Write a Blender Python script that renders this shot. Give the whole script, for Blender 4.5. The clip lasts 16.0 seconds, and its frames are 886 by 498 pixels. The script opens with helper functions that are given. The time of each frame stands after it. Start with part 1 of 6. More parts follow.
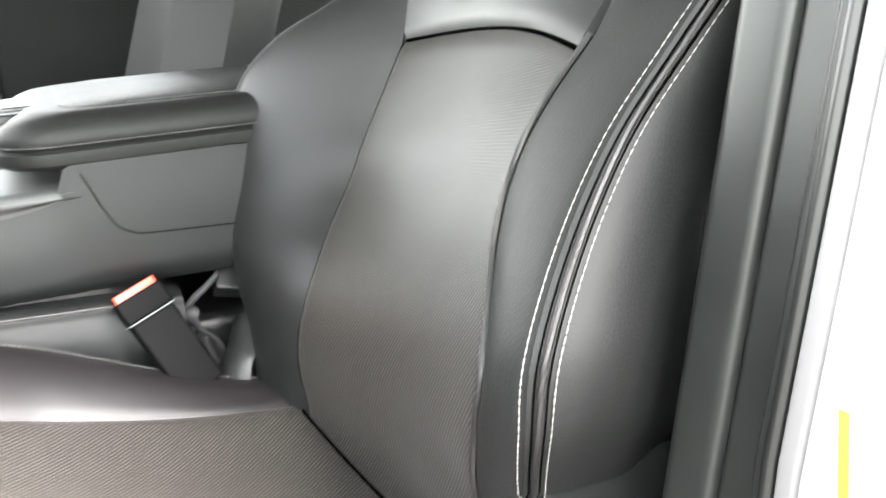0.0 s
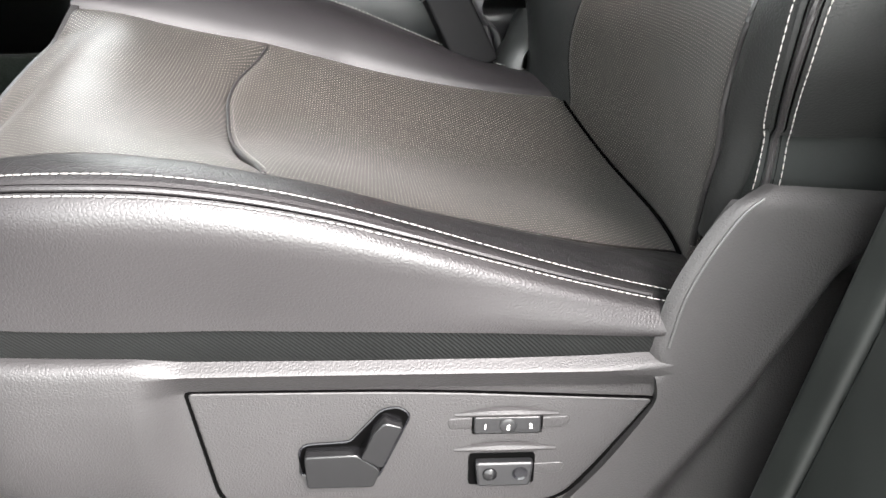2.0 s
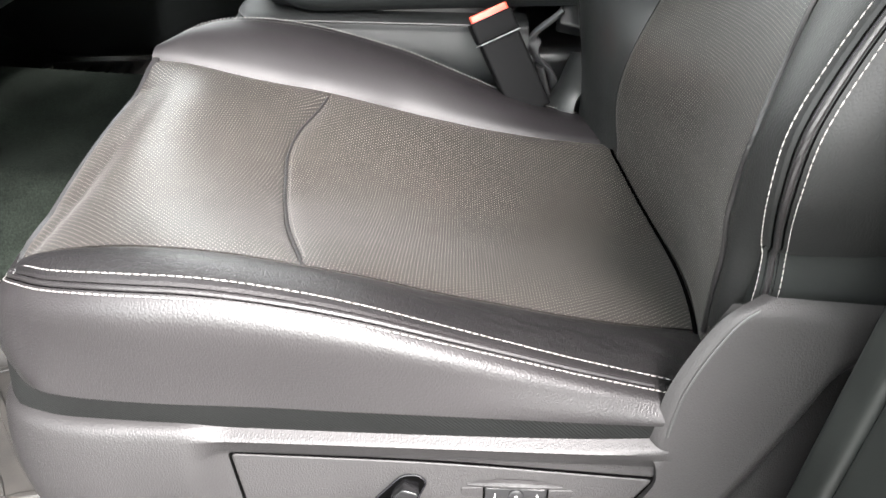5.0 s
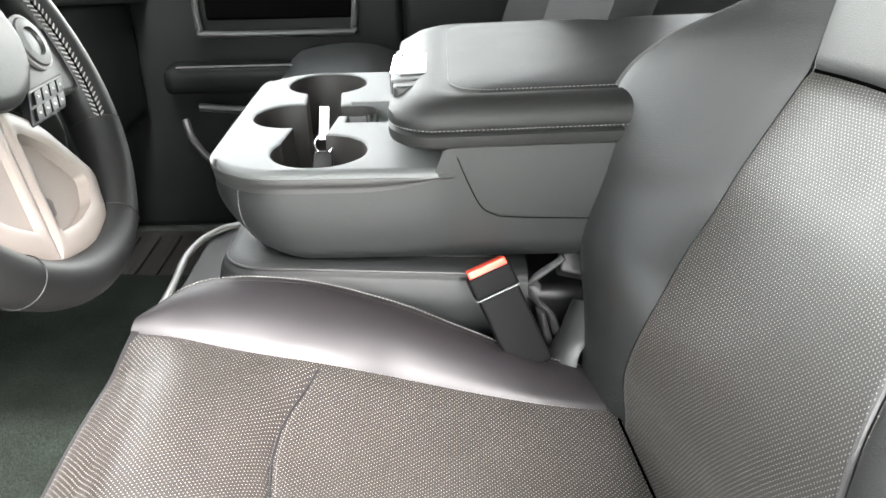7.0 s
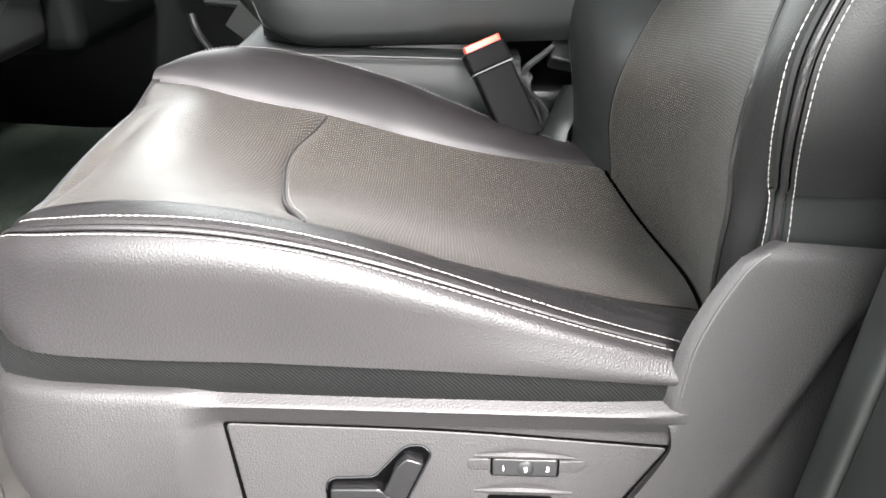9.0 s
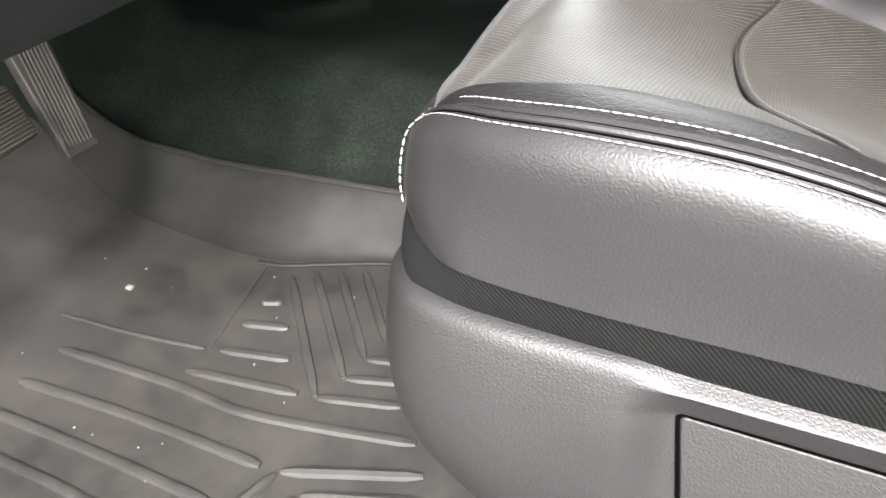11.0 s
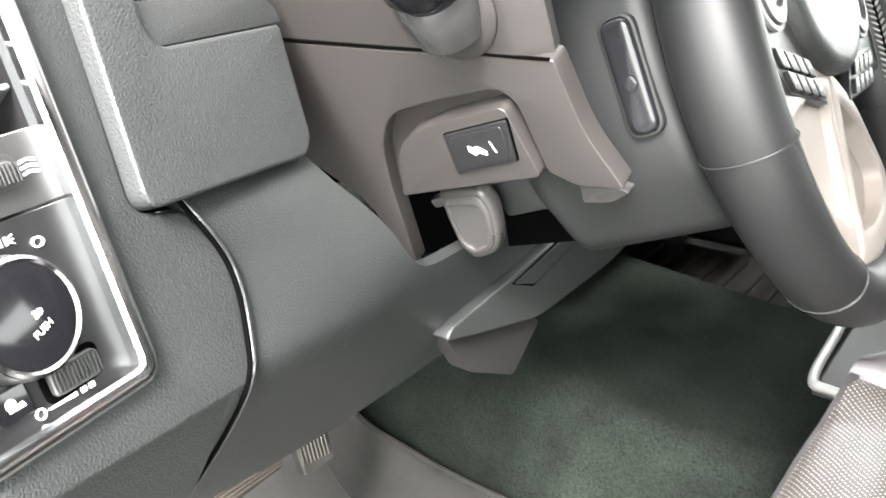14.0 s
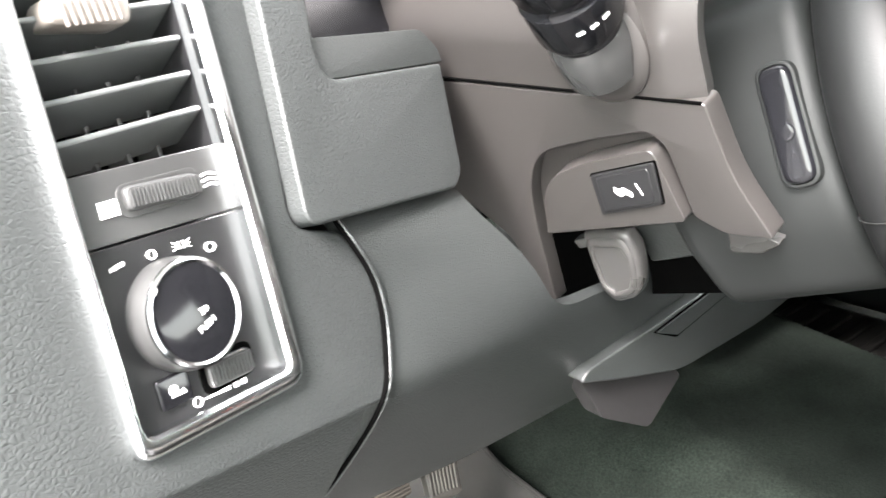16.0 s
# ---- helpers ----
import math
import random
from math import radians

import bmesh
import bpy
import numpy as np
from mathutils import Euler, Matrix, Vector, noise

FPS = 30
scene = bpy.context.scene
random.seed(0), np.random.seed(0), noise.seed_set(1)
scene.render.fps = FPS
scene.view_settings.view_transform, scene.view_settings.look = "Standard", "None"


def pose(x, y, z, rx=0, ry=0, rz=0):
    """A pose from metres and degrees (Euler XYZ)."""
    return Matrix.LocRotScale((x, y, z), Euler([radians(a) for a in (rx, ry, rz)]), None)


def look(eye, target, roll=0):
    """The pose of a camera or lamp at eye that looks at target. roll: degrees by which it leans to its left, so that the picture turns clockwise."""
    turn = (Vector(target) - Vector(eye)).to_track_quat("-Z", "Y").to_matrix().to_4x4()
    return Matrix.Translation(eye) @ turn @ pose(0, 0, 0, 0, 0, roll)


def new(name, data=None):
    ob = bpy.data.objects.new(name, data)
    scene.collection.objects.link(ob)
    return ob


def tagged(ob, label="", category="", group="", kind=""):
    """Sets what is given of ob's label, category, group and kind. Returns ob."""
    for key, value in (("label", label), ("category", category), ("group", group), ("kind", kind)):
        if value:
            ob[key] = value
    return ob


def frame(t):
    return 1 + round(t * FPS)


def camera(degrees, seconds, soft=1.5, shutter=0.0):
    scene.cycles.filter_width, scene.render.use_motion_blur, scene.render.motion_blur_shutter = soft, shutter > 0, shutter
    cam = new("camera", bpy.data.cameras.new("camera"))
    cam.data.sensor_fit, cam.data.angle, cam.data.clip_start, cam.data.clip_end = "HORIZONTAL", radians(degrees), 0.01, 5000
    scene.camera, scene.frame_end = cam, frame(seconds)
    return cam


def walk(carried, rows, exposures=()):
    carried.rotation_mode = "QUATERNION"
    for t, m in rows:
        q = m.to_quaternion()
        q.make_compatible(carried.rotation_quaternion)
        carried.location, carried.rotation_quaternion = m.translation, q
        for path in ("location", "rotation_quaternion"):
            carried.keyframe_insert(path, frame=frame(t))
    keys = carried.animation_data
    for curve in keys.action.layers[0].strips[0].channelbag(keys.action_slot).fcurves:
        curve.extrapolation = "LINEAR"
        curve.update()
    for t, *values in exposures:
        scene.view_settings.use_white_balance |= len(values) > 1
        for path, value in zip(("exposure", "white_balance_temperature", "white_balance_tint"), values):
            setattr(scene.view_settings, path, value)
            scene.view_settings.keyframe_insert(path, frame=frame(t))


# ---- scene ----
cam = camera(57.9, 16.0, shutter=0.3)
PATH = [
    (0, (0.107, 0.17, 1.335), (0.933, 1.895, 0.751), -2.5),
    (0.5, (0.093, 0.122, 1.293), (0.656, 1.925, 0.635), -1.7),
    (1, (0.077, 0.088, 1.267), (0.452, 1.866, 0.433), -0.5),
    (1.5, (0.08, 0.083, 1.257), (0.323, 1.811, 0.28), -0.7),
    (2, (0.076, 0.084, 1.257), (0.24, 1.78, 0.21), -0.2),
    (2.5, (0.083, 0.085, 1.261), (0.215, 1.766, 0.186), 0.2),
    (3, (0.087, 0.087, 1.27), (0.126, 1.763, 0.18), -1.1),
    (3.2, (0.091, 0.084, 1.275), (0.108, 1.759, 0.184), -1.4),
    (5.3, (0.125, 0.082, 1.386), (0.084, 1.752, 0.286), -1.7),
    (5.5, (0.129, 0.087, 1.413), (0.087, 1.76, 0.317), -1.7),
    (6, (0.13, 0.118, 1.451), (0.081, 1.797, 0.365), -2.0),
    (6.5, (0.145, 0.194, 1.493), (0.094, 1.941, 0.519), -1.4),
    (7, (0.113, 0.234, 1.498), (0.103, 2.022, 0.602), -1.3),
    (7.5, (0.105, 0.189, 1.467), (0.107, 2.003, 0.625), -1.3),
    (8, (0.12, 0.101, 1.387), (0.123, 1.927, 0.569), -1.6),
    (8.5, (0.11, 0.047, 1.313), (0.121, 1.868, 0.486), -1.6),
    (9, (0.103, 0.038, 1.258), (0.104, 1.837, 0.385), -1.4),
    (9.5, (0.07, 0.031, 1.274), (0.043, 1.775, 0.294), -1.8),
    (10, (-0.008, 0.048, 1.231), (-0.111, 1.765, 0.21), -1.4),
    (10.2, (-0.026, 0.077, 1.207), (-0.257, 1.774, 0.174), -1.8),
    (12.3, (-0.051, 0.235, 1.227), (-0.899, 1.549, -0.019), -0.5),
    (12.5, (-0.04, 0.219, 1.277), (-0.901, 1.522, 0.028), -0.6),
    (13, (-0.039, 0.21, 1.38), (-0.936, 1.479, 0.121), -1.3),
    (13.5, (-0.089, 0.262, 1.407), (-1.136, 1.66, 0.433), -2.0),
    (14, (-0.121, 0.291, 1.42), (-1.297, 1.71, 0.643), -2.5),
    (14.5, (-0.127, 0.302, 1.42), (-1.418, 1.651, 0.704), -2.0),
    (15, (-0.121, 0.309, 1.415), (-1.467, 1.617, 0.723), -1.7),
    (15.5, (-0.12, 0.308, 1.415), (-1.501, 1.587, 0.739), -1.5),
    (16, (-0.107, 0.284, 1.417), (-1.572, 1.476, 0.76), -2.2),
]
EXPOSURES = [(0, 4.42), (1, 4.22), (2, 3.79), (3.2, 3.78), (5.5, 4.02), (6.5, 4.35), (7.5, 4.38), (8, 4.26), (9, 4.02), (10.2, 3.47), (12.5, 4.00), (13, 4.14), (14, 4.58), (15, 4.80), (16, 4.60)]
walk(cam, [(t, look(eye, target, roll)) for t, eye, target, roll in PATH], EXPOSURES)

# ---------------------------------------------------------------- light
world = bpy.data.worlds.new("world")
scene.world = world
world.use_nodes = True
wn, wl = world.node_tree.nodes, world.node_tree.links
sky = wn.new("ShaderNodeTexSky")
sky.sky_type, sky.sun_disc = "NISHITA", False
sky.sun_elevation, sky.sun_rotation = radians(45.6), radians(157)
grey = wn.new("ShaderNodeHueSaturation")
grey.inputs["Saturation"].default_value = 0.12
wl.new(sky.outputs[0], grey.inputs["Color"])
tint = wn.new("ShaderNodeMix")
tint.data_type, tint.blend_type = "RGBA", "MULTIPLY"
tint.inputs[0].default_value, tint.inputs[7].default_value = 1.0, (0.985, 1.0, 0.955, 1)
wl.new(grey.outputs[0], tint.inputs[6])
wl.new(tint.outputs[2], wn["Background"].inputs[0])
wn["Background"].inputs[1].default_value = 0.15

sun_data = bpy.data.lights.new("sun", "SUN")
sun_data.energy, sun_data.angle, sun_data.color = 2.6, radians(24), (1.0, 0.935, 0.935)
sun = new("sun", sun_data)
sun.matrix_world = look((1.15, -2.75, 3.05), (0.0, 0.0, 0.0))


# ---------------------------------------------------------------- materials
def nodes_of(name):
    m = bpy.data.materials.new(name)
    m.use_nodes = True
    return m, m.node_tree.nodes, m.node_tree.links, m.node_tree.nodes["Principled BSDF"]


def surface(name, colour, rough=0.5, metal=0.0, grain=0.0, scale=600.0, vary=0.12, blotch=9.0, coat=0.0, cells=False, specular=0.5, rvary=0.1, dust=None, fleck=0.0):
    """A plain painted, moulded or grained surface: colour varies in blotches, fine relief by noise or pebble cells."""
    m, n, l, p = nodes_of(name)
    tex = n.new("ShaderNodeTexCoord")
    big = n.new("ShaderNodeTexNoise")
    big.inputs["Scale"].default_value, big.inputs["Detail"].default_value = blotch, 6.0
    l.new(tex.outputs["Object"], big.inputs["Vector"])
    ramp = n.new("ShaderNodeMapRange")
    ramp.inputs[1].default_value, ramp.inputs[2].default_value = 0.3, 0.7
    ramp.inputs[3].default_value, ramp.inputs[4].default_value = 1 - vary, 1 + vary
    l.new(big.outputs[0], ramp.inputs[0])
    mix = n.new("ShaderNodeMix")
    mix.data_type, mix.blend_type = "RGBA", "MULTIPLY"
    mix.inputs[0].default_value = 1.0
    mix.inputs[6].default_value = (*colour, 1)
    l.new(ramp.outputs[0], mix.inputs[7])
    out = mix.outputs[2]
    if fleck:
        pile = n.new("ShaderNodeTexNoise")
        pile.inputs["Scale"].default_value, pile.inputs["Detail"].default_value = 330.0, 3.0
        l.new(tex.outputs["Object"], pile.inputs["Vector"])
        tone = n.new("ShaderNodeMapRange")
        tone.inputs[1].default_value, tone.inputs[2].default_value = 0.32, 0.68
        tone.inputs[3].default_value, tone.inputs[4].default_value = 1 - fleck, 1 + fleck
        l.new(pile.outputs[0], tone.inputs[0])
        flecks = n.new("ShaderNodeMix")
        flecks.data_type, flecks.blend_type = "RGBA", "MULTIPLY"
        flecks.inputs[0].default_value = 1.0
        l.new(out, flecks.inputs[6])
        l.new(tone.outputs[0], flecks.inputs[7])
        out = flecks.outputs[2]
    if dust:
        patch = n.new("ShaderNodeTexNoise")
        patch.inputs["Distortion"].default_value = 0.15
        patch.inputs["Scale"].default_value, patch.inputs["Detail"].default_value, patch.inputs["Roughness"].default_value = 11.0, 15.0, 0.80
        l.new(tex.outputs["Object"], patch.inputs["Vector"])
        amount = n.new("ShaderNodeMapRange")
        amount.inputs[1].default_value, amount.inputs[2].default_value, amount.inputs[4].default_value = 0.36, 0.74, 0.6
        l.new(patch.outputs[0], amount.inputs[0])
        veil = n.new("ShaderNodeMix")
        veil.data_type = "RGBA"
        veil.inputs[7].default_value = (*dust, 1)
        l.new(amount.outputs[0], veil.inputs[0])
        l.new(out, veil.inputs[6])
        out = veil.outputs[2]
    l.new(out, p.inputs["Base Color"])
    rr = n.new("ShaderNodeMapRange")
    rr.inputs[3].default_value, rr.inputs[4].default_value = max(0.02, rough - rvary), min(1, rough + rvary)
    l.new(big.outputs[0], rr.inputs[0])
    l.new(rr.outputs[0], p.inputs["Roughness"])
    p.inputs["Metallic"].default_value = metal
    p.inputs["Coat Weight"].default_value = coat
    p.inputs["Specular IOR Level"].default_value = specular
    if grain:
        fine = n.new("ShaderNodeTexVoronoi" if cells else "ShaderNodeTexNoise")
        fine.inputs["Scale"].default_value = scale
        l.new(tex.outputs["Object"], fine.inputs["Vector"])
        bump = n.new("ShaderNodeBump")
        bump.inputs["Strength"].default_value, bump.inputs["Distance"].default_value = grain, 0.0009
        l.new(fine.outputs[0], bump.inputs["Height"])
        l.new(bump.outputs[0], p.inputs["Normal"])
    return m


def perforated(name, colour, dot, pitch):
    """Woven seat cloth: rows of light knots, each row shifted by half a step, on a dark ground."""
    m, n, l, p = nodes_of(name)
    tex = n.new("ShaderNodeTexCoord")
    sep = n.new("ShaderNodeSeparateXYZ")
    l.new(tex.outputs["UV"], sep.inputs[0])

    def calc(op, a, b=0.0):
        k = n.new("ShaderNodeMath")
        k.operation = op
        for i, v in enumerate((a, b)):
            if hasattr(v, "links"):
                l.new(v, k.inputs[i])
            else:
                k.inputs[i].default_value = v
        return k.outputs[0]

    c, d = math.cos(radians(45)) / pitch, math.sin(radians(45)) / pitch
    u = calc("ADD", calc("MULTIPLY", sep.outputs[0], c), calc("MULTIPLY", sep.outputs[1], d))
    v = calc("SUBTRACT", calc("MULTIPLY", sep.outputs[1], c), calc("MULTIPLY", sep.outputs[0], d))
    wave = calc("MULTIPLY", calc("SINE", calc("MULTIPLY", calc("ADD", u, v), math.pi)), calc("SINE", calc("MULTIPLY", calc("SUBTRACT", u, v), math.pi)))
    knot = n.new("ShaderNodeMapRange")
    knot.inputs[1].default_value, knot.inputs[2].default_value = 0.68, 0.90
    l.new(wave, knot.inputs[0])
    big = n.new("ShaderNodeTexNoise")
    big.inputs["Scale"].default_value = 7.0
    l.new(tex.outputs["Object"], big.inputs["Vector"])
    mix = n.new("ShaderNodeMix")
    mix.data_type = "RGBA"
    mix.inputs[6].default_value, mix.inputs[7].default_value = (*colour, 1), (*dot, 1)
    l.new(knot.outputs[0], mix.inputs[0])
    shade = n.new("ShaderNodeMix")
    shade.data_type, shade.blend_type = "RGBA", "MULTIPLY"
    shade.inputs[0].default_value = 0.35
    l.new(mix.outputs[2], shade.inputs[6])
    l.new(big.outputs[0], shade.inputs[7])
    l.new(shade.outputs[2], p.inputs["Base Color"])
    gloss = n.new("ShaderNodeMapRange")
    gloss.inputs[1].default_value, gloss.inputs[2].default_value = 0.3, 0.7
    gloss.inputs[3].default_value, gloss.inputs[4].default_value = 0.41, 0.50
    l.new(big.outputs[0], gloss.inputs[0])
    l.new(gloss.outputs[0], p.inputs["Roughness"])
    p.inputs["Sheen Weight"].default_value, p.inputs["Sheen Roughness"].default_value = 0.05, 0.35
    p.inputs["Specular IOR Level"].default_value = 0.6
    return m


def ribbed(name, colour):
    """Woven band: fine slanting ribs."""
    m, n, l, p = nodes_of(name)
    tex = n.new("ShaderNodeTexCoord")
    rib = n.new("ShaderNodeTexWave")
    rib.bands_direction = "DIAGONAL"
    rib.inputs["Scale"].default_value, rib.inputs["Distortion"].default_value = 210.0, 0.6
    l.new(tex.outputs["Object"], rib.inputs["Vector"])
    big = n.new("ShaderNodeTexNoise")
    big.inputs["Scale"].default_value, big.inputs["Detail"].default_value = 14.0, 5.0
    l.new(tex.outputs["Object"], big.inputs["Vector"])
    tone = n.new("ShaderNodeMapRange")
    tone.inputs[3].default_value, tone.inputs[4].default_value = 0.5, 1.5
    l.new(rib.outputs["Fac"], tone.inputs[0])
    patch = n.new("ShaderNodeMix")
    patch.data_type, patch.blend_type = "RGBA", "MULTIPLY"
    patch.inputs[0].default_value, patch.inputs[6].default_value = 1.0, (*colour, 1)
    l.new(tone.outputs[0], patch.inputs[7])
    stain = n.new("ShaderNodeMix")
    stain.data_type, stain.blend_type = "RGBA", "OVERLAY"
    stain.inputs[0].default_value = 0.5
    l.new(patch.outputs[2], stain.inputs[6])
    l.new(big.outputs[0], stain.inputs[7])
    l.new(stain.outputs[2], p.inputs["Base Color"])
    bump = n.new("ShaderNodeBump")
    bump.inputs["Strength"].default_value, bump.inputs["Distance"].default_value = 0.5, 0.0006
    l.new(rib.outputs["Fac"], bump.inputs["Height"])
    l.new(bump.outputs[0], p.inputs["Normal"])
    p.inputs["Roughness"].default_value = 0.8
    p.inputs["Specular IOR Level"].default_value = 0.15
    return m


def hide(name, colour, rough, scale, depth=0.5, specular=0.5, worn=0.0, vary=0.15):
    """Pebbled hide or moulded grain: flat cells parted by fine creases, finer relief in the cells, and worn folds where it is sat on."""
    m, n, l, p = nodes_of(name)
    tex = n.new("ShaderNodeTexCoord")
    big = n.new("ShaderNodeTexNoise")
    big.inputs["Scale"].default_value, big.inputs["Detail"].default_value = 8.0, 6.0
    l.new(tex.outputs["Object"], big.inputs["Vector"])
    ramp = n.new("ShaderNodeMapRange")
    ramp.inputs[1].default_value, ramp.inputs[2].default_value = 0.3, 0.7
    ramp.inputs[3].default_value, ramp.inputs[4].default_value = 1 - vary, 1 + vary
    l.new(big.outputs[0], ramp.inputs[0])
    tone = n.new("ShaderNodeMix")
    tone.data_type, tone.blend_type = "RGBA", "MULTIPLY"
    tone.inputs[0].default_value, tone.inputs[6].default_value = 1.0, (*colour, 1)
    l.new(ramp.outputs[0], tone.inputs[7])
    l.new(tone.outputs[2], p.inputs["Base Color"])
    bend = n.new("ShaderNodeTexNoise")
    bend.inputs["Scale"].default_value, bend.inputs["Detail"].default_value = scale * 0.6, 2.0
    l.new(tex.outputs["Object"], bend.inputs["Vector"])
    warp = n.new("ShaderNodeMix")
    warp.data_type = "VECTOR"
    warp.inputs[0].default_value = 0.45 / scale
    l.new(tex.outputs["Object"], warp.inputs[4])
    l.new(bend.outputs["Color"], warp.inputs[5])
    cells = n.new("ShaderNodeTexVoronoi")
    cells.feature = "DISTANCE_TO_EDGE"
    cells.inputs["Scale"].default_value = scale
    l.new(warp.outputs[1], cells.inputs["Vector"])
    flat = n.new("ShaderNodeMapRange")
    flat.interpolation_type = "SMOOTHSTEP"
    flat.inputs[1].default_value, flat.inputs[2].default_value = 0.0, 0.30
    l.new(cells.outputs["Distance"], flat.inputs[0])
    bump = n.new("ShaderNodeBump")
    bump.inputs["Strength"].default_value, bump.inputs["Distance"].default_value = depth, 0.00035
    l.new(flat.outputs[0], bump.inputs["Height"])
    fine = n.new("ShaderNodeTexNoise")
    fine.inputs["Scale"].default_value, fine.inputs["Detail"].default_value = scale * 2.5, 3.0
    l.new(tex.outputs["Object"], fine.inputs["Vector"])
    pore = n.new("ShaderNodeBump")
    pore.inputs["Strength"].default_value, pore.inputs["Distance"].default_value = depth * 0.35, 0.0003
    l.new(fine.outputs[0], pore.inputs["Height"])
    l.new(bump.outputs[0], pore.inputs["Normal"])
    last = pore
    if worn:
        folds = n.new("ShaderNodeTexVoronoi")
        folds.feature = "DISTANCE_TO_EDGE"
        folds.inputs["Scale"].default_value = 140.0
        l.new(warp.outputs[1], folds.inputs["Vector"])
        thin = n.new("ShaderNodeMapRange")
        thin.inputs[1].default_value, thin.inputs[2].default_value = 0.0, 0.10
        l.new(folds.outputs["Distance"], thin.inputs[0])
        crack = n.new("ShaderNodeBump")
        crack.inputs["Strength"].default_value, crack.inputs["Distance"].default_value = worn, 0.0006
        l.new(thin.outputs[0], crack.inputs["Height"])
        l.new(last.outputs[0], crack.inputs["Normal"])
        last = crack
    l.new(last.outputs[0], p.inputs["Normal"])
    rr = n.new("ShaderNodeMapRange")
    rr.inputs[3].default_value, rr.inputs[4].default_value = rough - 0.06, rough + 0.06
    l.new(big.outputs[0], rr.inputs[0])
    l.new(rr.outputs[0], p.inputs["Roughness"])
    p.inputs["Specular IOR Level"].default_value = specular
    return m


LEATHER = hide("black_leather", (0.0122, 0.0112, 0.0116), 0.42, 400, 0.28, specular=0.5)
LEATHER_WORN = hide("creased_black_leather", (0.0095, 0.0090, 0.0094), 0.36, 400, 0.3, worn=0.26)
LEATHER_MATT = hide("matt_black_leather", (0.0092, 0.0095, 0.0094), 0.52, 400, 0.25, specular=0.28)
LEATHER_SMOOTH = hide("smooth_black_leather", (0.0125, 0.0112, 0.0122), 0.47, 520, 0.12, specular=0.34)
LEATHER_GREY = hide("charcoal_leather", (0.0118, 0.0126, 0.0126), 0.42, 480, 0.3, specular=0.5)
CLOTH = perforated("perforated_cloth", (0.0090, 0.0076, 0.0064), (0.38, 0.355, 0.32), 0.0039)
BAND = ribbed("black_woven_band", (0.0036, 0.0040, 0.0038))
THREAD = surface("white_thread", (0.23, 0.22, 0.21), 0.8, specular=0.2)
DARK_THREAD = surface("grey_thread", (0.17, 0.165, 0.16), 0.7)
TRIM = hide("moulded_grey_plastic", (0.0118, 0.0110, 0.0112), 0.52, 430, 0.32, specular=0.42)
DASH = hide("dark_grey_dash_plastic", (0.022, 0.0238, 0.0235), 0.48, 370, 0.5, specular=0.32, vary=0.08)
SMOOTH = surface("smooth_grey_plastic", (0.0250, 0.0250, 0.0248), 0.38, grain=0.06, scale=1200)
BLACK = surface("black_plastic", (0.0085, 0.0085, 0.009), 0.36, grain=0.05, scale=1200, specular=0.35)
GLOSS = surface("gloss_black_plastic", (0.006, 0.006, 0.007), 0.12, specular=0.3)
LEVER_BLACK = surface("satin_black_lever", (0.0045, 0.0045, 0.0048), 0.24, grain=0.03, scale=1400, specular=0.32)
# near-black without gloss: paints the shade of joints, creases and hollows
SHADE_BLACK = surface("gap_shade_black", (0.0012, 0.0012, 0.0012), 0.95, rvary=0.0, specular=0.0)
CHROME = surface("chrome", (0.86, 0.87, 0.88), 0.13, metal=1.0, vary=0.03, rvary=0.04)
BEZEL = surface("bright_bezel_chrome", (0.90, 0.91, 0.92), 0.19, metal=1.0, vary=0.03, rvary=0.06)
SLAT = surface("pale_grey_vent_plastic", (0.060, 0.063, 0.062), 0.42, grain=0.05, scale=1200)
SILVER = surface("silver_grey_steel", (0.22, 0.22, 0.215), 0.4, metal=0.3)
CHAMPAGNE = surface("champagne_plastic", (0.125, 0.110, 0.098), 0.4)
CONSOLE_TOP = surface("light_grey_console_plastic", (0.064, 0.068, 0.067), 0.5, grain=0.2, scale=900, cells=True)
RED = surface("red_plastic", (0.75, 0.06, 0.03), 0.35)
RUBBER = surface("rubber_mat", (0.0105, 0.0104, 0.0099), 0.44, grain=0.2, scale=900, vary=0.25, blotch=5, specular=0.45, dust=(0.048, 0.0445, 0.040))
RUBBER_DARK = surface("darker_rubber", (0.0078, 0.0080, 0.0076), 0.64, grain=0.12, scale=900, vary=0.3, blotch=5, specular=0.14, dust=(0.022, 0.0205, 0.0185))
CARPET = surface("dark_carpet", (0.0056, 0.0072, 0.0058), 0.95, specular=0.05, grain=1.0, scale=420, vary=0.35, blotch=14, fleck=0.5)
VINYL = hide("console_vinyl", (0.0112, 0.0122, 0.0124), 0.50, 600, 0.4, specular=0.35, vary=0.08)
BUCKLE = surface("matt_black_buckle_plastic", (0.0045, 0.0045, 0.0048), 0.6, grain=0.1, scale=900, specular=0.06)
PAINT = surface("white_car_paint", (0.8, 0.8, 0.8), 0.25, coat=0.6, vary=0.02)
YELLOW = surface("yellow_label_paper", (0.8, 0.65, 0.05), 0.5)
PAPER = surface("white_label_paper", (0.75, 0.75, 0.74), 0.6)
INK = surface("grey_ink", (0.3, 0.3, 0.3), 0.6)
GRIT = surface("pale_grit", (0.12, 0.113, 0.10), 0.8)
WHITE_INK = surface("white_print", (0.85, 0.85, 0.83), 0.5)
CONCRETE = surface("concrete", (0.11, 0.108, 0.105), 0.8, grain=0.4, scale=60)
DOOR = surface("dark_door_trim", (0.0030, 0.0036, 0.0035), 0.5, grain=0.2, scale=600, cells=True, specular=0.10)
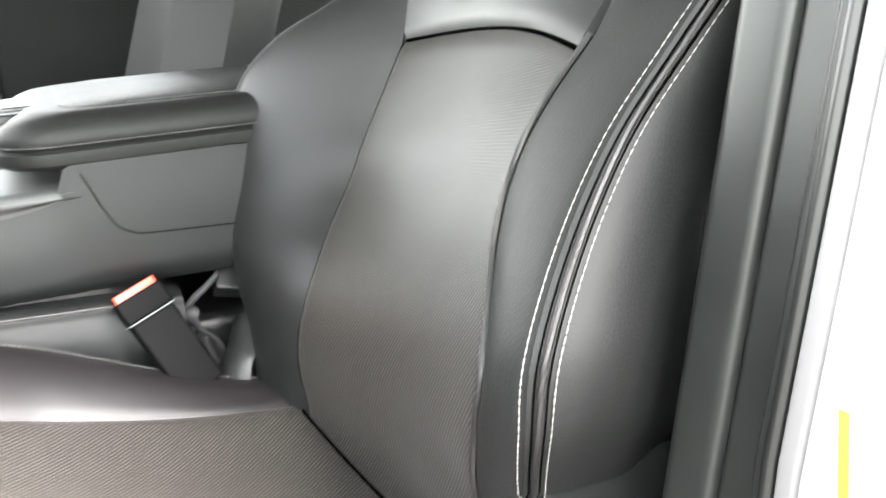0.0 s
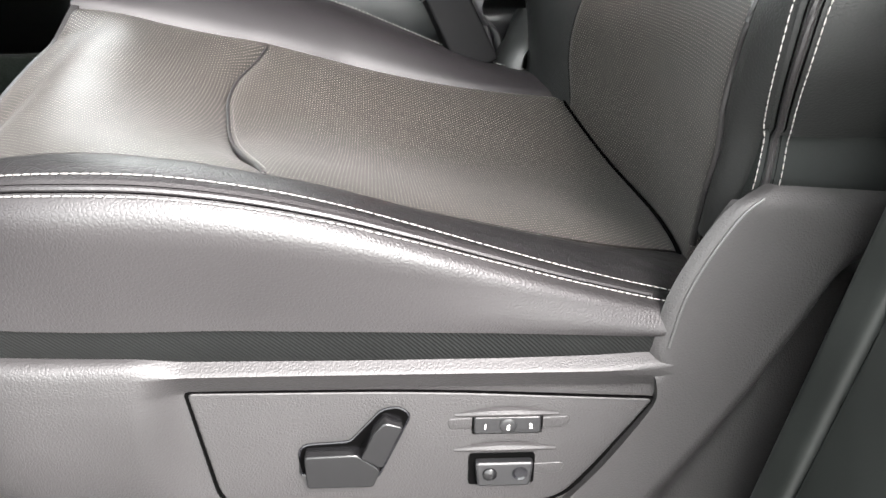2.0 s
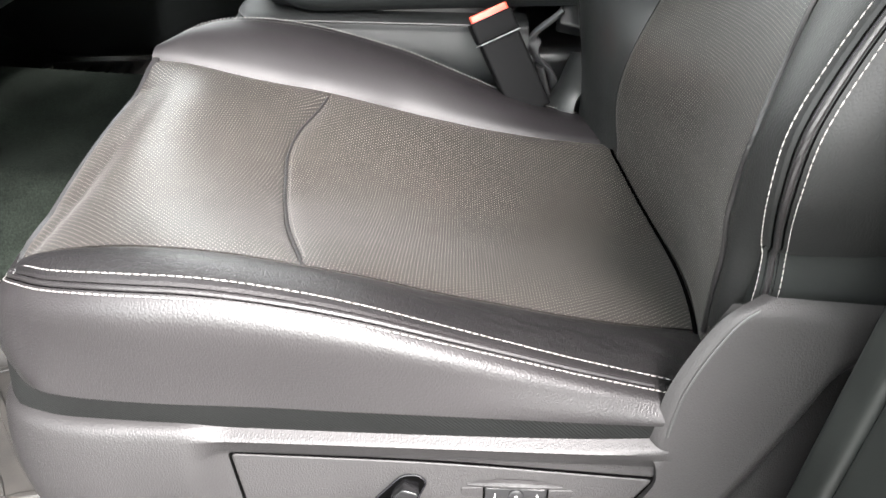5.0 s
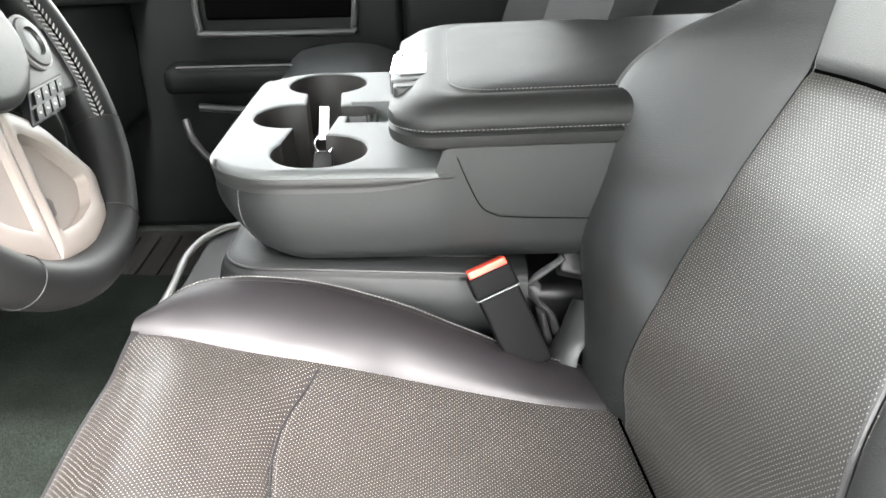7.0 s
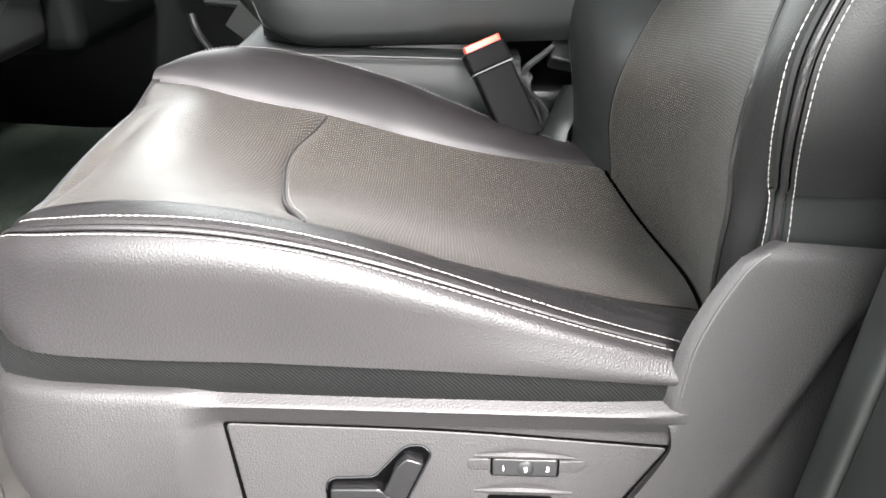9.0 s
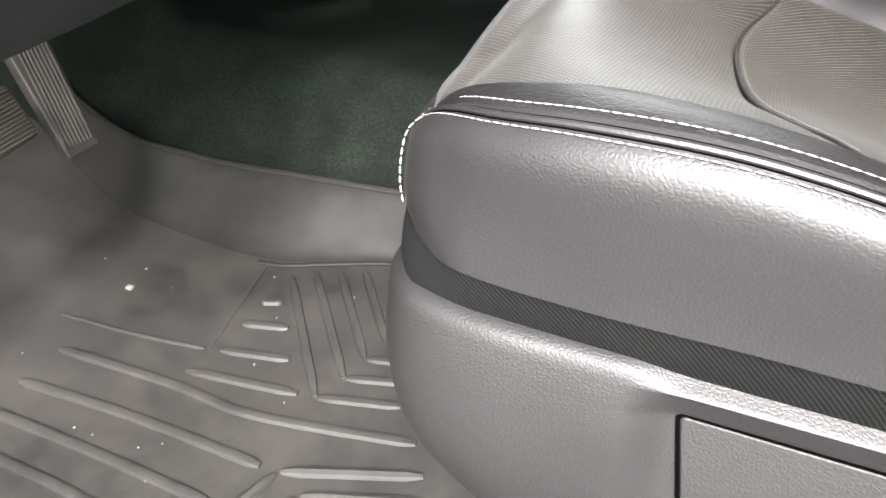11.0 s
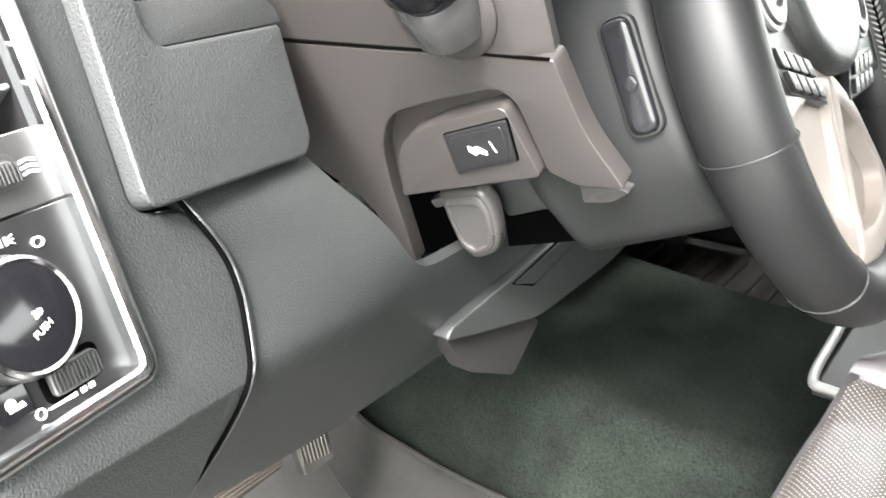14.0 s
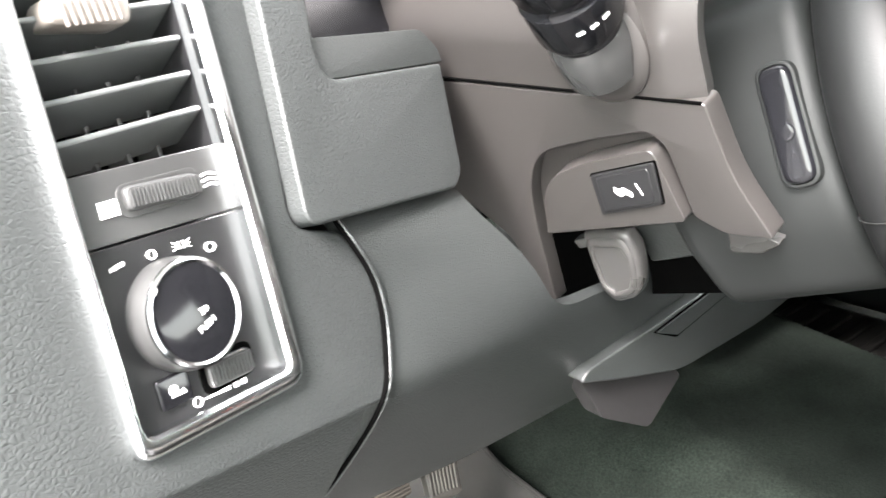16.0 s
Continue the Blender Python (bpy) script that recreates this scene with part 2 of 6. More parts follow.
HEADLINER = surface("grey_headliner", (0.78, 0.78, 0.76), 0.9, grain=0.4, scale=500)
WEB = surface("grey_webbing", (0.05, 0.05, 0.052), 0.7, grain=0.4, scale=900)
DOOR_EDGE = surface("door_edge_plastic", (0.018, 0.0185, 0.0185), 0.5, grain=0.1, scale=600, specular=0.3)


# ---------------------------------------------------------------- mesh helpers
CAB = Matrix(((0.98987, 0.00999, 0.02949, -0.03257), (-0.01511, 0.9438, 0.14815, -0.10884), (-0.05389, -0.14505, 0.96425, 0.10096), (0, 0, 0, 1)))  # the plan in which the seat and dash are drawn leans and is turned to the level cab by this


def link(name, bm, material, parent=None, label="", smooth=True):
    me = bpy.data.meshes.new(name)
    bm.transform(CAB)
    bm.normal_update()
    bm.to_mesh(me)
    bm.free()
    me.materials.append(material)
    for f in me.polygons:
        f.use_smooth = smooth
    if smooth:
        me.set_sharp_from_angle(angle=radians(38))
    ob = new(name, me)
    if parent:
        ob.parent = parent
    if label:
        tagged(ob, label)
    return ob


def part(name, bm, material, parent, label="", smooth=True):
    return link(name, bm, material, parent, label, smooth)


def thing(name, label, category, group="", kind=""):
    return tagged(new(name), label, category, group, kind)


def table(rows, x):
    """Smooth reading of a short table of (x, value)."""
    if x <= rows[0][0]:
        return rows[0][1]
    for (a, p), (b, q), k in zip(rows, rows[1:], range(99)):
        if x <= b:
            m0 = (q - rows[k - 1][1]) / (b - rows[k - 1][0]) if k else (q - p) / (b - a)
            m1 = (rows[k + 2][1] - p) / (rows[k + 2][0] - a) if k + 2 < len(rows) else (q - p) / (b - a)
            t, h = (x - a) / (b - a), b - a
            return (2 * t**3 - 3 * t**2 + 1) * p + (t**3 - 2 * t**2 + t) * h * m0 + (3 * t**2 - 2 * t**3) * q + (t**3 - t**2) * h * m1
    return rows[-1][1]


def surf(f, nu, nv, thick=0.0, uv=None, core=(0, 0, -50)):
    """A sheet f(u, v), u and v from 0 to 1, whose outer side faces away from core, with real thickness on its inner side."""
    bm = bmesh.new()
    pts = [[Vector(f(i / nu, j / nv)) for j in range(nv + 1)] for i in range(nu + 1)]
    core, sign = Vector(core), 0.0
    normal = [[None] * (nv + 1) for _ in range(nu + 1)]
    for i in range(nu + 1):
        for j in range(nv + 1):
            du = pts[min(i + 1, nu)][j] - pts[max(i - 1, 0)][j]
            dv = pts[i][min(j + 1, nv)] - pts[i][max(j - 1, 0)]
            k = du.cross(dv)
            normal[i][j] = k.normalized() if k.length > 1e-12 else Vector((0, 0, 0))
            sign += normal[i][j].dot((pts[i][j] - core).normalized())
    flip = sign < 0
    outer = [[bm.verts.new(p) for p in row] for row in pts]
    layer = bm.loops.layers.uv.new("UV") if uv else None

    def quad(a, b, c, d):
        return bm.faces.new((a, b, c, d) if not flip else (d, c, b, a))
    for i in range(nu):
        for j in range(nv):
            face = quad(outer[i][j], outer[i + 1][j], outer[i + 1][j + 1], outer[i][j + 1])
            if uv:
                for loop in face.loops:
                    loop[layer].uv = uv(loop.vert.co)
    if thick:
        t = -abs(thick) * (-1 if flip else 1)
        inner = [[bm.verts.new(p + n * t) for p, n in zip(row, nrow)] for row, nrow in zip(pts, normal)]
        for i in range(nu):
            for j in range(nv):
                quad(inner[i][j + 1], inner[i + 1][j + 1], inner[i + 1][j], inner[i][j])
        rim = [(i, 0) for i in range(nu)] + [(nu, j) for j in range(nv)] + [(i, nv) for i in range(nu, 0, -1)] + [(0, j) for j in range(nv, 0, -1)]
        for (i, j), (k, l) in zip(rim, rim[1:] + rim[:1]):
            quad(outer[k][l], outer[i][j], inner[i][j], inner[k][l])
    return bm


def rounded(points, r, steps=4):
    """A polygon with its corners rounded by r (or one r each)."""
    out, n = [], len(points)
    rs = r if isinstance(r, (list, tuple)) else [r] * n
    for i, p in enumerate(points):
        p, a, b = Vector(p), Vector(points[i - 1]), Vector(points[(i + 1) % n])
        da, db = (a - p), (b - p)
        c = min(rs[i], da.length * 0.45, db.length * 0.45)
        s, e = p + da.normalized() * c, p + db.normalized() * c
        if c < 1e-6:
            out.append(p)
            continue
        for k in range(steps + 1):
            t = k / steps
            out.append(s.lerp(p, t).lerp(p.lerp(e, t), t))
    return out


def prism(points, lo, hi, m=Matrix(), bevel=0.0, bm=None):
    """A plate of the outline points (x, y) from height lo to hi, with its edges bevelled, set by m."""
    own = bmesh.new()
    a = [own.verts.new((p[0], p[1], lo)) for p in points]
    b = [own.verts.new((p[0], p[1], hi)) for p in points]
    n = len(points)
    own.faces.new(a[::-1]), own.faces.new(b)
    for i in range(n):
        own.faces.new((a[i], a[(i + 1) % n], b[(i + 1) % n], b[i]))
    bmesh.ops.recalc_face_normals(own, faces=own.faces[:])
    if bevel:
        edges = [e for e in own.edges if abs(e.verts[0].co.z - e.verts[1].co.z) < 1e-7]
        bmesh.ops.bevel(own, geom=edges, offset=bevel, segments=3, profile=0.6, affect="EDGES", clamp_overlap=True)
    bmesh.ops.transform(own, matrix=m, verts=own.verts[:])
    return joined(bm, own)


def joined(bm, own):
    if bm is None:
        return own
    me = bpy.data.meshes.new("join")
    own.to_mesh(me)
    own.free()
    bm.from_mesh(me)
    bpy.data.meshes.remove(me)
    return bm


def box(lo, hi, bevel=0.004, m=Matrix(), bm=None):
    own = bmesh.new()
    bmesh.ops.create_cube(own, size=1)
    s, c = Vector(hi) - Vector(lo), (Vector(hi) + Vector(lo)) / 2
    bmesh.ops.transform(own, matrix=Matrix.Translation(c) @ Matrix.Diagonal((*s, 1)), verts=own.verts[:])
    if bevel:
        bmesh.ops.bevel(own, geom=own.edges[:], offset=min(bevel, min(s) * 0.45), segments=3, profile=0.6, affect="EDGES")
    bmesh.ops.transform(own, matrix=m, verts=own.verts[:])
    return joined(bm, own)


def spin(profile, m=Matrix(), steps=40, bm=None):
    """A turned shape: profile of (radius, height) about the z axis of m."""
    own = bmesh.new()
    rings = [[own.verts.new((r * math.cos(2 * math.pi * k / steps), r * math.sin(2 * math.pi * k / steps), h)) for k in range(steps)] for r, h in profile]
    for a, b in zip(rings, rings[1:]):
        for k in range(steps):
            own.faces.new((a[k], a[(k + 1) % steps], b[(k + 1) % steps], b[k]))
    for ring, (r, h) in ((rings[0], profile[0]), (rings[-1], profile[-1])):
        if r > 1e-6:
            own.faces.new(ring)
    bmesh.ops.remove_doubles(own, verts=own.verts[:], dist=1e-6)
    bmesh.ops.recalc_face_normals(own, faces=own.faces[:])
    bmesh.ops.transform(own, matrix=m, verts=own.verts[:])
    return joined(bm, own)


def smooth_path(points, n=8, closed=False):
    pts = [Vector(p) for p in points]
    out, k = [], len(pts)
    for i in range(k if closed else k - 1):
        if closed:
            p0, p1, p2, p3 = pts[i - 1], pts[i], pts[(i + 1) % k], pts[(i + 2) % k]
        else:
            p0, p1, p2, p3 = pts[max(i - 1, 0)], pts[i], pts[i + 1], pts[min(i + 2, k - 1)]
        for j in range(n):
            t = j / n
            out.append(0.5 * (2 * p1 + (p2 - p0) * t + (2 * p0 - 5 * p1 + 4 * p2 - p3) * t * t + (3 * p1 - p0 - 3 * p2 + p3) * t**3))
    if not closed:
        out.append(pts[-1])
    return out


def tube(path, r, sides=10, bm=None, closed=False, flat=1.0):
    """A round bar along a path; r a number or a function of 0..1; flat squeezes it upwards."""
    own = bmesh.new()
    n = len(path)
    rings, up = [], Vector((0, 0, 1))
    for i, p in enumerate(path):
        a, b = path[i - 1] if (i or closed) else path[0], path[(i + 1) % n] if (i < n - 1 or closed) else path[-1]
        d = (b - a).normalized()
        side = d.cross(up)
        side = side.normalized() if side.length > 1e-4 else Vector((1, 0, 0))
        top = side.cross(d).normalized()
        rr = r(i / (n - 1)) if callable(r) else r
        rings.append([own.verts.new(p + rr * (math.cos(2 * math.pi * k / sides) * side + flat * math.sin(2 * math.pi * k / sides) * top)) for k in range(sides)])
    for i in range(n if closed else n - 1):
        a, b = rings[i], rings[(i + 1) % n]
        for k in range(sides):
            own.faces.new((a[k], a[(k + 1) % sides], b[(k + 1) % sides], b[k]))
    if not closed:
        own.faces.new(rings[0]), own.faces.new(rings[-1])
    bmesh.ops.recalc_face_normals(own, faces=own.faces[:])
    return joined(bm, own)


def stitches(path, step=0.006, r=0.0008, fill=0.68, bm=None):
    """Short threads one after another along a path, each dipping into the hide at its ends."""
    own = bm or bmesh.new()
    lengths = [0.0]
    for a, b in zip(path, path[1:]):
        lengths.append(lengths[-1] + (b - a).length)

    def spot(d):
        for i in range(len(path) - 1):
            if d <= lengths[i + 1]:
                return path[i].lerp(path[i + 1], (d - lengths[i]) / max(1e-9, lengths[i + 1] - lengths[i]))
        return path[-1]

    d = 0.0
    while d + step * fill < lengths[-1]:
        a, b = spot(d), spot(d + step * fill)
        ax = (b - a).normalized()
        s = ax.cross(Vector((0.3, 0.5, 0.81))).normalized()
        t = s.cross(ax)
        rings = []
        for q, k in ((0, 0.35), (0.2, 0.95), (0.5, 1.1), (0.8, 0.95), (1, 0.35)):
            c = a.lerp(b, q)
            rings.append([own.verts.new(c + r * k * (math.cos(w) * s + math.sin(w) * t)) for w in (0, 1.257, 2.513, 3.77, 5.027)])
        for p, q in zip(rings, rings[1:]):
            for k in range(5):
                own.faces.new((p[k], p[(k + 1) % 5], q[(k + 1) % 5], q[k]))
        own.faces.new(rings[0]), own.faces.new(rings[-1])
        d += step
    return own


# ---------------------------------------------------------------- the driver's seat
CREST_Z = [(-0.212, 1.024), (-0.199, 1.036), (-0.18, 1.047), (-0.153, 1.055), (-0.105, 1.063), (-0.05, 1.064), (0.0, 1.058), (0.05, 1.046), (0.10, 1.029), (0.15, 1.010), (0.20, 0.992), (0.262, 0.973), (0.34, 0.955)]
CREST_Y = [(-0.212, 0.544), (-0.199, 0.524), (-0.18, 0.503), (-0.153, 0.482), (-0.105, 0.465), (-0.05, 0.461), (0.0, 0.462), (0.05, 0.467), (0.10, 0.475), (0.15, 0.486), (0.20, 0.496), (0.262, 0.506), (0.34, 0.510)]
FOOT_Z = [(-0.212, 0.983), (-0.198, 0.974), (-0.17, 0.968), (-0.10, 0.968), (0.0, 0.969), (0.15, 0.963), (0.26, 0.953), (0.34, 0.950)]
FOOT_Y = [(-0.212, 0.524), (-0.198, 0.501), (-0.16, 0.478), (0.0, 0.470), (0.15, 0.475), (0.26, 0.487), (0.34, 0.490)]
STRIP_Y = [(-0.212, 0.548), (-0.19, 0.535), (-0.15, 0.522), (-0.10, 0.517), (-0.05, 0.520), (0.0, 0.526), (0.05, 0.537), (0.10, 0.553), (0.15, 0.568), (0.20, 0.579), (0.26, 0.595), (0.313, 0.608), (0.36, 0.615)]
STRIP_Z = [(-0.212, 1.030), (-0.19, 1.047), (-0.15, 1.059), (-0.10, 1.064), (-0.05, 1.060), (0.0, 1.050), (0.05, 1.036), (0.10, 1.017), (0.15, 1.001), (0.20, 0.987), (0.25, 0.974), (0.313, 0.962), (0.36, 0.955)]
SAG = [(-0.22, 0.0), (-0.16, 0.010), (-0.11, 0.026), (-0.05, 0.044), (0.02, 0.040), (0.10, 0.036), (0.20, 0.028), (0.32, 0.022)]
INNER_Y = [(-0.245, 0.970), (-0.20, 0.973), (-0.10, 0.980), (-0.05, 0.983), (0.0, 0.992), (0.05, 1.002), (0.15, 1.005), (0.25, 1.000), (0.36, 1.010)]
INNER_Z = [(-0.245, 1.104), (-0.20, 1.098), (-0.15, 1.086), (-0.10, 1.076), (-0.05, 1.068), (0.0, 1.055), (0.05, 1.041), (0.10, 1.030), (0.15, 1.021), (0.20, 1.015), (0.25, 1.011), (0.36, 1.003)]
RIDGE_Y = [(-0.236, 1.000), (-0.215, 1.022), (-0.19, 1.046), (-0.16, 1.058), (-0.12, 1.070), (-0.06, 1.090), (0.02, 1.094), (0.22, 1.090), (0.36, 1.085)]
RIDGE_Z = [(-0.236, 1.110), (-0.215, 1.125), (-0.19, 1.133), (-0.16, 1.136), (-0.12, 1.134), (-0.08, 1.127), (-0.04, 1.118), (0.0, 1.108), (0.05, 1.094), (0.113, 1.070), (0.217, 1.033), (0.36, 1.008)]
FRONT_X = [(0.530, -0.206), (0.548, -0.214), (0.60, -0.230), (0.70, -0.243), (0.85, -0.250), (0.976, -0.243), (1.055, -0.225)]
CROSS_X = [(0.525, 0.009), (0.60, -0.014), (0.65, -0.028), (0.70, -0.040), (0.75, -0.051), (0.80, -0.060), (0.85, -0.067), (0.90, -0.064), (0.95, -0.048), (0.985, -0.036)]


def seat_top(x, y):
    """Height of the cushion's top between crest and inner seam."""
    a, b = table(STRIP_Y, x), table(INNER_Y, x)
    t = (y - a) / (b - a)
    za, zb = table(STRIP_Z, x), table(INNER_Z, x)
    z = za + (zb - za) * t
    z -= table(SAG, x) * math.sin(math.pi * min(max(t, 0), 1) ** 1.3)
    d = x - table(FRONT_X, y)
    if d < 0.085:
        z -= 0.024 * (1 - max(d, 0) / 0.085) ** 2 * min(1, 0.2 + 3 * max(t, 0)) * min(1, max(0, (1.02 - t) / 0.16))
    return z


def dip(t, w=0.06, depth=0.004):
    """A seam's groove at both edges of a padded panel."""
    e = min(t, 1 - t)
    return depth * max(0.0, 1 - e / w) ** 2


BACK_BAND = surface("charcoal_fabric", (0.0105, 0.0115, 0.0112), 0.8, grain=0.5, scale=1500, specular=0.15)


def build_driver_seat():
    seat = thing("driver_seat", "black leather and perforated cloth power driver seat with white double stitching", "car seat")

    def insert(x0, x1, fall=0.0):
        def f(u, v):
            yy = 0.540 + v * 0.44
            a, b = x0(yy), x1(yy)
            x = a + (b - a) * u
            ya, yb = table(STRIP_Y, x), table(INNER_Y, x)
            y = ya + (yb - ya) * v
            return (x, y, seat_top(x, y) - 0.003 * max(0, (v - 0.975) / 0.025) ** 2 - (dip(u, 0.05, 0.004) + fall * max(0, (u - 0.80) / 0.20) ** 2) * min(1, 14 * (1 - v)) * min(1, 6 * v) - 0.006 * max(0, (x - 0.30) / 0.05) ** 2)
        return f

    front = insert(lambda y: table(FRONT_X, y), lambda y: table(CROSS_X, y), 0.006)
    rear = insert(lambda y: table(CROSS_X, y), lambda y: 0.352)
    weave = lambda p: (1.05 * p.x, p.y)  # noqa: E731
    part("front_insert", surf(front, 36, 60, 0.012, weave, core=(0.05, 0.78, 0.90)), CLOTH, seat, "perforated brown-black cloth front panel")
    part("seat_insert", surf(rear, 48, 60, 0.012, weave, core=(0.05, 0.78, 0.90)), CLOTH, seat, "perforated brown-black cloth panel, worn smooth")
    part("cross_seam", tube([Vector(rear(0.0, k / 40)) + Vector((0, 0, -0.0002)) for k in range(40)], 0.0017, 8), LEATHER_WORN, seat, "dark welt across the cushion")
    part("welt_stitching", stitches([Vector(rear(0.012, k / 60)) + Vector((0, 0, 0.0004)) for k in range(2, 58)], 0.0045, 0.0003, 0.7), DARK_THREAD, seat)

    def strip(u, v):
        x = -0.211 + u * 0.53
        ya, yb = table(CREST_Y, x), table(STRIP_Y, x)
        z0, z1 = table(CREST_Z, x), seat_top(x, yb)
        return (x, ya + (yb - ya) * v, z0 + (z1 - z0) * v + 0.0045 * math.sin(math.pi * v) - dip(v, 0.2, 0.002) + 0.0016 * max(0, min(1, (x - 0.05) / 0.1)) * math.sin(math.pi * v) * noise.noise(Vector((x * 70 + v * 9, v * 5 - x * 30, 2))))
    part("outer_bolster", surf(strip, 160, 24, 0.010, core=(0.05, 0.78, 0.90)), LEATHER_WORN, seat, "creased black leather strip between stitching and cloth")

    def bolster(u, v):
        x = -0.245 + u * 0.605
        xr = -0.236 + u * 0.596
        a = Vector((x, table(INNER_Y, x), seat_top(x, table(INNER_Y, x))))
        b = Vector((xr, table(RIDGE_Y, xr), table(RIDGE_Z, xr)))
        p = a.lerp(b, v)
        bulge = 0.016 * math.sin(math.pi * v) * (0.4 + 0.6 * math.sin(math.pi * min(1, u * 1.15 + 0.05)))
        return p + Vector((0, -0.5 * bulge, bulge)) - Vector((0, 0, dip(v, 0.12, 0.004)))
    part("inner_bolster", surf(bolster, 60, 24, 0.010, core=(0.05, 0.78, 0.90)), LEATHER_SMOOTH, seat, "raised black leather thigh bolster with grey stitching")

    # the sides, one sheet round the outline
    rim = [Vector((x, table(CREST_Y, x), table(CREST_Z, x))) for x in [0.265 - 0.477 * k / 50 for k in range(51)]]
    front_rim = [Vector((table(FRONT_X, y), y, seat_top(table(FRONT_X, y), y))) for y in [0.548 + 0.425 * k / 24 for k in range(25)]]
    inner_rim = [Vector((x, table(RIDGE_Y, x), table(RIDGE_Z, x))) for x in [-0.234 + 0.58 * k / 40 for k in range(41)]]

    def sheet(path, low, bulge, foot=None):
        def f(u, v):
            k = u * (len(path) - 1)
            i = min(int(k), len(path) - 2)
            p = path[i].lerp(path[i + 1], k - i)
            d = path[min(i + 3, len(path) - 1)] - path[max(i - 2, 0)]
            out = Vector((d.y, -d.x, 0)).normalized() * -1
            z = p.z + ((low(p.x) if callable(low) else low) - p.z) * v
            w = bulge * (math.sin(math.pi * min(1, 0.12 + v * 0.75)) - math.sin(math.pi * 0.12))
            if foot is not None:
                nose = max(0.0, min(1.0, (-0.17 - p.x) / 0.04))
                w = 0.0175 * math.sin(math.pi / 2 * min(1, v / 0.22)) ** 0.8 * (1 - 0.55 * max(0, v - 0.3) / 0.7) + 0.008 * nose * math.sin(math.pi * v)
                w *= 1 - 0.75 * max(0.0, (u - 0.88) / 0.12)
            y = p.y if foot is None or p.x < -0.205 else p.y + (table(foot, p.x) - p.y) * v * v * (3 - 2 * v)
            return Vector((p.x, y, z)) + out * w
        return f
    side = rim + front_rim[:3]
    part("side_panel", surf(sheet(side, lambda x: table(FOOT_Z, x), 0.018, FOOT_Y), 90, 16, -0.008, core=(0.05, 0.78, 0.90)), LEATHER, seat, "grained black leather side of the cushion")
    part("front_panel", surf(sheet(front_rim, 0.95, 0.012), 40, 12, -0.008, core=(0.05, 0.78, 0.90)), LEATHER, seat)
    part("inner_panel", surf(sheet([inner_rim[0] - Vector((0.005, 0.02, 0.004))] + inner_rim, 0.95, 0.012), 60, 10, -0.008, core=(0.05, 0.78, 0.90)), LEATHER, seat)
    low = [Vector((p.x, table(FOOT_Y, p.x) + 0.003, table(FOOT_Z, p.x) - 0.001)) for p in rim] + [Vector((p.x, p.y, 0.950)) for p in front_rim + inner_rim[2:]]

    def band(u, v):
        k = u * (len(low) - 1)
        i = min(int(k), len(low) - 2)
        p = low[i].lerp(low[i + 1], k - i)
        d = low[min(i + 3, len(low) - 1)] - low[max(i - 3, 0)]
        out = Vector((-d.y, d.x, 0)).normalized()
        return Vector((p.x, p.y, p.z - (p.z - 0.920) * v)) + out * (0.0075 + (p.y - 0.5 if p.x > -0.19 and p.y < 0.6 else 0.0) * v - 0.002 * v + 0.004 * math.sin(math.pi * v))
    part("fabric_band", surf(band, 140, 4, -0.01, core=(0.05, 0.78, 0.90)), BAND, seat, "black woven band under the cushion")
    outline = [(p.x + 0.03 * max(0.0, min(1.0, (-0.16 - p.x) / 0.04)), max(p.y, 0.515)) for p in low] + [(0.33, 1.0), (0.33, 0.52)]
    part("foam_core", prism(outline, 0.90, 0.955), BAND, seat)

    # two rows of thread with a sunken seam between them
    sf = sheet(side, lambda x: table(FOOT_Z, x), 0.018, FOOT_Y)
    row1 = [Vector((p.x, p.y + 0.004, p.z + 0.0022)) for p in [Vector((x, table(CREST_Y, x), table(CREST_Z, x))) for x in (0.287, 0.276)] + rim]
    row2 = [sf(k / 200, 0.070) for k in range(0, 194)]
    row2 = [p + Vector((0, -0.0012, 0.0006)) for p in row2]
    thread = stitches(row1, 0.0056, 0.00041, 0.84)
    thread = stitches(row2, 0.0056, 0.00041, 0.84, bm=thread)
    for at, r, material in ((0.020, 0.0005, SHADE_BLACK), (0.036, 0.0021, LEATHER), (0.052, 0.0005, SHADE_BLACK)):
        part("side_seam", tube([sf(k / 200, at) + Vector((0, 0.0002, 0)) for k in range(4, 194)], r, 8), material, seat)
    part("stitching", thread, THREAD, seat, "white double row of stitching")
    down = [sf(0.925, 0.08 + 0.8 * k / 16) + Vector((-0.0012, -0.0012, 0)) for k in range(17)]
    part("corner_stitching", stitches(down, 0.0052, 0.00042, 0.8), THREAD, seat)
    part("bolster_stitching", stitches([p + Vector((0, 0, 0.0012)) for p in inner_rim[1:]], 0.0050, 0.00055), DARK_THREAD, seat)

    # ---- backrest
    FAR_Y = [(0.95, 0.985), (1.0, 0.982), (1.06, 0.967), (1.10, 0.945), (1.14, 0.934), (1.18, 0.942), (1.22, 0.967), (1.26, 0.979), (1.30, 0.980), (1.34, 0.980), (1.41, 0.972)]
    NEAR_Y = [(0.95, 0.575), (1.0, 0.560), (1.04, 0.540), (1.07, 0.526), (1.10, 0.517), (1.13, 0.510), (1.16, 0.503), (1.20, 0.520), (1.24, 0.546), (1.28, 0.562), (1.32, 0.556), (1.36, 0.530)]
    S1_Y = [(1.0, 0.520), (1.05, 0.508), (1.08, 0.496), (1.11, 0.475), (1.14, 0.457), (1.18, 0.449), (1.22, 0.451), (1.26, 0.454), (1.30, 0.451), (1.34, 0.437), (1.38, 0.418)]
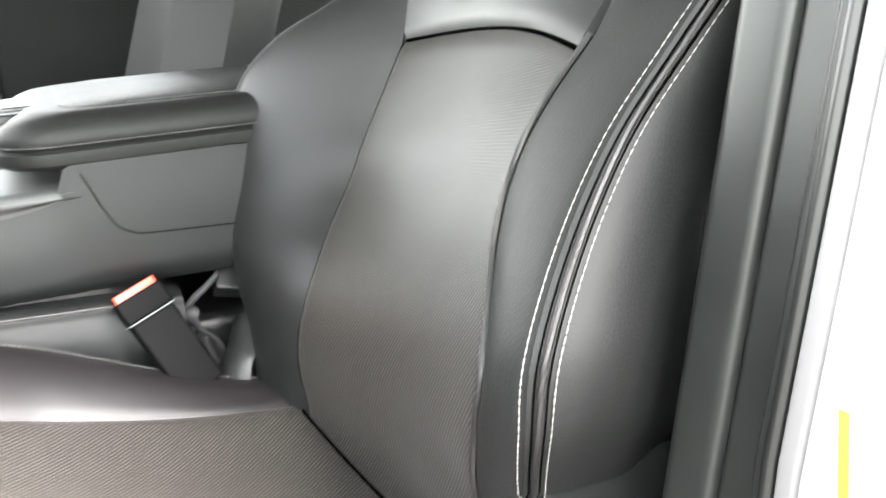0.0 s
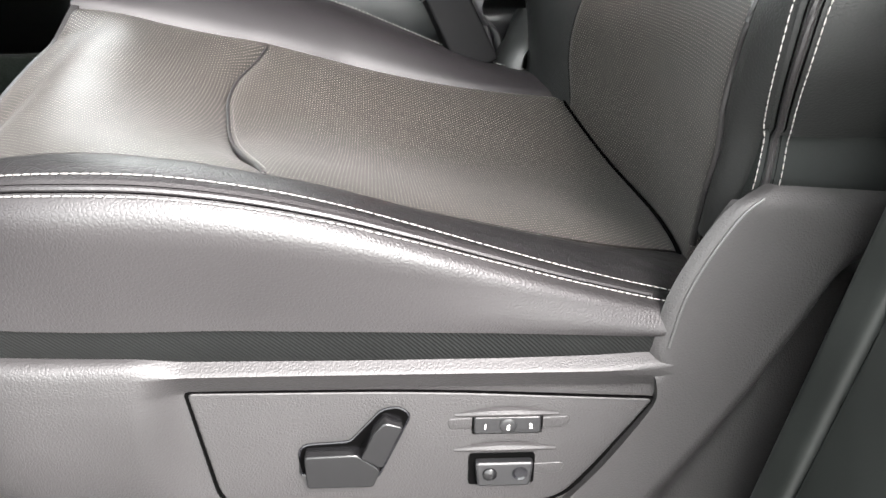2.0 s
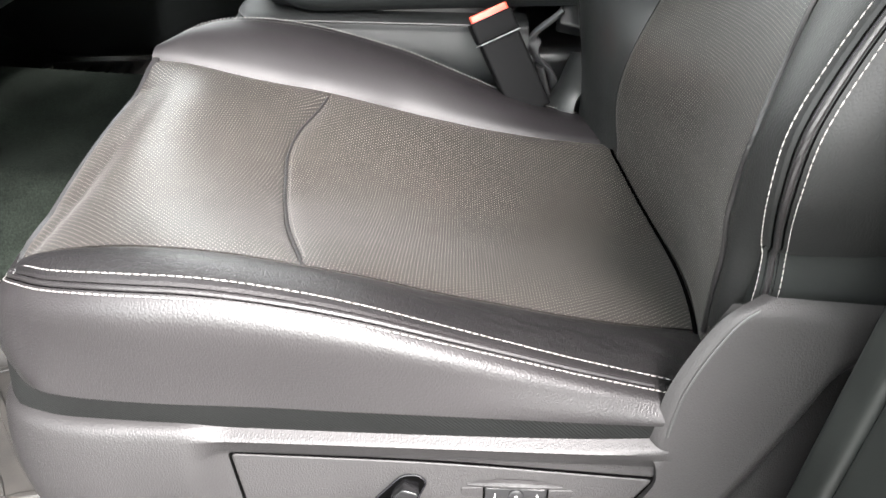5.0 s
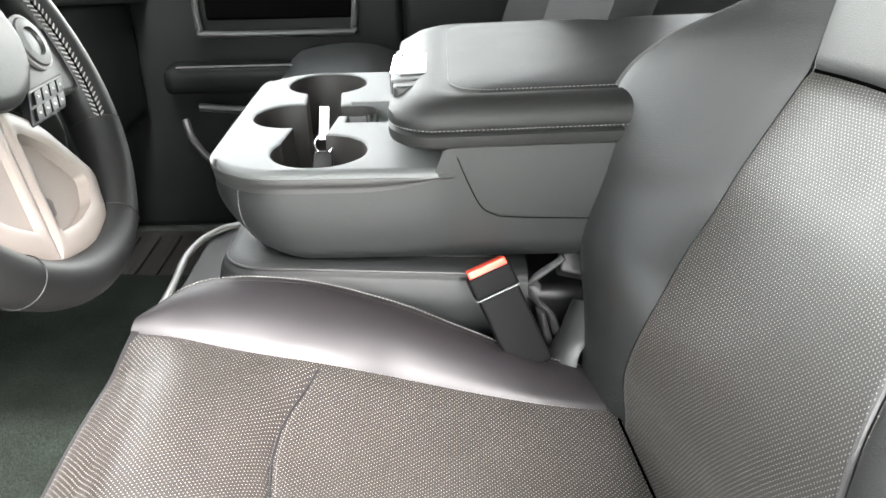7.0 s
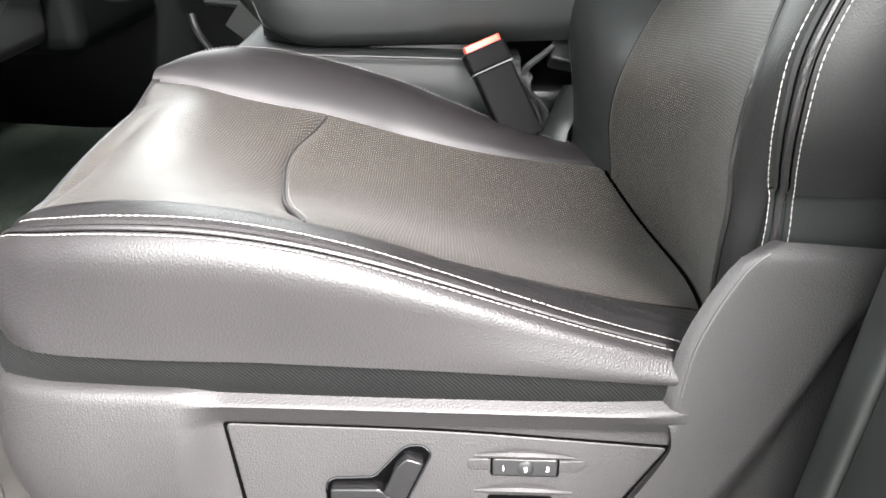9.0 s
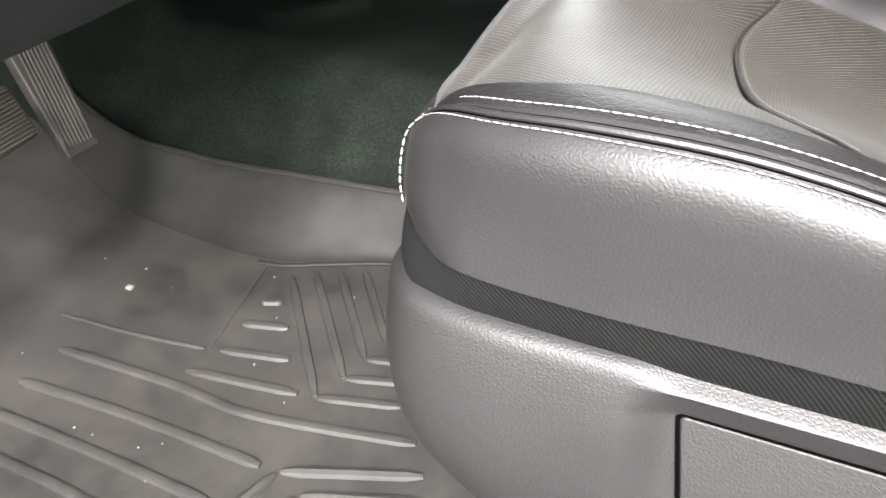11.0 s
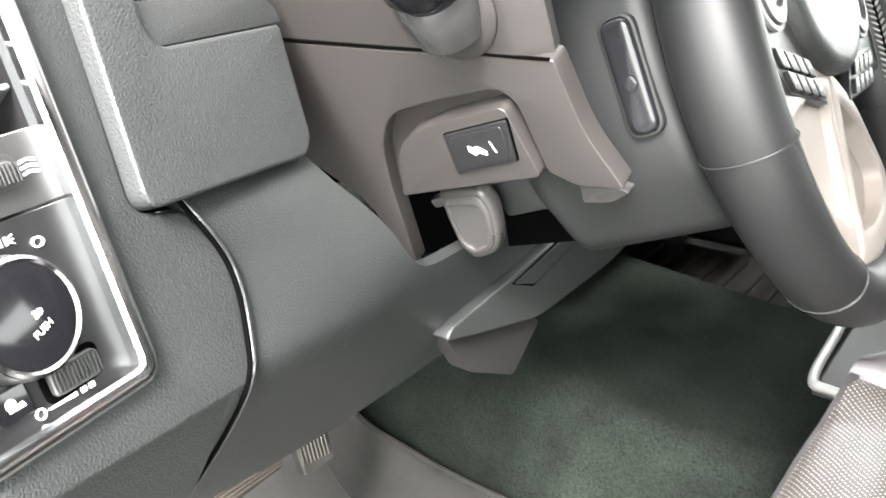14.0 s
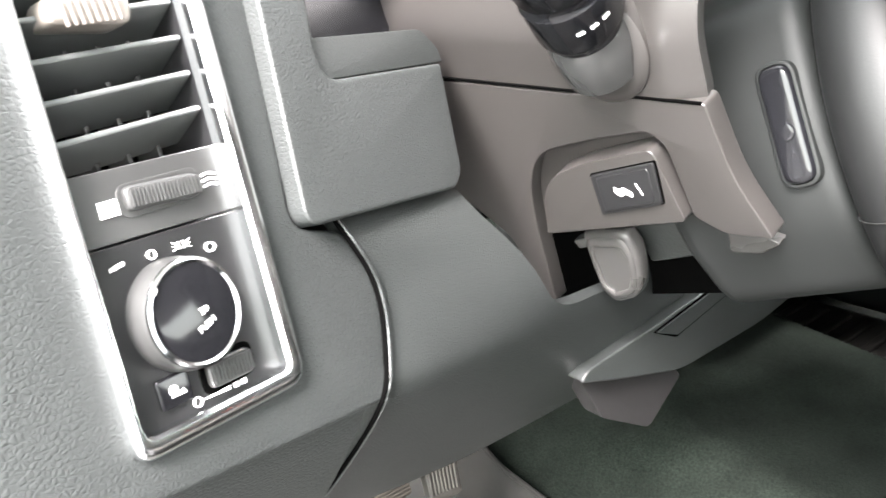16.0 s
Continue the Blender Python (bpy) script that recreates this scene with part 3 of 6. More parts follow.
    FAR_CREST_Y = [(0.98, 1.092), (1.073, 1.128), (1.20, 1.138), (1.30, 1.138), (1.39, 1.126), (1.44, 1.100), (1.50, 1.045), (1.60, 0.96)]
    FAR_CREST_D = [(0.98, -0.034), (1.073, -0.058), (1.197, -0.112), (1.307, -0.138), (1.39, -0.136), (1.438, -0.106), (1.48, -0.05), (1.60, 0.02)]
    lean = lambda z: 0.313 + 0.327 * (z - 1.0)  # noqa: E731
    near_d = lambda z: table([(0.95, 0.014), (1.0, -0.006), (1.04, -0.024), (1.07, -0.036), (1.10, -0.050), (1.13, -0.060), (1.16, -0.067), (1.20, -0.063), (1.24, -0.054), (1.28, -0.043), (1.32, -0.033), (1.36, -0.025), (1.42, -0.016)], z)  # noqa: E731
    far_d = lambda z: table([(0.95, 0.004), (1.0, -0.008), (1.06, -0.037), (1.10, -0.052), (1.14, -0.056), (1.18, -0.049), (1.22, -0.034), (1.26, -0.020), (1.30, -0.014), (1.34, -0.006), (1.41, 0.006)], z)  # noqa: E731
    crest_d = lambda z: table([(0.95, 0.018), (1.05, -0.009), (1.08, -0.023), (1.11, -0.043), (1.14, -0.060), (1.18, -0.072), (1.22, -0.069), (1.26, -0.060), (1.30, -0.049), (1.34, -0.037), (1.40, -0.022)], z)  # noqa: E731
    top_z = lambda v: 1.352 + 0.060 * v + 0.014 * math.sin(math.pi * v)  # noqa: E731

    def back_insert(u, v):
        z = 0.955 + (top_z(v) - 0.955) * u
        a, b = table(NEAR_Y, z), table(FAR_Y, z)
        d = near_d(z) + (far_d(z) - near_d(z)) * v + 0.026 * math.sin(math.pi * v)
        return (lean(z) + d + dip(v, 0.03, 0.004) + dip(u, 0.03, 0.004) , a + (b - a) * v, z)
    part("back_insert", surf(back_insert, 50, 50, -0.012, lambda p: (1.06 * p.z, p.y), core=(0.55, 0.78, 1.15)), CLOTH, seat, "perforated brown-black cloth backrest panel")

    crease_shade = []
    for k in range(31):
        y, z = 0.565 + 0.43 * k / 30, 1.0
        for _ in range(12):
            a, b = table(NEAR_Y, z), table(FAR_Y, z)
            q = min(1, max(0, (y - a) / (b - a)))
            x = lean(z) + near_d(z) + (far_d(z) - near_d(z)) * q + 0.026 * math.sin(math.pi * q)
            z = 0.5 * z + 0.5 * (seat_top(x, y) - 0.006 * max(0, (x - 0.30) / 0.05) ** 2)
        crease_shade.append(Vector((x - 0.002, y, z + 0.0015)))
    # black tube along the meeting line, painting the crease's shade
    part("crease_shade", tube(crease_shade, 0.0019, 8, flat=0.8), SHADE_BLACK, seat, "black line for the shade between cushion and backrest")

    def upper(u, v):
        z0 = top_z(v)
        z = z0 + 0.26 * u
        low = near_d(z0) + (far_d(z0) - near_d(z0)) * v + 0.014 * math.sin(math.pi * v)
        low *= max(0.0, 1 - u / 0.5) ** 2
        a, b = 0.545 - 0.05 * u, 0.960 + 0.03 * u
        return (lean(z) + low + 0.012 * math.sin(math.pi * v) + dip(u, 0.04, 0.004), a + (b - a) * v, z)
    part("upper_panel", surf(upper, 30, 30, -0.012, core=(0.55, 0.78, 1.15)), LEATHER_GREY, seat, "smooth dark grey leather shoulder panel")
    part("top_seam", tube([Vector(upper(0, k / 30)) + Vector((0.0005, 0, 0)) for k in range(31)], 0.0022, 8), SHADE_BLACK, seat)

    def near_bolster(u, v):
        z = 1.0 + 0.55 * u
        a = Vector((lean(z) + near_d(z), table(NEAR_Y, min(z, 1.36)) - max(0, z - 1.36) * 0.25, z))
        b = Vector((lean(z) + crest_d(z), table(S1_Y, z) - max(0, z - 1.38) * 0.3, z))
        p = a.lerp(b, v)
        return p + Vector((-0.008 * math.sin(math.pi * v) + dip(v, 0.12, 0.003), 0, 0))
    part("outer_back_bolster", surf(near_bolster, 60, 12, 0.012, core=(0.55, 0.78, 1.15)), LEATHER_MATT, seat, "black leather side bolster of the backrest")

    def outer_side(u, v):
        z = 1.088 + 0.46 * u
        y0, x0 = table(S1_Y, z) - max(0, z - 1.38) * 0.3, lean(z) + crest_d(z)
        k = min(1, max(0, (z - 1.075) / 0.12))
        k = 0.35 + 0.65 * k * k * (3 - 2 * k)
        y = y0 - 0.015 * k * math.sin(math.pi * min(1, v * 1.2) ** 0.8) + 0.06 * max(0, v - 0.5) ** 1.5
        return (x0 + 0.125 * v**1.05, y, z)
    part("outer_back_side", surf(outer_side, 50, 26, 0.012, core=(0.55, 0.78, 1.15)), LEATHER_MATT, seat, "grained black leather side of the backrest")

    def low_band(u, v):
        z = 1.000 + 0.092 * u
        y0, x0 = table(S1_Y, max(z, 1.05)), lean(z) + crest_d(z) - 0.002
        arc = math.pi / 2 * min(1, max(0, v - 0.2) * 1.7)
        puff = math.sin(math.pi * min(1, max(0, u)) ** 0.8)
        return (x0 - 0.004 * puff + 0.030 * (1 - math.cos(arc)) + 0.15 * max(0, v - 0.2) ** 1.3, y0 + 0.035 * (v < 0.2) * (0.2 - v) / 0.2 + 0.002 * math.sin(arc) - 0.012 * puff * min(1, v * 3), z)
    part("back_band", surf(low_band, 16, 40, 0.01, core=(0.55, 0.78, 1.15)), BACK_BAND, seat, "black fabric band at the foot of the backrest")
    r1 = [Vector(low_band(k / 18, 0.21)) + Vector((-0.0008, -0.0006, 0)) for k in range(18)]
    r1 += [Vector((lean(z) + crest_d(z) - 0.0030, table(S1_Y, z) + 0.002, z)) for z in [1.094 + 0.38 * k / 80 for k in range(81)]]
    os = lambda z, v: Vector(outer_side((z - 1.088) / 0.46, v)) + Vector((-0.0012, -0.0008, 0))  # noqa: E731
    r2 = [os(1.094 + 0.394 * k / 90, 0.115) for k in range(91)]
    r2 = [Vector(low_band(k / 18, 0.35)) + Vector((-0.0006, -0.0010, 0)) for k in range(17)] + r2
    thread = stitches(r1, 0.0056, 0.00041, 0.84)
    thread = stitches(r2, 0.0056, 0.00041, 0.84, bm=thread)
    for at, r, material in ((0.26, 0.0006, SHADE_BLACK), (0.50, 0.0023, LEATHER), (0.74, 0.0006, SHADE_BLACK)):
        part("back_seam", tube([Vector(low_band(k / 18, 0.21 + 0.14 * at)) + Vector((0.0004, 0.0004, 0)) for k in range(18)] + [os(z, 0.115 * at) + Vector((0.0006, 0.0008, 0)) for z in [1.094 + 0.395 * k / 90 for k in range(91)]], r, 8), material, seat)
    part("back_stitching", thread, THREAD, seat, "white double row of stitching")
    pipe = [Vector((lean(z) + near_d(z) - 0.001, table(NEAR_Y, z), z)) for z in [0.985 + 0.375 * k / 60 for k in range(61)]]
    part("piping", tube(pipe, 0.0026, 8), LEATHER, seat, "black piping")

    def far_bolster(u, v):
        z = 0.985 + 0.58 * u
        a = Vector((lean(z) + far_d(z), table(FAR_Y, min(z, 1.41)) + max(0, z - 1.41) * 0.1, z))
        b = Vector((lean(z) + table(FAR_CREST_D, z), table(FAR_CREST_Y, z), z))
        p = a.lerp(b, v)
        return p + Vector((-0.012 * math.sin(math.pi * v) + dip(v, 0.1, 0.003), 0.0, 0))
    part("inner_back_bolster", surf(far_bolster, 60, 16, -0.012, core=(0.55, 0.78, 1.15)), LEATHER_GREY, seat, "dark grey leather inner bolster of the backrest")

    def far_side(u, v):
        z = 0.985 + 0.58 * u
        b = Vector((lean(z) + table(FAR_CREST_D, z), table(FAR_CREST_Y, z), z))
        arc = math.pi / 2 * min(1, v * 2.2)
        return b + Vector((0.02 * (1 - math.cos(arc)) + 0.16 * v**1.3, 0.022 * math.sin(arc), 0))
    part("inner_back_side", surf(far_side, 60, 16, -0.012, core=(0.55, 0.78, 1.15)), LEATHER_GREY, seat)
    ft = [Vector(far_side(k / 120, 0.10)) + Vector((-0.0004, 0.0008, 0)) for k in range(100)]
    part("inner_back_stitching", stitches(ft, 0.006, 0.0007), DARK_THREAD, seat)
    part("back_shell", prism(rounded([(0.47, 1.07), (0.56, 1.02), (0.56, 0.54), (0.47, 0.47), (0.42, 0.60), (0.42, 0.95)], 0.02), 0, 0.62, Matrix(((1, 0, 0.327, -0.03), (0, 1, 0, 0), (0, 0, 1, 0.98), (0, 0, 0, 1)))), LEATHER_GREY, seat)
    return seat


def build_seat_base():
    """The moulded side shield with its switches, the recliner tower and the riser below."""
    base = thing("seat_base", "grey moulded plastic power seat base with switch panel", "seat base")
    TOP = 0.944
    plan = [(0.27, 0.481), (0.10, 0.481), (-0.03, 0.4805), (-0.10, 0.4785), (-0.155, 0.4795), (-0.197, 0.492), (-0.216, 0.520), (-0.224, 0.56), (-0.236, 0.70), (-0.238, 0.90), (-0.23, 1.03)]
    path = smooth_path([(x, y, 0) for x, y in plan], 12)

    def shell(u, v):
        k = u * (len(path) - 1)
        i = min(int(k), len(path) - 2)
        p = path[i].lerp(path[i + 1], k - i)
        d = path[min(i + 3, len(path) - 1)] - path[max(i - 3, 0)]
        out = Vector((-d.y, d.x, 0)).normalized()
        proud = min(1, max(0, (-0.045 - p.x) / 0.036))
        proud = proud * proud * (3 - 2 * proud)
        bottom = table([(-0.24, 0.80), (-0.20, 0.815), (-0.15, 0.800), (-0.10, 0.782), (-0.05, 0.774), (0.3, 0.770)], p.x)
        if v < 0.06:
            t = v / 0.06
            off, z = -0.012 + 0.004 * t, TOP + 0.0008 * math.sin(math.pi * t)
        elif v < 0.22:
            t = (v - 0.06) / 0.16
            off = -0.008 + (0.0155 + 0.002 * proud) * (t + 0.25 * math.sin(math.pi * t) * proud)
            z = TOP - 0.0135 * (t ** (1 + 0.5 * proud))
        elif v < 0.34:
            t = (v - 0.22) / 0.12
            off = 0.0075 + 0.002 * proud + (0.0012 * math.sin(math.pi * t / 2)) * proud - 0.0095 * t * (1 - proud)
            z = TOP - 0.0135 - 0.0165 * t
        else:
            t = (v - 0.34) / 0.66
            off = 0.0075 + 0.0032 * proud - 0.0095 * (1 - proud)
            off += (0.004 * math.sin(math.pi * t) - 0.021 * t**1.3 - 0.03 * max(0, t - 0.7) ** 1.5) * proud
            off += 0.008 * max(0, min(1, (t - 0.80) / 0.1)) * (1 - proud)
            z = TOP - 0.030 + (bottom - TOP + 0.030) * t
        tip = max(0.0, 1 - u / 0.08)
        x = p.x - tip * (0.27 - table([(0.76, 0.222), (0.84, 0.232), (0.90, 0.258), (0.914, 0.262), (0.9305, 0.2705), (0.944, 0.2535), (0.96, 0.252)], z))
        return Vector((x, p.y, z)) + out * (off + (min(off, 0.0042) - off) * max(0.0, 1 - u / 0.04))
    part("side_shield", surf(shell, 240, 72, -0.004, core=(0.05, 0.78, 0.85)), TRIM, base, "grained grey plastic shield")
    flat = Matrix(((1, 0, 0, 0), (0, 0, -1, 0.4845), (0, 1, 0, 0), (0, 0, 0, 1)))
    edge_x = [(0.72, 0.130), (0.79, 0.178), (0.82, 0.2035), (0.85, 0.2275), (0.90, 0.2585), (0.912, 0.2600), (0.937, 0.2535), (0.957, 0.2555), (0.987, 0.2625), (1.026, 0.281), (1.048, 0.298), (1.057, 0.318)]
    ridge_x = [(0.72, 0.20), (0.80, 0.245), (0.88, 0.300), (0.96, 0.346), (1.02, 0.372), (1.058, 0.380)]

    def cover(u, v):
        z = 0.72 + 0.337 * v
        a, b = table(edge_x, z), max(table(ridge_x, z), table(edge_x, z) + 0.004)
        x = a + (b - a) * u / 0.4 if u < 0.4 else b + (0.50 - b) * (u - 0.4) / 0.6
        k = min(1, max(0, (u - 0.4) / 0.14))
        high = min(1, max(0, (v - 0.78) / 0.12))
        k = k * k * (3 - 2 * k) * (1 - high * high * (3 - 2 * high))
        top = max(0, (v - 0.965) / 0.035)
        front = max(0, 1 - u / 0.05) if v > 0.6 else 0
        return (x, 0.477 + 0.040 * k + 0.008 * top**2 + 0.006 * front**2, z - 0.05 * max(0, x - 0.33) * v)
    part("recliner_cover", surf(cover, 60, 60, 0.03, core=(0.35, 0.8, 0.9)), TRIM, base, "grained grey plastic recliner cover with hollowed rear")
    rim = [Vector((table(edge_x, z) + 0.010, 0.4765, z + 0.001)) for z in [0.945 + 0.105 * k / 20 for k in range(21)]]
    part("cover_joint", tube(rim, 0.0009, 6), SMOOTH, base)
    # switch panel, with a dark joint all round
    plate = [(-0.048, 0.9135), (0.10, 0.9125), (0.259, 0.9035), (0.222, 0.850), (0.198, 0.820), (-0.010, 0.812), (-0.033, 0.828)]
    radii = [0.004, 0.05, 0.004, 0.02, 0.025, 0.016, 0.02]
    grow = [(x + (0.0024 if x > 0.1 else -0.0026), z + (0.0010 if z > 0.88 else -0.0024)) for x, z in plate]
    part("panel_joint", prism(rounded(grow, radii, 6), -0.004, 0.0034, flat), SHADE_BLACK, base)
    part("switch_panel", prism(rounded(plate, radii, 6), -0.004, 0.0042, flat, 0.0012), TRIM, base, "grained grey plastic switch panel")
    # power adjuster: two joined black levers on a plate blackened like a shaded well
    well = rounded([(0.0200, 0.8725), (0.0200, 0.8480), (0.0725, 0.8450), (0.0945, 0.8950), (0.0875, 0.9015), (0.0755, 0.9000), (0.0540, 0.8745)], [0.009, 0.003, 0.004, 0.008, 0.005, 0.008, 0.004], 6)
    part("lever_well_shade", prism(well, 0.0, 0.0050, flat), SHADE_BLACK, base, "black plate with the sunken well's shade")
    ring = [flat @ Vector((x, z, 0.0050)) for x, z in well]
    part("well_rim", tube(ring, 0.0009, 8, closed=True), GLOSS, base, "gloss black rim")
    lever = rounded([(0.0240, 0.8705), (0.0250, 0.8445), (0.0690, 0.8445), (0.0740, 0.8590), (0.0585, 0.8715)], 0.003, 4)
    part("seat_lever", prism(lever, 0.004, 0.0165, flat, 0.0016), LEVER_BLACK, base, "satin black cushion lever")
    up = rounded([(0.0605, 0.8690), (0.0750, 0.8610), (0.0895, 0.8940), (0.0770, 0.8980), (0.0690, 0.8890)], 0.003, 4)
    part("recline_lever", prism(up, 0.004, 0.0185, flat, 0.0016), LEVER_BLACK, base, "satin black recline lever")
    # memory buttons and lumbar rocker
    # black plate under the pad paints its slot's shade
    part("pad_slot_shade", prism(rounded([(0.1355, 0.8950), (0.1840, 0.8950), (0.1840, 0.8780), (0.1355, 0.8780)], 0.003, 4), 0.0, 0.0047, flat), SHADE_BLACK, base)
    part("memory_pad", prism(rounded([(0.137, 0.8925), (0.1825, 0.8925), (0.1825, 0.879), (0.137, 0.879)], 0.002, 4), 0.0, 0.0062, flat, 0.0012), BLACK, base, "black three-button memory switch")
    at = lambda x, z, h: flat @ Matrix.Translation((x, z, h))  # noqa: E731
    part("memory_button", spin([(0.0058, 0), (0.0058, 0.0010), (0.0048, 0.0016), (0, 0.0014)], at(0.160, 0.8855, 0.006), 24), BLACK, base, "round black set button")
    for char, x in (("1", 0.1445), ("S", 0.160), ("2", 0.1755)):
        curve = bpy.data.curves.new("digit", "FONT")
        curve.body, curve.size, curve.align_x, curve.align_y, curve.extrude = char, 0.0052, "CENTER", "CENTER", 0.0001
        tmp = bpy.data.objects.new("digit", curve)
        me = bpy.data.meshes.new_from_object(tmp)
        me.materials.append(WHITE_INK)
        bpy.data.objects.remove(tmp)
        ob = new("digit", me)
        ob.parent = base
        ob.matrix_local = CAB @ flat @ Matrix.Translation((x, 0.8850, 0.0080 if char == "S" else 0.0066))
    for z in (0.8935, 0.865):
        lip = [Vector((0.124 + 0.07 * k / 16, 0.4845 - 0.0035 - 0.0022 * math.sin(math.pi * k / 16), z + 0.003 * math.sin(math.pi * k / 16))) for k in range(17)]
        part("moulded_lip", tube(lip, lambda t: 0.0015 + 0.0022 * math.sin(math.pi * t), 8), TRIM, base)
    # the rocker's hollow is a raised plate, its shade painted black
    part("rocker_well_shade", prism(rounded([(0.134, 0.862), (0.180, 0.862), (0.180, 0.836), (0.134, 0.836)], 0.003, 4), 0.0, 0.0052, flat), SHADE_BLACK, base)
    part("lumbar_rocker", prism(rounded([(0.138, 0.858), (0.1785, 0.858), (0.1765, 0.838), (0.140, 0.838)], 0.003, 4), 0.002, 0.011, flat, 0.0025), BLACK, base, "black lumbar rocker")
    part("rocker_nub", spin([(0.0052, 0), (0.0048, 0.0016), (0.0032, 0.0027), (0, 0.0031)], at(0.148, 0.849, 0.0108), 24), LEVER_BLACK, base, "domed button")
    part("rocker_dish", spin([(0.0056, 0), (0.0052, 0.0008), (0.0046, 0.0007), (0.003, -0.0006), (0, -0.0010)], at(0.169, 0.849, 0.0112), 24), GLOSS, base, "hollow button")
    for x, z, w in ((0.1285, 0.8865, 0.010), (0.1915, 0.8865, 0.012), (0.1895, 0.848, 0.012)):
        scoop = prism(rounded([(x - w, z + 0.004), (x + w, z + 0.005), (x + w * 0.8, z - 0.004), (x - w * 0.8, z - 0.005)], 0.004, 4), 0.0030, 0.0046, flat, 0.0012)
        part("moulded_scoop", scoop, TRIM, base)
    return base


build_driver_seat()
seat_base = build_seat_base()


# ---------------------------------------------------------------- centre console and jump seat
LEAN, CAB = CAB, Matrix()  # the console and jump seat are drawn level


def round_box(x0, x1, y0, y1, r, steps=14):
    """Outline of the console from its rear near corner, round the rounded front, to the rear far corner."""
    pts = [Vector((x1, y0, 0))]
    for cy, a0 in ((y0 + r, -90), (y1 - r, 180)):
        for k in range(steps + 1):
            a = radians(a0 - 90 * k / steps) if a0 < 0 else radians(a0 - 90 * k / steps)
            pts.append(Vector((x0 + r + r * math.cos(a), cy + r * math.sin(a), 0)))
    pts.append(Vector((x1, y1, 0)))
    return pts


def along(path, u):
    """Point and outward direction at u of a plan outline."""
    k = u * (len(path) - 1)
    i = min(int(k), len(path) - 2)
    p = path[i].lerp(path[i + 1], k - i)
    d = path[min(i + 2, len(path) - 1)] - path[max(i - 1, 0)]
    return p, Vector((d.y, -d.x, 0)).normalized() * -1


def even(path, n):
    """The outline in n even steps."""
    acc = [0.0]
    for a, b in zip(path, path[1:]):
        acc.append(acc[-1] + (b - a).length)
    out, k = [], 0
    for q in range(n + 1):
        s = acc[-1] * q / n
        while k < len(path) - 2 and acc[k + 1] < s:
            k += 1
        out.append(path[k].lerp(path[k + 1], (s - acc[k]) / max(1e-9, acc[k + 1] - acc[k])))
    return out


WELL = surface("cup_well_rubber", (0.016, 0.0145, 0.0135), 0.5, grain=0.1)


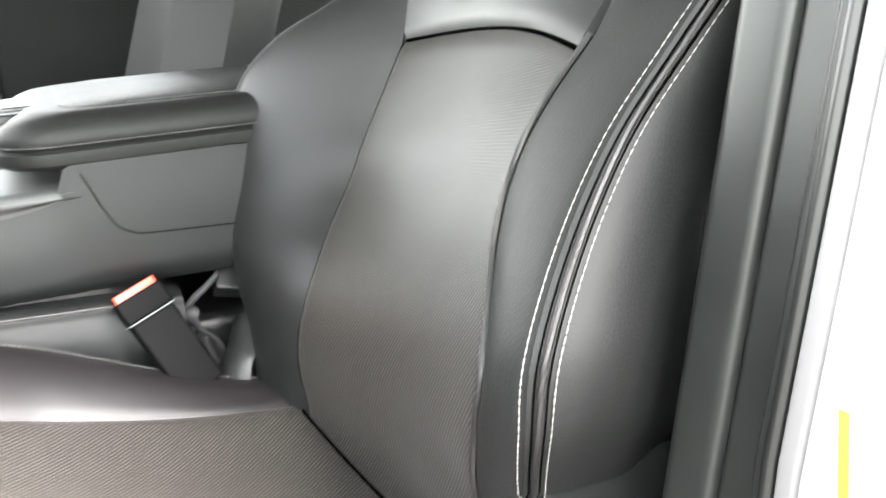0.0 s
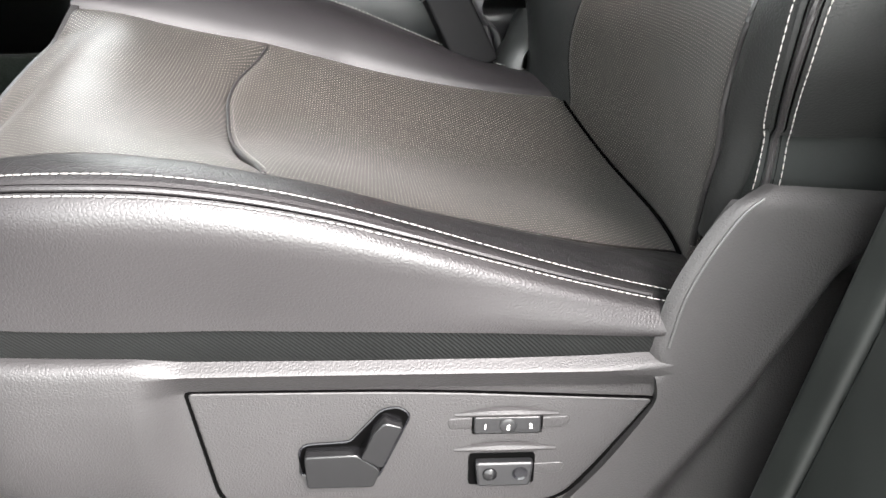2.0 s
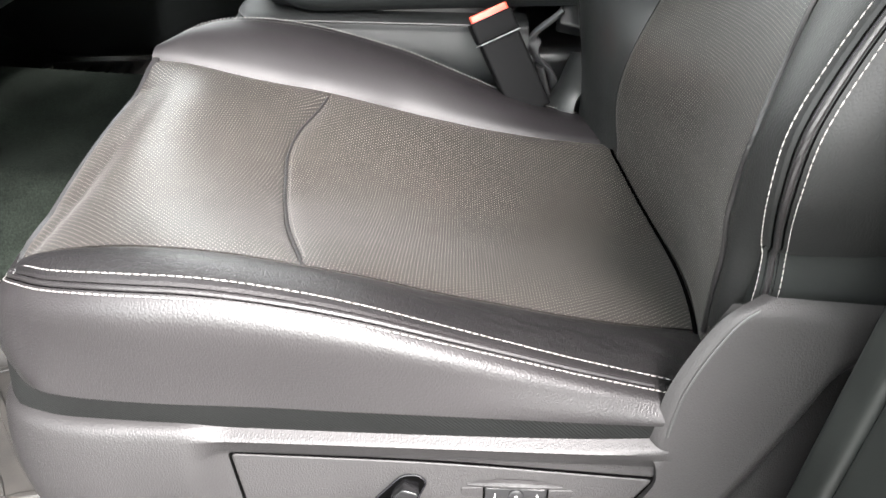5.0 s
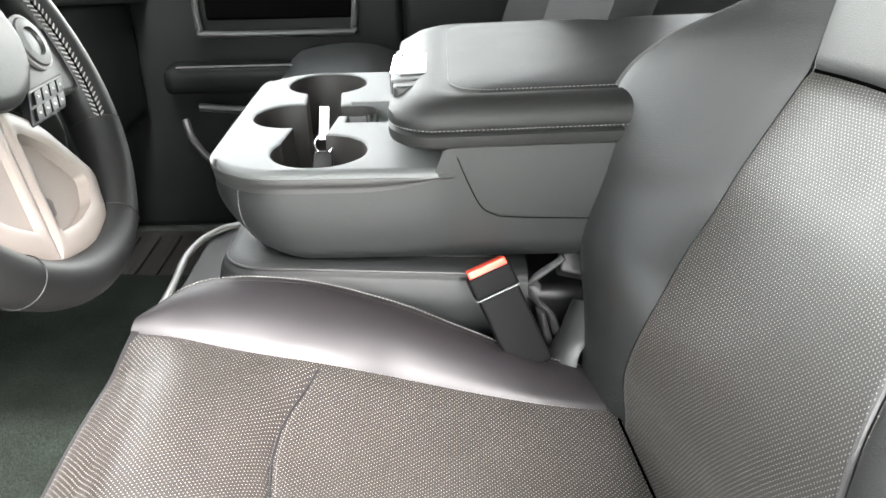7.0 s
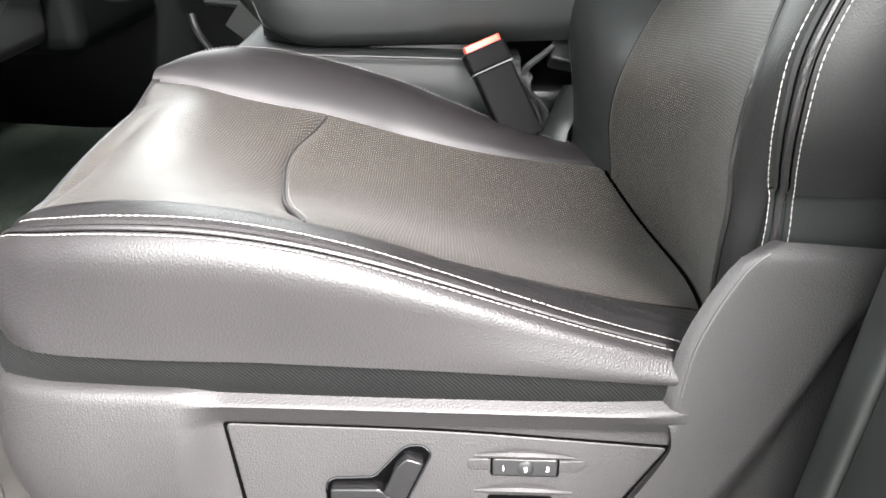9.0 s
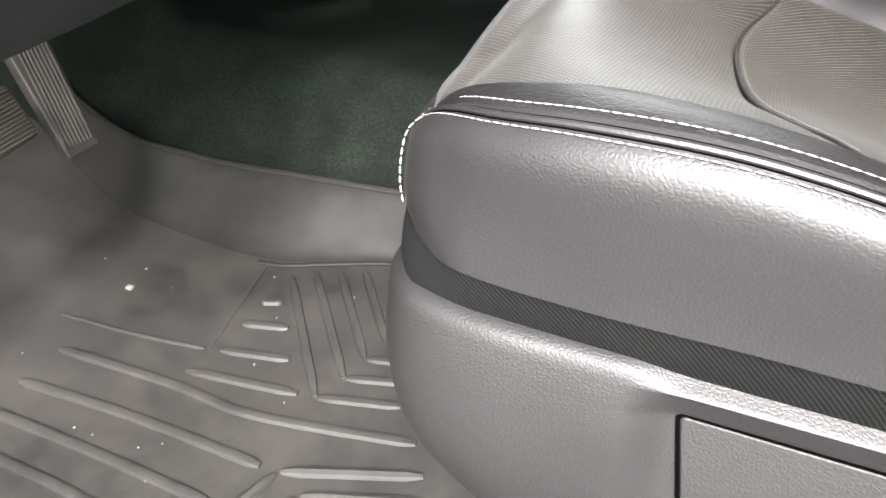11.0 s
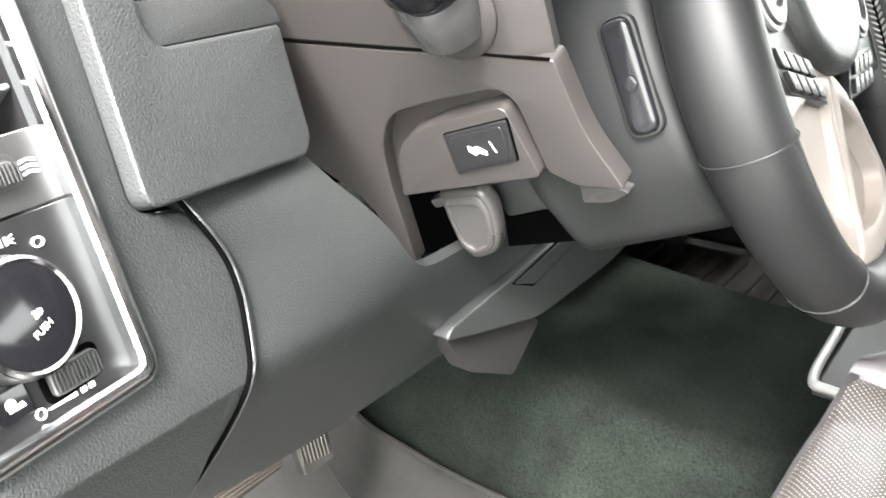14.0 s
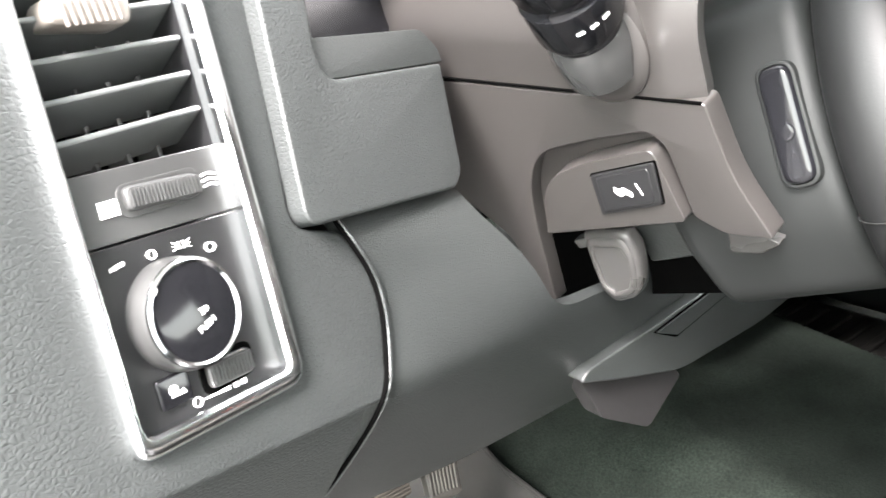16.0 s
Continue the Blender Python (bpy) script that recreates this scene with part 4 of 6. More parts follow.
def build_console():
    c = thing("center_console", "dark grey centre console with cup holders and padded armrest lid", "console")
    Y0, Y1, TZ = 1.116, 1.592, 1.160
    rim = even(round_box(-0.186, 0.60, Y0, Y1, 0.105), 160)

    def body(u, v):
        p, out = along(rim, u)
        front = min(1, max(0, (-0.06 - p.x) / 0.12))
        low = 1.034 + 0.030 * front**2
        top = 1.1375 + 0.0035 * max(0, p.x / 0.05) ** 2
        top = min(top + 0.03 * min(1, max(0, (p.x - 0.100) / 0.012)), 1.188)
        z = top + (low - top) * v
        off = -0.003 + 0.006 * math.sin(math.pi * min(1, v * 1.15)) - 0.030 * front * v**2 - 0.022 * max(0, v - 0.8) ** 2 * 25
        return Vector((p.x, p.y, z)) + out * off
    part("body", surf(body, 160, 24, 0.008, core=(0.2, 1.35, 1.1)), VINYL, c, "charcoal vinyl-covered console body")
    floor_line = [(p.x, p.y) for p in even(round_box(-0.150, 0.60, Y0 + 0.03, Y1 - 0.03, 0.09), 40)]
    part("underside", prism(floor_line, 1.036, 1.05), BLACK, c)
    rear = rounded([(0.108, Y0 + 0.006), (0.60, Y0 + 0.006), (0.60, Y1 - 0.002), (0.108, Y1 - 0.002)], [0.02, 0.004, 0.004, 0.02], 8)
    part("bin", prism(rear, 1.13, 1.190), VINYL, c, "charcoal vinyl-covered bin")
    seam = smooth_path([(0.127, Y0 - 0.004, 1.176), (0.138, Y0 - 0.0045, 1.148), (0.154, Y0 - 0.005, 1.115), (0.170, Y0 - 0.005, 1.104), (0.189, Y0 - 0.005, 1.100), (0.291, Y0 - 0.005, 1.096), (0.42, Y0 - 0.005, 1.094)], 10)
    part("side_seam", tube(seam, 0.0006, 6), SHADE_BLACK, c)
    part("corner_seam", stitches([Vector(body(0.382 - 0.002, 0.02 + 0.9 * k / 30)) + Vector((0, -0.0006, 0)) for k in range(31)], 0.004, 0.0006), DARK_THREAD, c)
    # cup-holder tray with joined round wells
    wells = [(-0.046, 1.194, 0.061), (-0.104, 1.345, 0.055), (-0.074, 1.517, 0.062)]

    def field(x, y):
        """Distance outside the joined wells and the slot."""
        d = min(math.hypot(x - a, y - b) - r for a, b, r in wells)
        neck = max(abs(x + 0.062 + 0.10 * abs(y - 1.355)) - 0.026, abs(y - 1.355) - 0.13)
        spur = math.hypot(max(0, abs(x + 0.03) - 0.02), y - 1.365) - 0.026
        return min(d, neck, spur), max(abs(x - 0.025) - 0.050, abs(y - 1.355) - 0.050)

    def tray_f(u, v):
        x = -0.186 + 0.310 * u
        r = 0.105
        inset = r - math.sqrt(max(0, r * r - (r - (x + 0.186)) ** 2)) if x < -0.186 + r else 0.0
        y0, y1 = Y0 + inset, Y1 - inset
        y = y0 + (y1 - y0) * v
        e, slot = field(x, y)
        for level in (0.0, -0.0018):
            if abs(e - level) < 0.0009:
                gx, gy = (field(x + 1e-4, y)[0] - e) / 1e-4, (field(x, y + 1e-4)[0] - e) / 1e-4
                k = (e - level) / max(0.2, gx * gx + gy * gy)
                x, y, e = x - gx * k, y - gy * k, level
                break
        rim = min((x + 0.186), (y - y0), (y1 - y)) if x > -0.17 else (x + 0.186)
        z = TZ
        if e <= -0.0017:
            z = TZ - 0.100 * min(1.0, (-e - 0.0012) / 0.0006)
        elif e <= 0.0:
            z = TZ - 0.002
        elif slot < 0:
            z = TZ - 0.022 * min(1.0, -slot / 0.004)
        elif e < 0.004:
            z = TZ - 0.0018 * (1 - e / 0.004) ** 2
        if rim < 0.012:
            z -= 0.010 * (1 - math.sqrt(max(0, 1 - (1 - max(rim, 0) / 0.012) ** 2)))
        return (x, y, z)
    for name, keep, material, label in (("cup_tray", 1, CONSOLE_TOP, "light grey plastic tray with round cup wells"), ("cup_well", -1, WELL, "dark brown-grey rubber-lined cup wells")):
        bm = surf(tray_f, 200, 300, 0, core=(-0.04, 1.35, -20))
        gone = [f for f in bm.faces if (f.calc_center_median().z - (TZ - 0.0245)) * keep < 0]
        bmesh.ops.delete(bm, geom=gone, context="FACES")
        part(name, bm, material, c, label)
    skirt_rim = even(round_box(-0.1865, 0.124, Y0 - 0.0005, Y1 + 0.0005, 0.105), 120)

    def skirt(u, v):
        p, out = along(skirt_rim, u)
        low = 1.133 + 0.0035 * max(0, p.x / 0.05) ** 2
        high = TZ - 0.009
        low = min(low, high - 0.001)
        return Vector((p.x, p.y, high + (low - high) * v)) + out * 0.0025 * math.sin(math.pi * min(1, v + 0.35))
    part("tray_side", surf(skirt, 160, 8, 0.006, core=(-0.04, 1.35, 1.14)), SMOOTH, c, "grey plastic tray side")
    # armrest lid
    prof = [(0.030, 1.186), (0.006, 1.181), (0.0, 1.186), (-0.0015, 1.193), (-0.0012, 1.199), (0.0028, 1.2025), (-0.001, 1.206), (-0.002, 1.212), (0.0, 1.220), (0.004, 1.228), (0.011, 1.235), (0.020, 1.2395), (0.028, 1.2415), (0.033, 1.2395), (0.038, 1.2420), (0.055, 1.2455), (0.09, 1.2485), (0.15, 1.2505), (0.225, 1.2510)]

    def ring(inset, z):
        o = max(inset, -0.002)
        pts = even(round_box(0.046 + (1.9 * o if o > 0.006 else o), 0.62, Y0 + 0.001 + o, Y1 - 0.004 - o, max(0.012, 0.060 - 0.30 * o)), 150)
        return [Vector((p.x, p.y, z + 0.02 * max(0, p.x - 0.1) - 0.010 * max(0, (0.10 - p.x) / 0.06) ** 2 * (z > 1.225))) for p in pts]
    rings = [ring(o, z) for o, z in prof]
    bm = bmesh.new()
    rows = [[bm.verts.new(p) for p in r] for r in rings]
    for a, b in zip(rows, rows[1:]):
        for k in range(150):
            bm.faces.new((a[k], a[k + 1], b[k + 1], b[k]))
    bm.faces.new(rows[-1])
    bmesh.ops.recalc_face_normals(bm, faces=bm.faces[:])
    armrest = part("armrest_lid", bm, LEATHER_MATT, c, "padded dark grey leather armrest lid")
    for line in (rings[6][2:110], rings[14][2:148]):
        part("lid_stitching", stitches(smooth_path([p + Vector((0, -0.0003, 0.0006)) for p in line], 3), 0.0050, 0.00055), DARK_THREAD, armrest)
    part("latch_recess", prism(rounded([(0.050, 1.200), (0.104, 1.215), (0.104, 1.405), (0.050, 1.420)], 0.014, 6), 1.205, 1.2360, bevel=0.004), LEATHER_GREY, armrest)
    part("latch_bezel", prism(rounded([(0.046, 1.225), (0.098, 1.235), (0.098, 1.388), (0.046, 1.398)], 0.010, 6), 1.205, 1.2385, bevel=0.004), CONSOLE_TOP, armrest, "pale grey latch recess")
    part("latch", prism(rounded([(0.056, 1.245), (0.092, 1.250), (0.092, 1.372), (0.056, 1.378)], 0.007, 6), 1.215, 1.2405, bevel=0.003), SMOOTH, armrest, "dark grey latch")
    part("latch_pull", prism(rounded([(0.043, 1.262), (0.060, 1.262), (0.060, 1.362), (0.043, 1.362)], 0.003, 4), 1.205, 1.2400, bevel=0.003), CHROME, armrest, "shiny latch edge")
    return c


def build_jump_seat():
    j = thing("jump_seat", "dark grey leather centre jump seat cushion under the console", "car seat")
    rim = even(round_box(-0.178, 0.215, 1.128, 1.58, 0.06), 110)

    def cushion(u, v):
        p, out = along(rim, u)
        top = 1.030 - 0.05 * max(0, p.x + 0.10) * (p.x > -0.10) + 0.006 * min(0, p.x + 0.10)
        prof = [(0.0, -0.060, 0.004), (0.25, -0.012, 0.002), (0.33, 0.0, -0.003), (0.36, -0.001, -0.006), (0.42, 0.006, -0.012), (0.6, 0.014, -0.04), (0.8, 0.010, -0.075), (1.0, -0.01, -0.10)]
        o, z = table([(a, b) for a, b, q in prof], v), table([(a, q) for a, b, q in prof], v)
        return Vector((p.x, p.y, top + z)) + out * o
    part("cushion", surf(cushion, 110, 40, 0.01, core=(0.1, 1.35, 0.98)), VINYL, j, "dark grey leather cushion")
    welt = [Vector(cushion(0.02 + 0.6 * k / 120, 0.345)) + Vector((0, 0, 0.001)) for k in range(121)]
    part("welt", tube(welt, 0.0020, 8), LEATHER, j)
    part("core", prism(rounded([(-0.15, 1.16), (0.205, 1.16), (0.205, 1.55), (-0.15, 1.55)], 0.04), 0.95, 1.028), LEATHER, j)
    part("frame", box((-0.13, 1.18, 0.60), (0.36, 1.53, 0.96), 0.02), BLACK, j, "black metal frame")
    bar = smooth_path([(-0.20, 1.135, 0.915), (-0.275, 1.135, 0.915), (-0.298, 1.16, 0.912), (-0.305, 1.30, 0.91), (-0.312, 1.40, 0.91), (-0.298, 1.47, 0.91), (-0.25, 1.52, 0.91), (-0.12, 1.53, 0.91)], 8)
    part("frame_bar", tube(bar, 0.006, 12), SILVER, j, "bent grey steel frame bar")
    part("frame_plate", box((-0.295, 1.145, 0.896), (-0.10, 1.515, 0.904), 0.003), TRIM, j, "grey metal tray")
    return j


build_console()
build_jump_seat()
CAB = LEAN


def build_buckle():
    b = thing("seatbelt_buckle", "black seat belt buckle with red release button beside the seat", "seat belt buckle")
    # axis leans rearward going down
    m = Matrix.Translation((0.150, 1.100, 1.145)) @ Euler((radians(-14), radians(-24), radians(12))).to_matrix().to_4x4()
    part("housing", prism(rounded([(-0.027, -0.014), (0.027, -0.014), (0.027, 0.014), (-0.027, 0.014)], 0.005, 5), -0.135, -0.032, m, 0.003), BUCKLE, b, "black plastic housing")
    part("head", prism(rounded([(-0.029, -0.016), (0.029, -0.016), (0.029, 0.016), (-0.029, 0.016)], 0.005, 5), -0.030, -0.002, m, 0.003), BUCKLE, b)
    part("release_button", prism(rounded([(-0.026, -0.013), (0.026, -0.013), (0.024, 0.010), (-0.024, 0.010)], 0.003, 5), -0.006, 0.007, m, 0.003), RED, b, "red release button")
    part("trim_ring", prism(rounded([(-0.0295, -0.0165), (0.0295, -0.0165), (0.0295, 0.0165), (-0.0295, 0.0165)], 0.005, 5), -0.0318, -0.0308, m, 0.0003), SILVER, b, "grey joint line")
    part("anchor", box((-0.02, -0.008, -0.26), (0.02, 0.008, -0.13), 0.004, m), BUCKLE, b, "black anchor strap")
    return b


def build_centre_buckle():
    b = thing("center_buckle", "black centre belt buckle hanging on grey webbing", "seat belt buckle")
    part("housing", prism(rounded([(-0.020, -0.017), (0.05, -0.017), (0.05, 0.017), (-0.020, 0.017)], 0.006, 5), -0.018, 0.014, Matrix.Translation((0.268, 1.165, 1.135)) @ Euler((radians(60), radians(10), 0)).to_matrix().to_4x4(), 0.004), BLACK, b, "black plastic housing")
    loop = smooth_path([(0.252, 1.15, 1.148), (0.238, 1.152, 1.135), (0.214, 1.155, 1.112), (0.218, 1.16, 1.085), (0.240, 1.165, 1.062), (0.250, 1.17, 1.03)], 8)
    part("webbing", tube(loop, lambda t: 0.013 - 0.005 * abs(t - 0.4), 10, flat=0.35), WEB, b, "grey webbing loop")
    part("webbing_tail", tube(smooth_path([(0.225, 1.158, 1.07), (0.235, 1.16, 1.035), (0.25, 1.165, 1.0), (0.255, 1.17, 0.95)], 6), 0.016, 10, flat=0.3), WEB, b, "grey webbing")
    part("strap", tube(smooth_path([(0.285, 1.13, 1.09), (0.268, 1.112, 1.06), (0.25, 1.10, 1.03), (0.24, 1.09, 0.97)], 6), 0.026, 10, flat=0.4), LEATHER_GREY, b, "grey leather seat flap")
    return b


def build_keys():
    k = thing("key_tag", "white paper tag on a key ring with dark fob", "keys")
    m = Matrix.Translation((-0.050, 1.235, 1.112)) @ Euler((radians(-32), radians(4), radians(4))).to_matrix().to_4x4()
    part("tag", box((-0.0065, -0.0012, 0.046), (0.0065, 0.0012, 0.092), 0.001, m), PAPER, k, "white paper tag")
    for i in range(3):
        part("writing", box((-0.005 + 0.004 * i, -0.0018, 0.058), (-0.0037 + 0.004 * i, -0.0013, 0.082), 0, m), INK, k)
    part("fob", prism(rounded([(-0.015, -0.042), (0.015, -0.042), (0.013, 0.030), (-0.013, 0.030)], 0.009, 5), -0.007, 0.007, m @ Euler((radians(90), 0, 0)).to_matrix().to_4x4(), 0.003), BLACK, k, "black key fob")
    ring = [m @ Vector((0.012 * math.cos(a), 0.0, 0.04 + 0.012 * math.sin(a))) for a in [2 * math.pi * i / 20 for i in range(20)]]
    part("key_ring", tube(ring, 0.0012, 6, closed=True), CHROME, k, "steel key ring")
    part("key_blade", prism(rounded([(-0.034, -0.006), (-0.012, -0.010), (-0.012, 0.004), (-0.034, 0.006)], 0.004, 4), -0.002, 0.002, m @ Euler((radians(80), 0, 0)).to_matrix().to_4x4(), 0.0006), SILVER, k, "worn brass-grey key")
    return k


build_buckle()
build_centre_buckle()
LEAN, CAB = CAB, Matrix()
build_keys()
CAB = LEAN


# ---------------------------------------------------------------- dashboard
SHROUD = surface("warm_grey_shroud_plastic", (0.0235, 0.0215, 0.0205), 0.33, grain=0.05, scale=1200, vary=0.06)
POD = surface("green_grey_pod_plastic", (0.0075, 0.0082, 0.0080), 0.55, grain=0.08, scale=900, specular=0.2)
# CHAMPAGNE darkened: the spoke slot's shade as a colour
CHAMPAGNE_SHADED = surface("shaded_champagne_plastic", (0.035, 0.031, 0.028), 0.4)
RIM = surface("smooth_rim_leather", (0.0048, 0.0050, 0.0051), 0.46, grain=0.08, scale=900, specular=0.28)
LEVER = surface("satin_grey_lever_plastic", (0.032, 0.031, 0.030), 0.28)
COLLAR = surface("glossy_grey_collar", (0.035, 0.035, 0.035), 0.12)
DASH_SOFT = hide("fine_grained_dash_plastic", (0.0160, 0.0176, 0.0172), 0.42, 430, 0.4, specular=0.55, vary=0.08)
DU, DN = Vector((-0.2425, 0.9701, 0)), Vector((0.904, 0.226, 0.362)).normalized()
DW = DN.cross(DU).normalized()
DO = Vector((-0.465, 0.4, 1.2))
DM = Matrix(((DU.x, DW.x, DN.x, DO.x), (DU.y, DW.y, DN.y, DO.y), (DU.z, DW.z, DN.z, DO.z), (0, 0, 0, 1)))
PM = DM @ Matrix.Translation((-0.045, 0, 0)) @ Matrix.Rotation(radians(5), 4, "Z")


def frame_ring(outer, inner, lo, hi, m, crown=0.0):
    """A moulding between two outlines of equal count, its face crowned."""
    bm = bmesh.new()
    n = len(outer)
    rows = []
    for t, z in ((0.0, lo), (0.0, hi - crown), (0.12, hi - 0.55 * crown), (0.32, hi - 0.2 * crown), (0.6, hi), (0.86, hi), (1.0, hi - 0.35 * crown), (1.0, lo)):
        pts = [a.lerp(b, t) for a, b in zip(outer, inner)]
        rows.append([bm.verts.new(m @ Vector((p.x, p.y, z))) for p in pts])
    for a, b in zip(rows, rows[1:] + rows[:1]):
        for k in range(n):
            bm.faces.new((a[k], a[(k + 1) % n], b[(k + 1) % n], b[k]))
    bmesh.ops.recalc_face_normals(bm, faces=bm.faces[:])
    return bm


def text_part(body, size, m, parent, material=WHITE_INK):
    curve = bpy.data.curves.new("lettering", "FONT")
    curve.body, curve.size, curve.align_x, curve.align_y, curve.extrude = body, size, "CENTER", "CENTER", 0.0001
    tmp = bpy.data.objects.new("lettering", curve)
    me = bpy.data.meshes.new_from_object(tmp)
    me.materials.append(material)
    bpy.data.objects.remove(tmp)
    ob = new("lettering", me)
    ob.parent = parent
    ob.matrix_local = CAB @ m
    return ob


KNEE = [(0.0, -0.545, 1.290), (0.08, -0.525, 1.272), (0.18, -0.492, 1.252), (0.28, -0.473, 1.222), (0.38, -0.470, 1.185), (0.5, -0.480, 1.140), (0.7, -0.530, 1.045), (0.9, -0.600, 0.962), (1.0, -0.66, 0.945)]


def knee(y, v):
    x, z = table([(a, b) for a, b, c in KNEE], v), table([(a, c) for a, b, c in KNEE], v)
    k = y - 0.47
    return Vector((x - 0.20 * k * (1 if k > 0 else 0.6), y, z + (0.16 * max(0, k)) * v + 0.045 * k * (1 - v)))


def build_dashboard():
    d = thing("dashboard", "dark grey grained dashboard with chrome-edged headlight control panel and air vent", "dashboard")
    # end panel round the controls
    end = rounded([(-0.178, 0.30), (-0.152, -0.040), (0.074, -0.042), (0.0815, -0.030), (0.0895, 0.012), (0.086, 0.036), (0.067, 0.064), (0.030, 0.070), (0.030, 0.30)], [0.0, 0.004, 0.004, 0.01, 0.02, 0.02, 0.008, 0.012, 0.0], 6)
    turn = lambda a, b: (-0.045 + a * math.cos(radians(5)) - b * math.sin(radians(5)), a * math.sin(radians(5)) + b * math.cos(radians(5)))  # noqa: E731
    hole = [turn(0.055, 0.29), turn(0.055, -0.014), turn(-0.048, -0.014), turn(-0.048, 0.29)]
    end = end + [Vector(p) for p in hole]
    part("end_panel", prism(end, -0.05, 0.0, DM, 0.004), DASH, d, "pebble-grained dark grey plastic end panel")
    # lower cover and knee panel

    def lower(u, v):
        y = 0.318 + (0.462 - 0.318) * u
        p = knee(y, 0.44 + 0.56 * v)
        return p + Vector((0.004, 0, 0))
    part("lower_cover", surf(lower, 16, 30, -0.01, core=(-0.8, 0.4, 1.1)), DASH, d, "grained dark grey lower cover")

    top_z = [(0.466, 1.285), (0.575, 1.285), (0.60, 1.25), (0.65, 1.19), (0.72, 1.185), (0.80, 1.195), (0.90, 1.215), (1.05, 1.24)]
    low_z = [(0.47, 0.955), (0.6, 0.975), (0.7, 1.0), (0.85, 1.03), (1.0, 1.08), (1.2, 1.17)]
    fore = [(c, b) for a, b, c in KNEE][::-1]
    seam = [DM @ Vector((a, b, 0.002)) for a, b in ((0.0686, 0.0643), (0.0866, 0.0352), (0.0897, 0.0118), (0.0805, -0.0323), (0.0747, -0.0416))]
    seam = [Vector((-0.545, 0.455, 1.288))] + seam + [Vector((-0.503, 0.470, 1.092)), Vector((-0.555, 0.468, 1.02)), Vector((-0.62, 0.474, 0.955))]
    at_v = [0.0, 0.10, 0.20, 0.27, 0.41, 0.45, 0.56, 0.78, 1.0]
    rough_edge = lambda v: Vector([table(list(zip(at_v, [p[k] for p in seam])), min(1, max(0, v))) for k in range(3)])  # noqa: E731
    edge = lambda v: sum((rough_edge(v + 0.012 * k) for k in range(-4, 5)), Vector()) / 9  # noqa: E731
    front = lambda z: sum(table(fore, z + 0.010 * k) for k in range(-4, 5)) / 9  # noqa: E731

    seam_y = [(p.z, p.y) for p in [edge(k / 60) for k in range(60, -1, -1)]]
    seam_x = [(p.z, p.x) for p in [edge(k / 60) for k in range(60, -1, -1)]]

    def knee_panel(u, v):
        across = 0.47 + 0.58 * u
        z = table(top_z, across) + (table(low_z, across) - table(top_z, across)) * v
        ye = table(seam_y, z)
        y = ye + (1.05 - ye) * u
        x = front(z) - 0.14 * (y - 0.47)
        k = 1 - min(1, u / 0.35)
        return (x + (table(seam_x, z) - front(z) + 0.14 * (ye - 0.47)) * k * k * (3 - 2 * k), y, z)
    part("knee_panel", surf(knee_panel, 60, 50, -0.012, core=(-0.9, 0.7, 1.1)), DASH_SOFT, d, "smooth dark grey knee panel")
    line = [edge(k / 60) + Vector((0.002, -0.001, 0)) for k in range(4, 50)]
    part("panel_edge", tube(line, 0.0020, 8), DASH_SOFT, d, "worn panel edge")
    part("panel_gap", tube([p + Vector((0.0006, -0.0028, 0)) for p in line], 0.0016, 8), SHADE_BLACK, d)

    # instrument hood block beside the column
    hood = rounded([(0.030, 0.069), (0.179, 0.0775), (0.189, 0.0885), (0.1885, 0.1645), (0.0735, 0.1515), (0.0645, 0.160), (0.0645, 0.23), (0.026, 0.23)], [0.012, 0.006, 0.006, 0.004, 0.006, 0.006, 0.01, 0.01], 6)
    part("hood_block", prism(hood, -0.06, 0.012, DM, 0.0075), DASH, d, "pebble-grained instrument hood")
    inset = rounded([(0.0650, 0.1512), (0.196, 0.1665), (0.193, 0.176), (0.176, 0.1885), (0.0655, 0.1765), (0.0648, 0.166)], [0.001, 0.002, 0.004, 0.006, 0.001, 0.001], 5)
    part("hood_inset", prism(inset, -0.08, 0.0085, DM, 0.002), DASH_SOFT, d, "smooth grey ledge")
    part("cluster_lens", prism([(0.062, 0.168), (0.200, 0.184), (0.215, 0.235), (0.060, 0.225)], -0.070, -0.040, DM, 0.002), GLOSS, d, "dark glossy instrument lens")
    part("upper_dash", box((-1.0, 0.33, 1.42), (-0.60, 2.25, 1.50), 0.03), DASH, d)
    # added black filler, stands for the darkness inside the dash
    part("dash_shade_block", box((-1.0, 0.345, 1.20), (-0.66, 2.24, 1.44), 0.03), SHADE_BLACK, d)
    # gauge
    gm = Matrix.Translation((-0.635, 0.545, 1.405)) @ Vector((0.9, -0.1, 0.35)).to_track_quat("Z", "Y").to_matrix().to_4x4()
    part("gauge_ring", spin([(0.052, -0.01), (0.054, 0.006), (0.048, 0.008), (0.046, -0.008)], gm, 48), CHROME, d, "bright gauge ring")
    part("gauge_face", spin([(0.047, -0.012), (0.047, -0.006), (0, -0.006)], gm, 48), BLACK, d)
    for k in range(13):
        a = radians(-40 - 20 * k)
        part("gauge_mark", box((0.032, -0.0012, -0.0058), (0.042, 0.0012, -0.005), 0, gm @ Matrix.Rotation(a, 4, "Z")), WHITE_INK, d)

    # headlight panel
    P = lambda pts: [Vector((x, y)) for x, y in pts]  # noqa: E731
    outer = rounded([(-0.051, 0.30), (-0.051, -0.017), (0.0585, -0.017), (0.0585, 0.30)], [0.01, 0.012, 0.014, 0.01], 8)
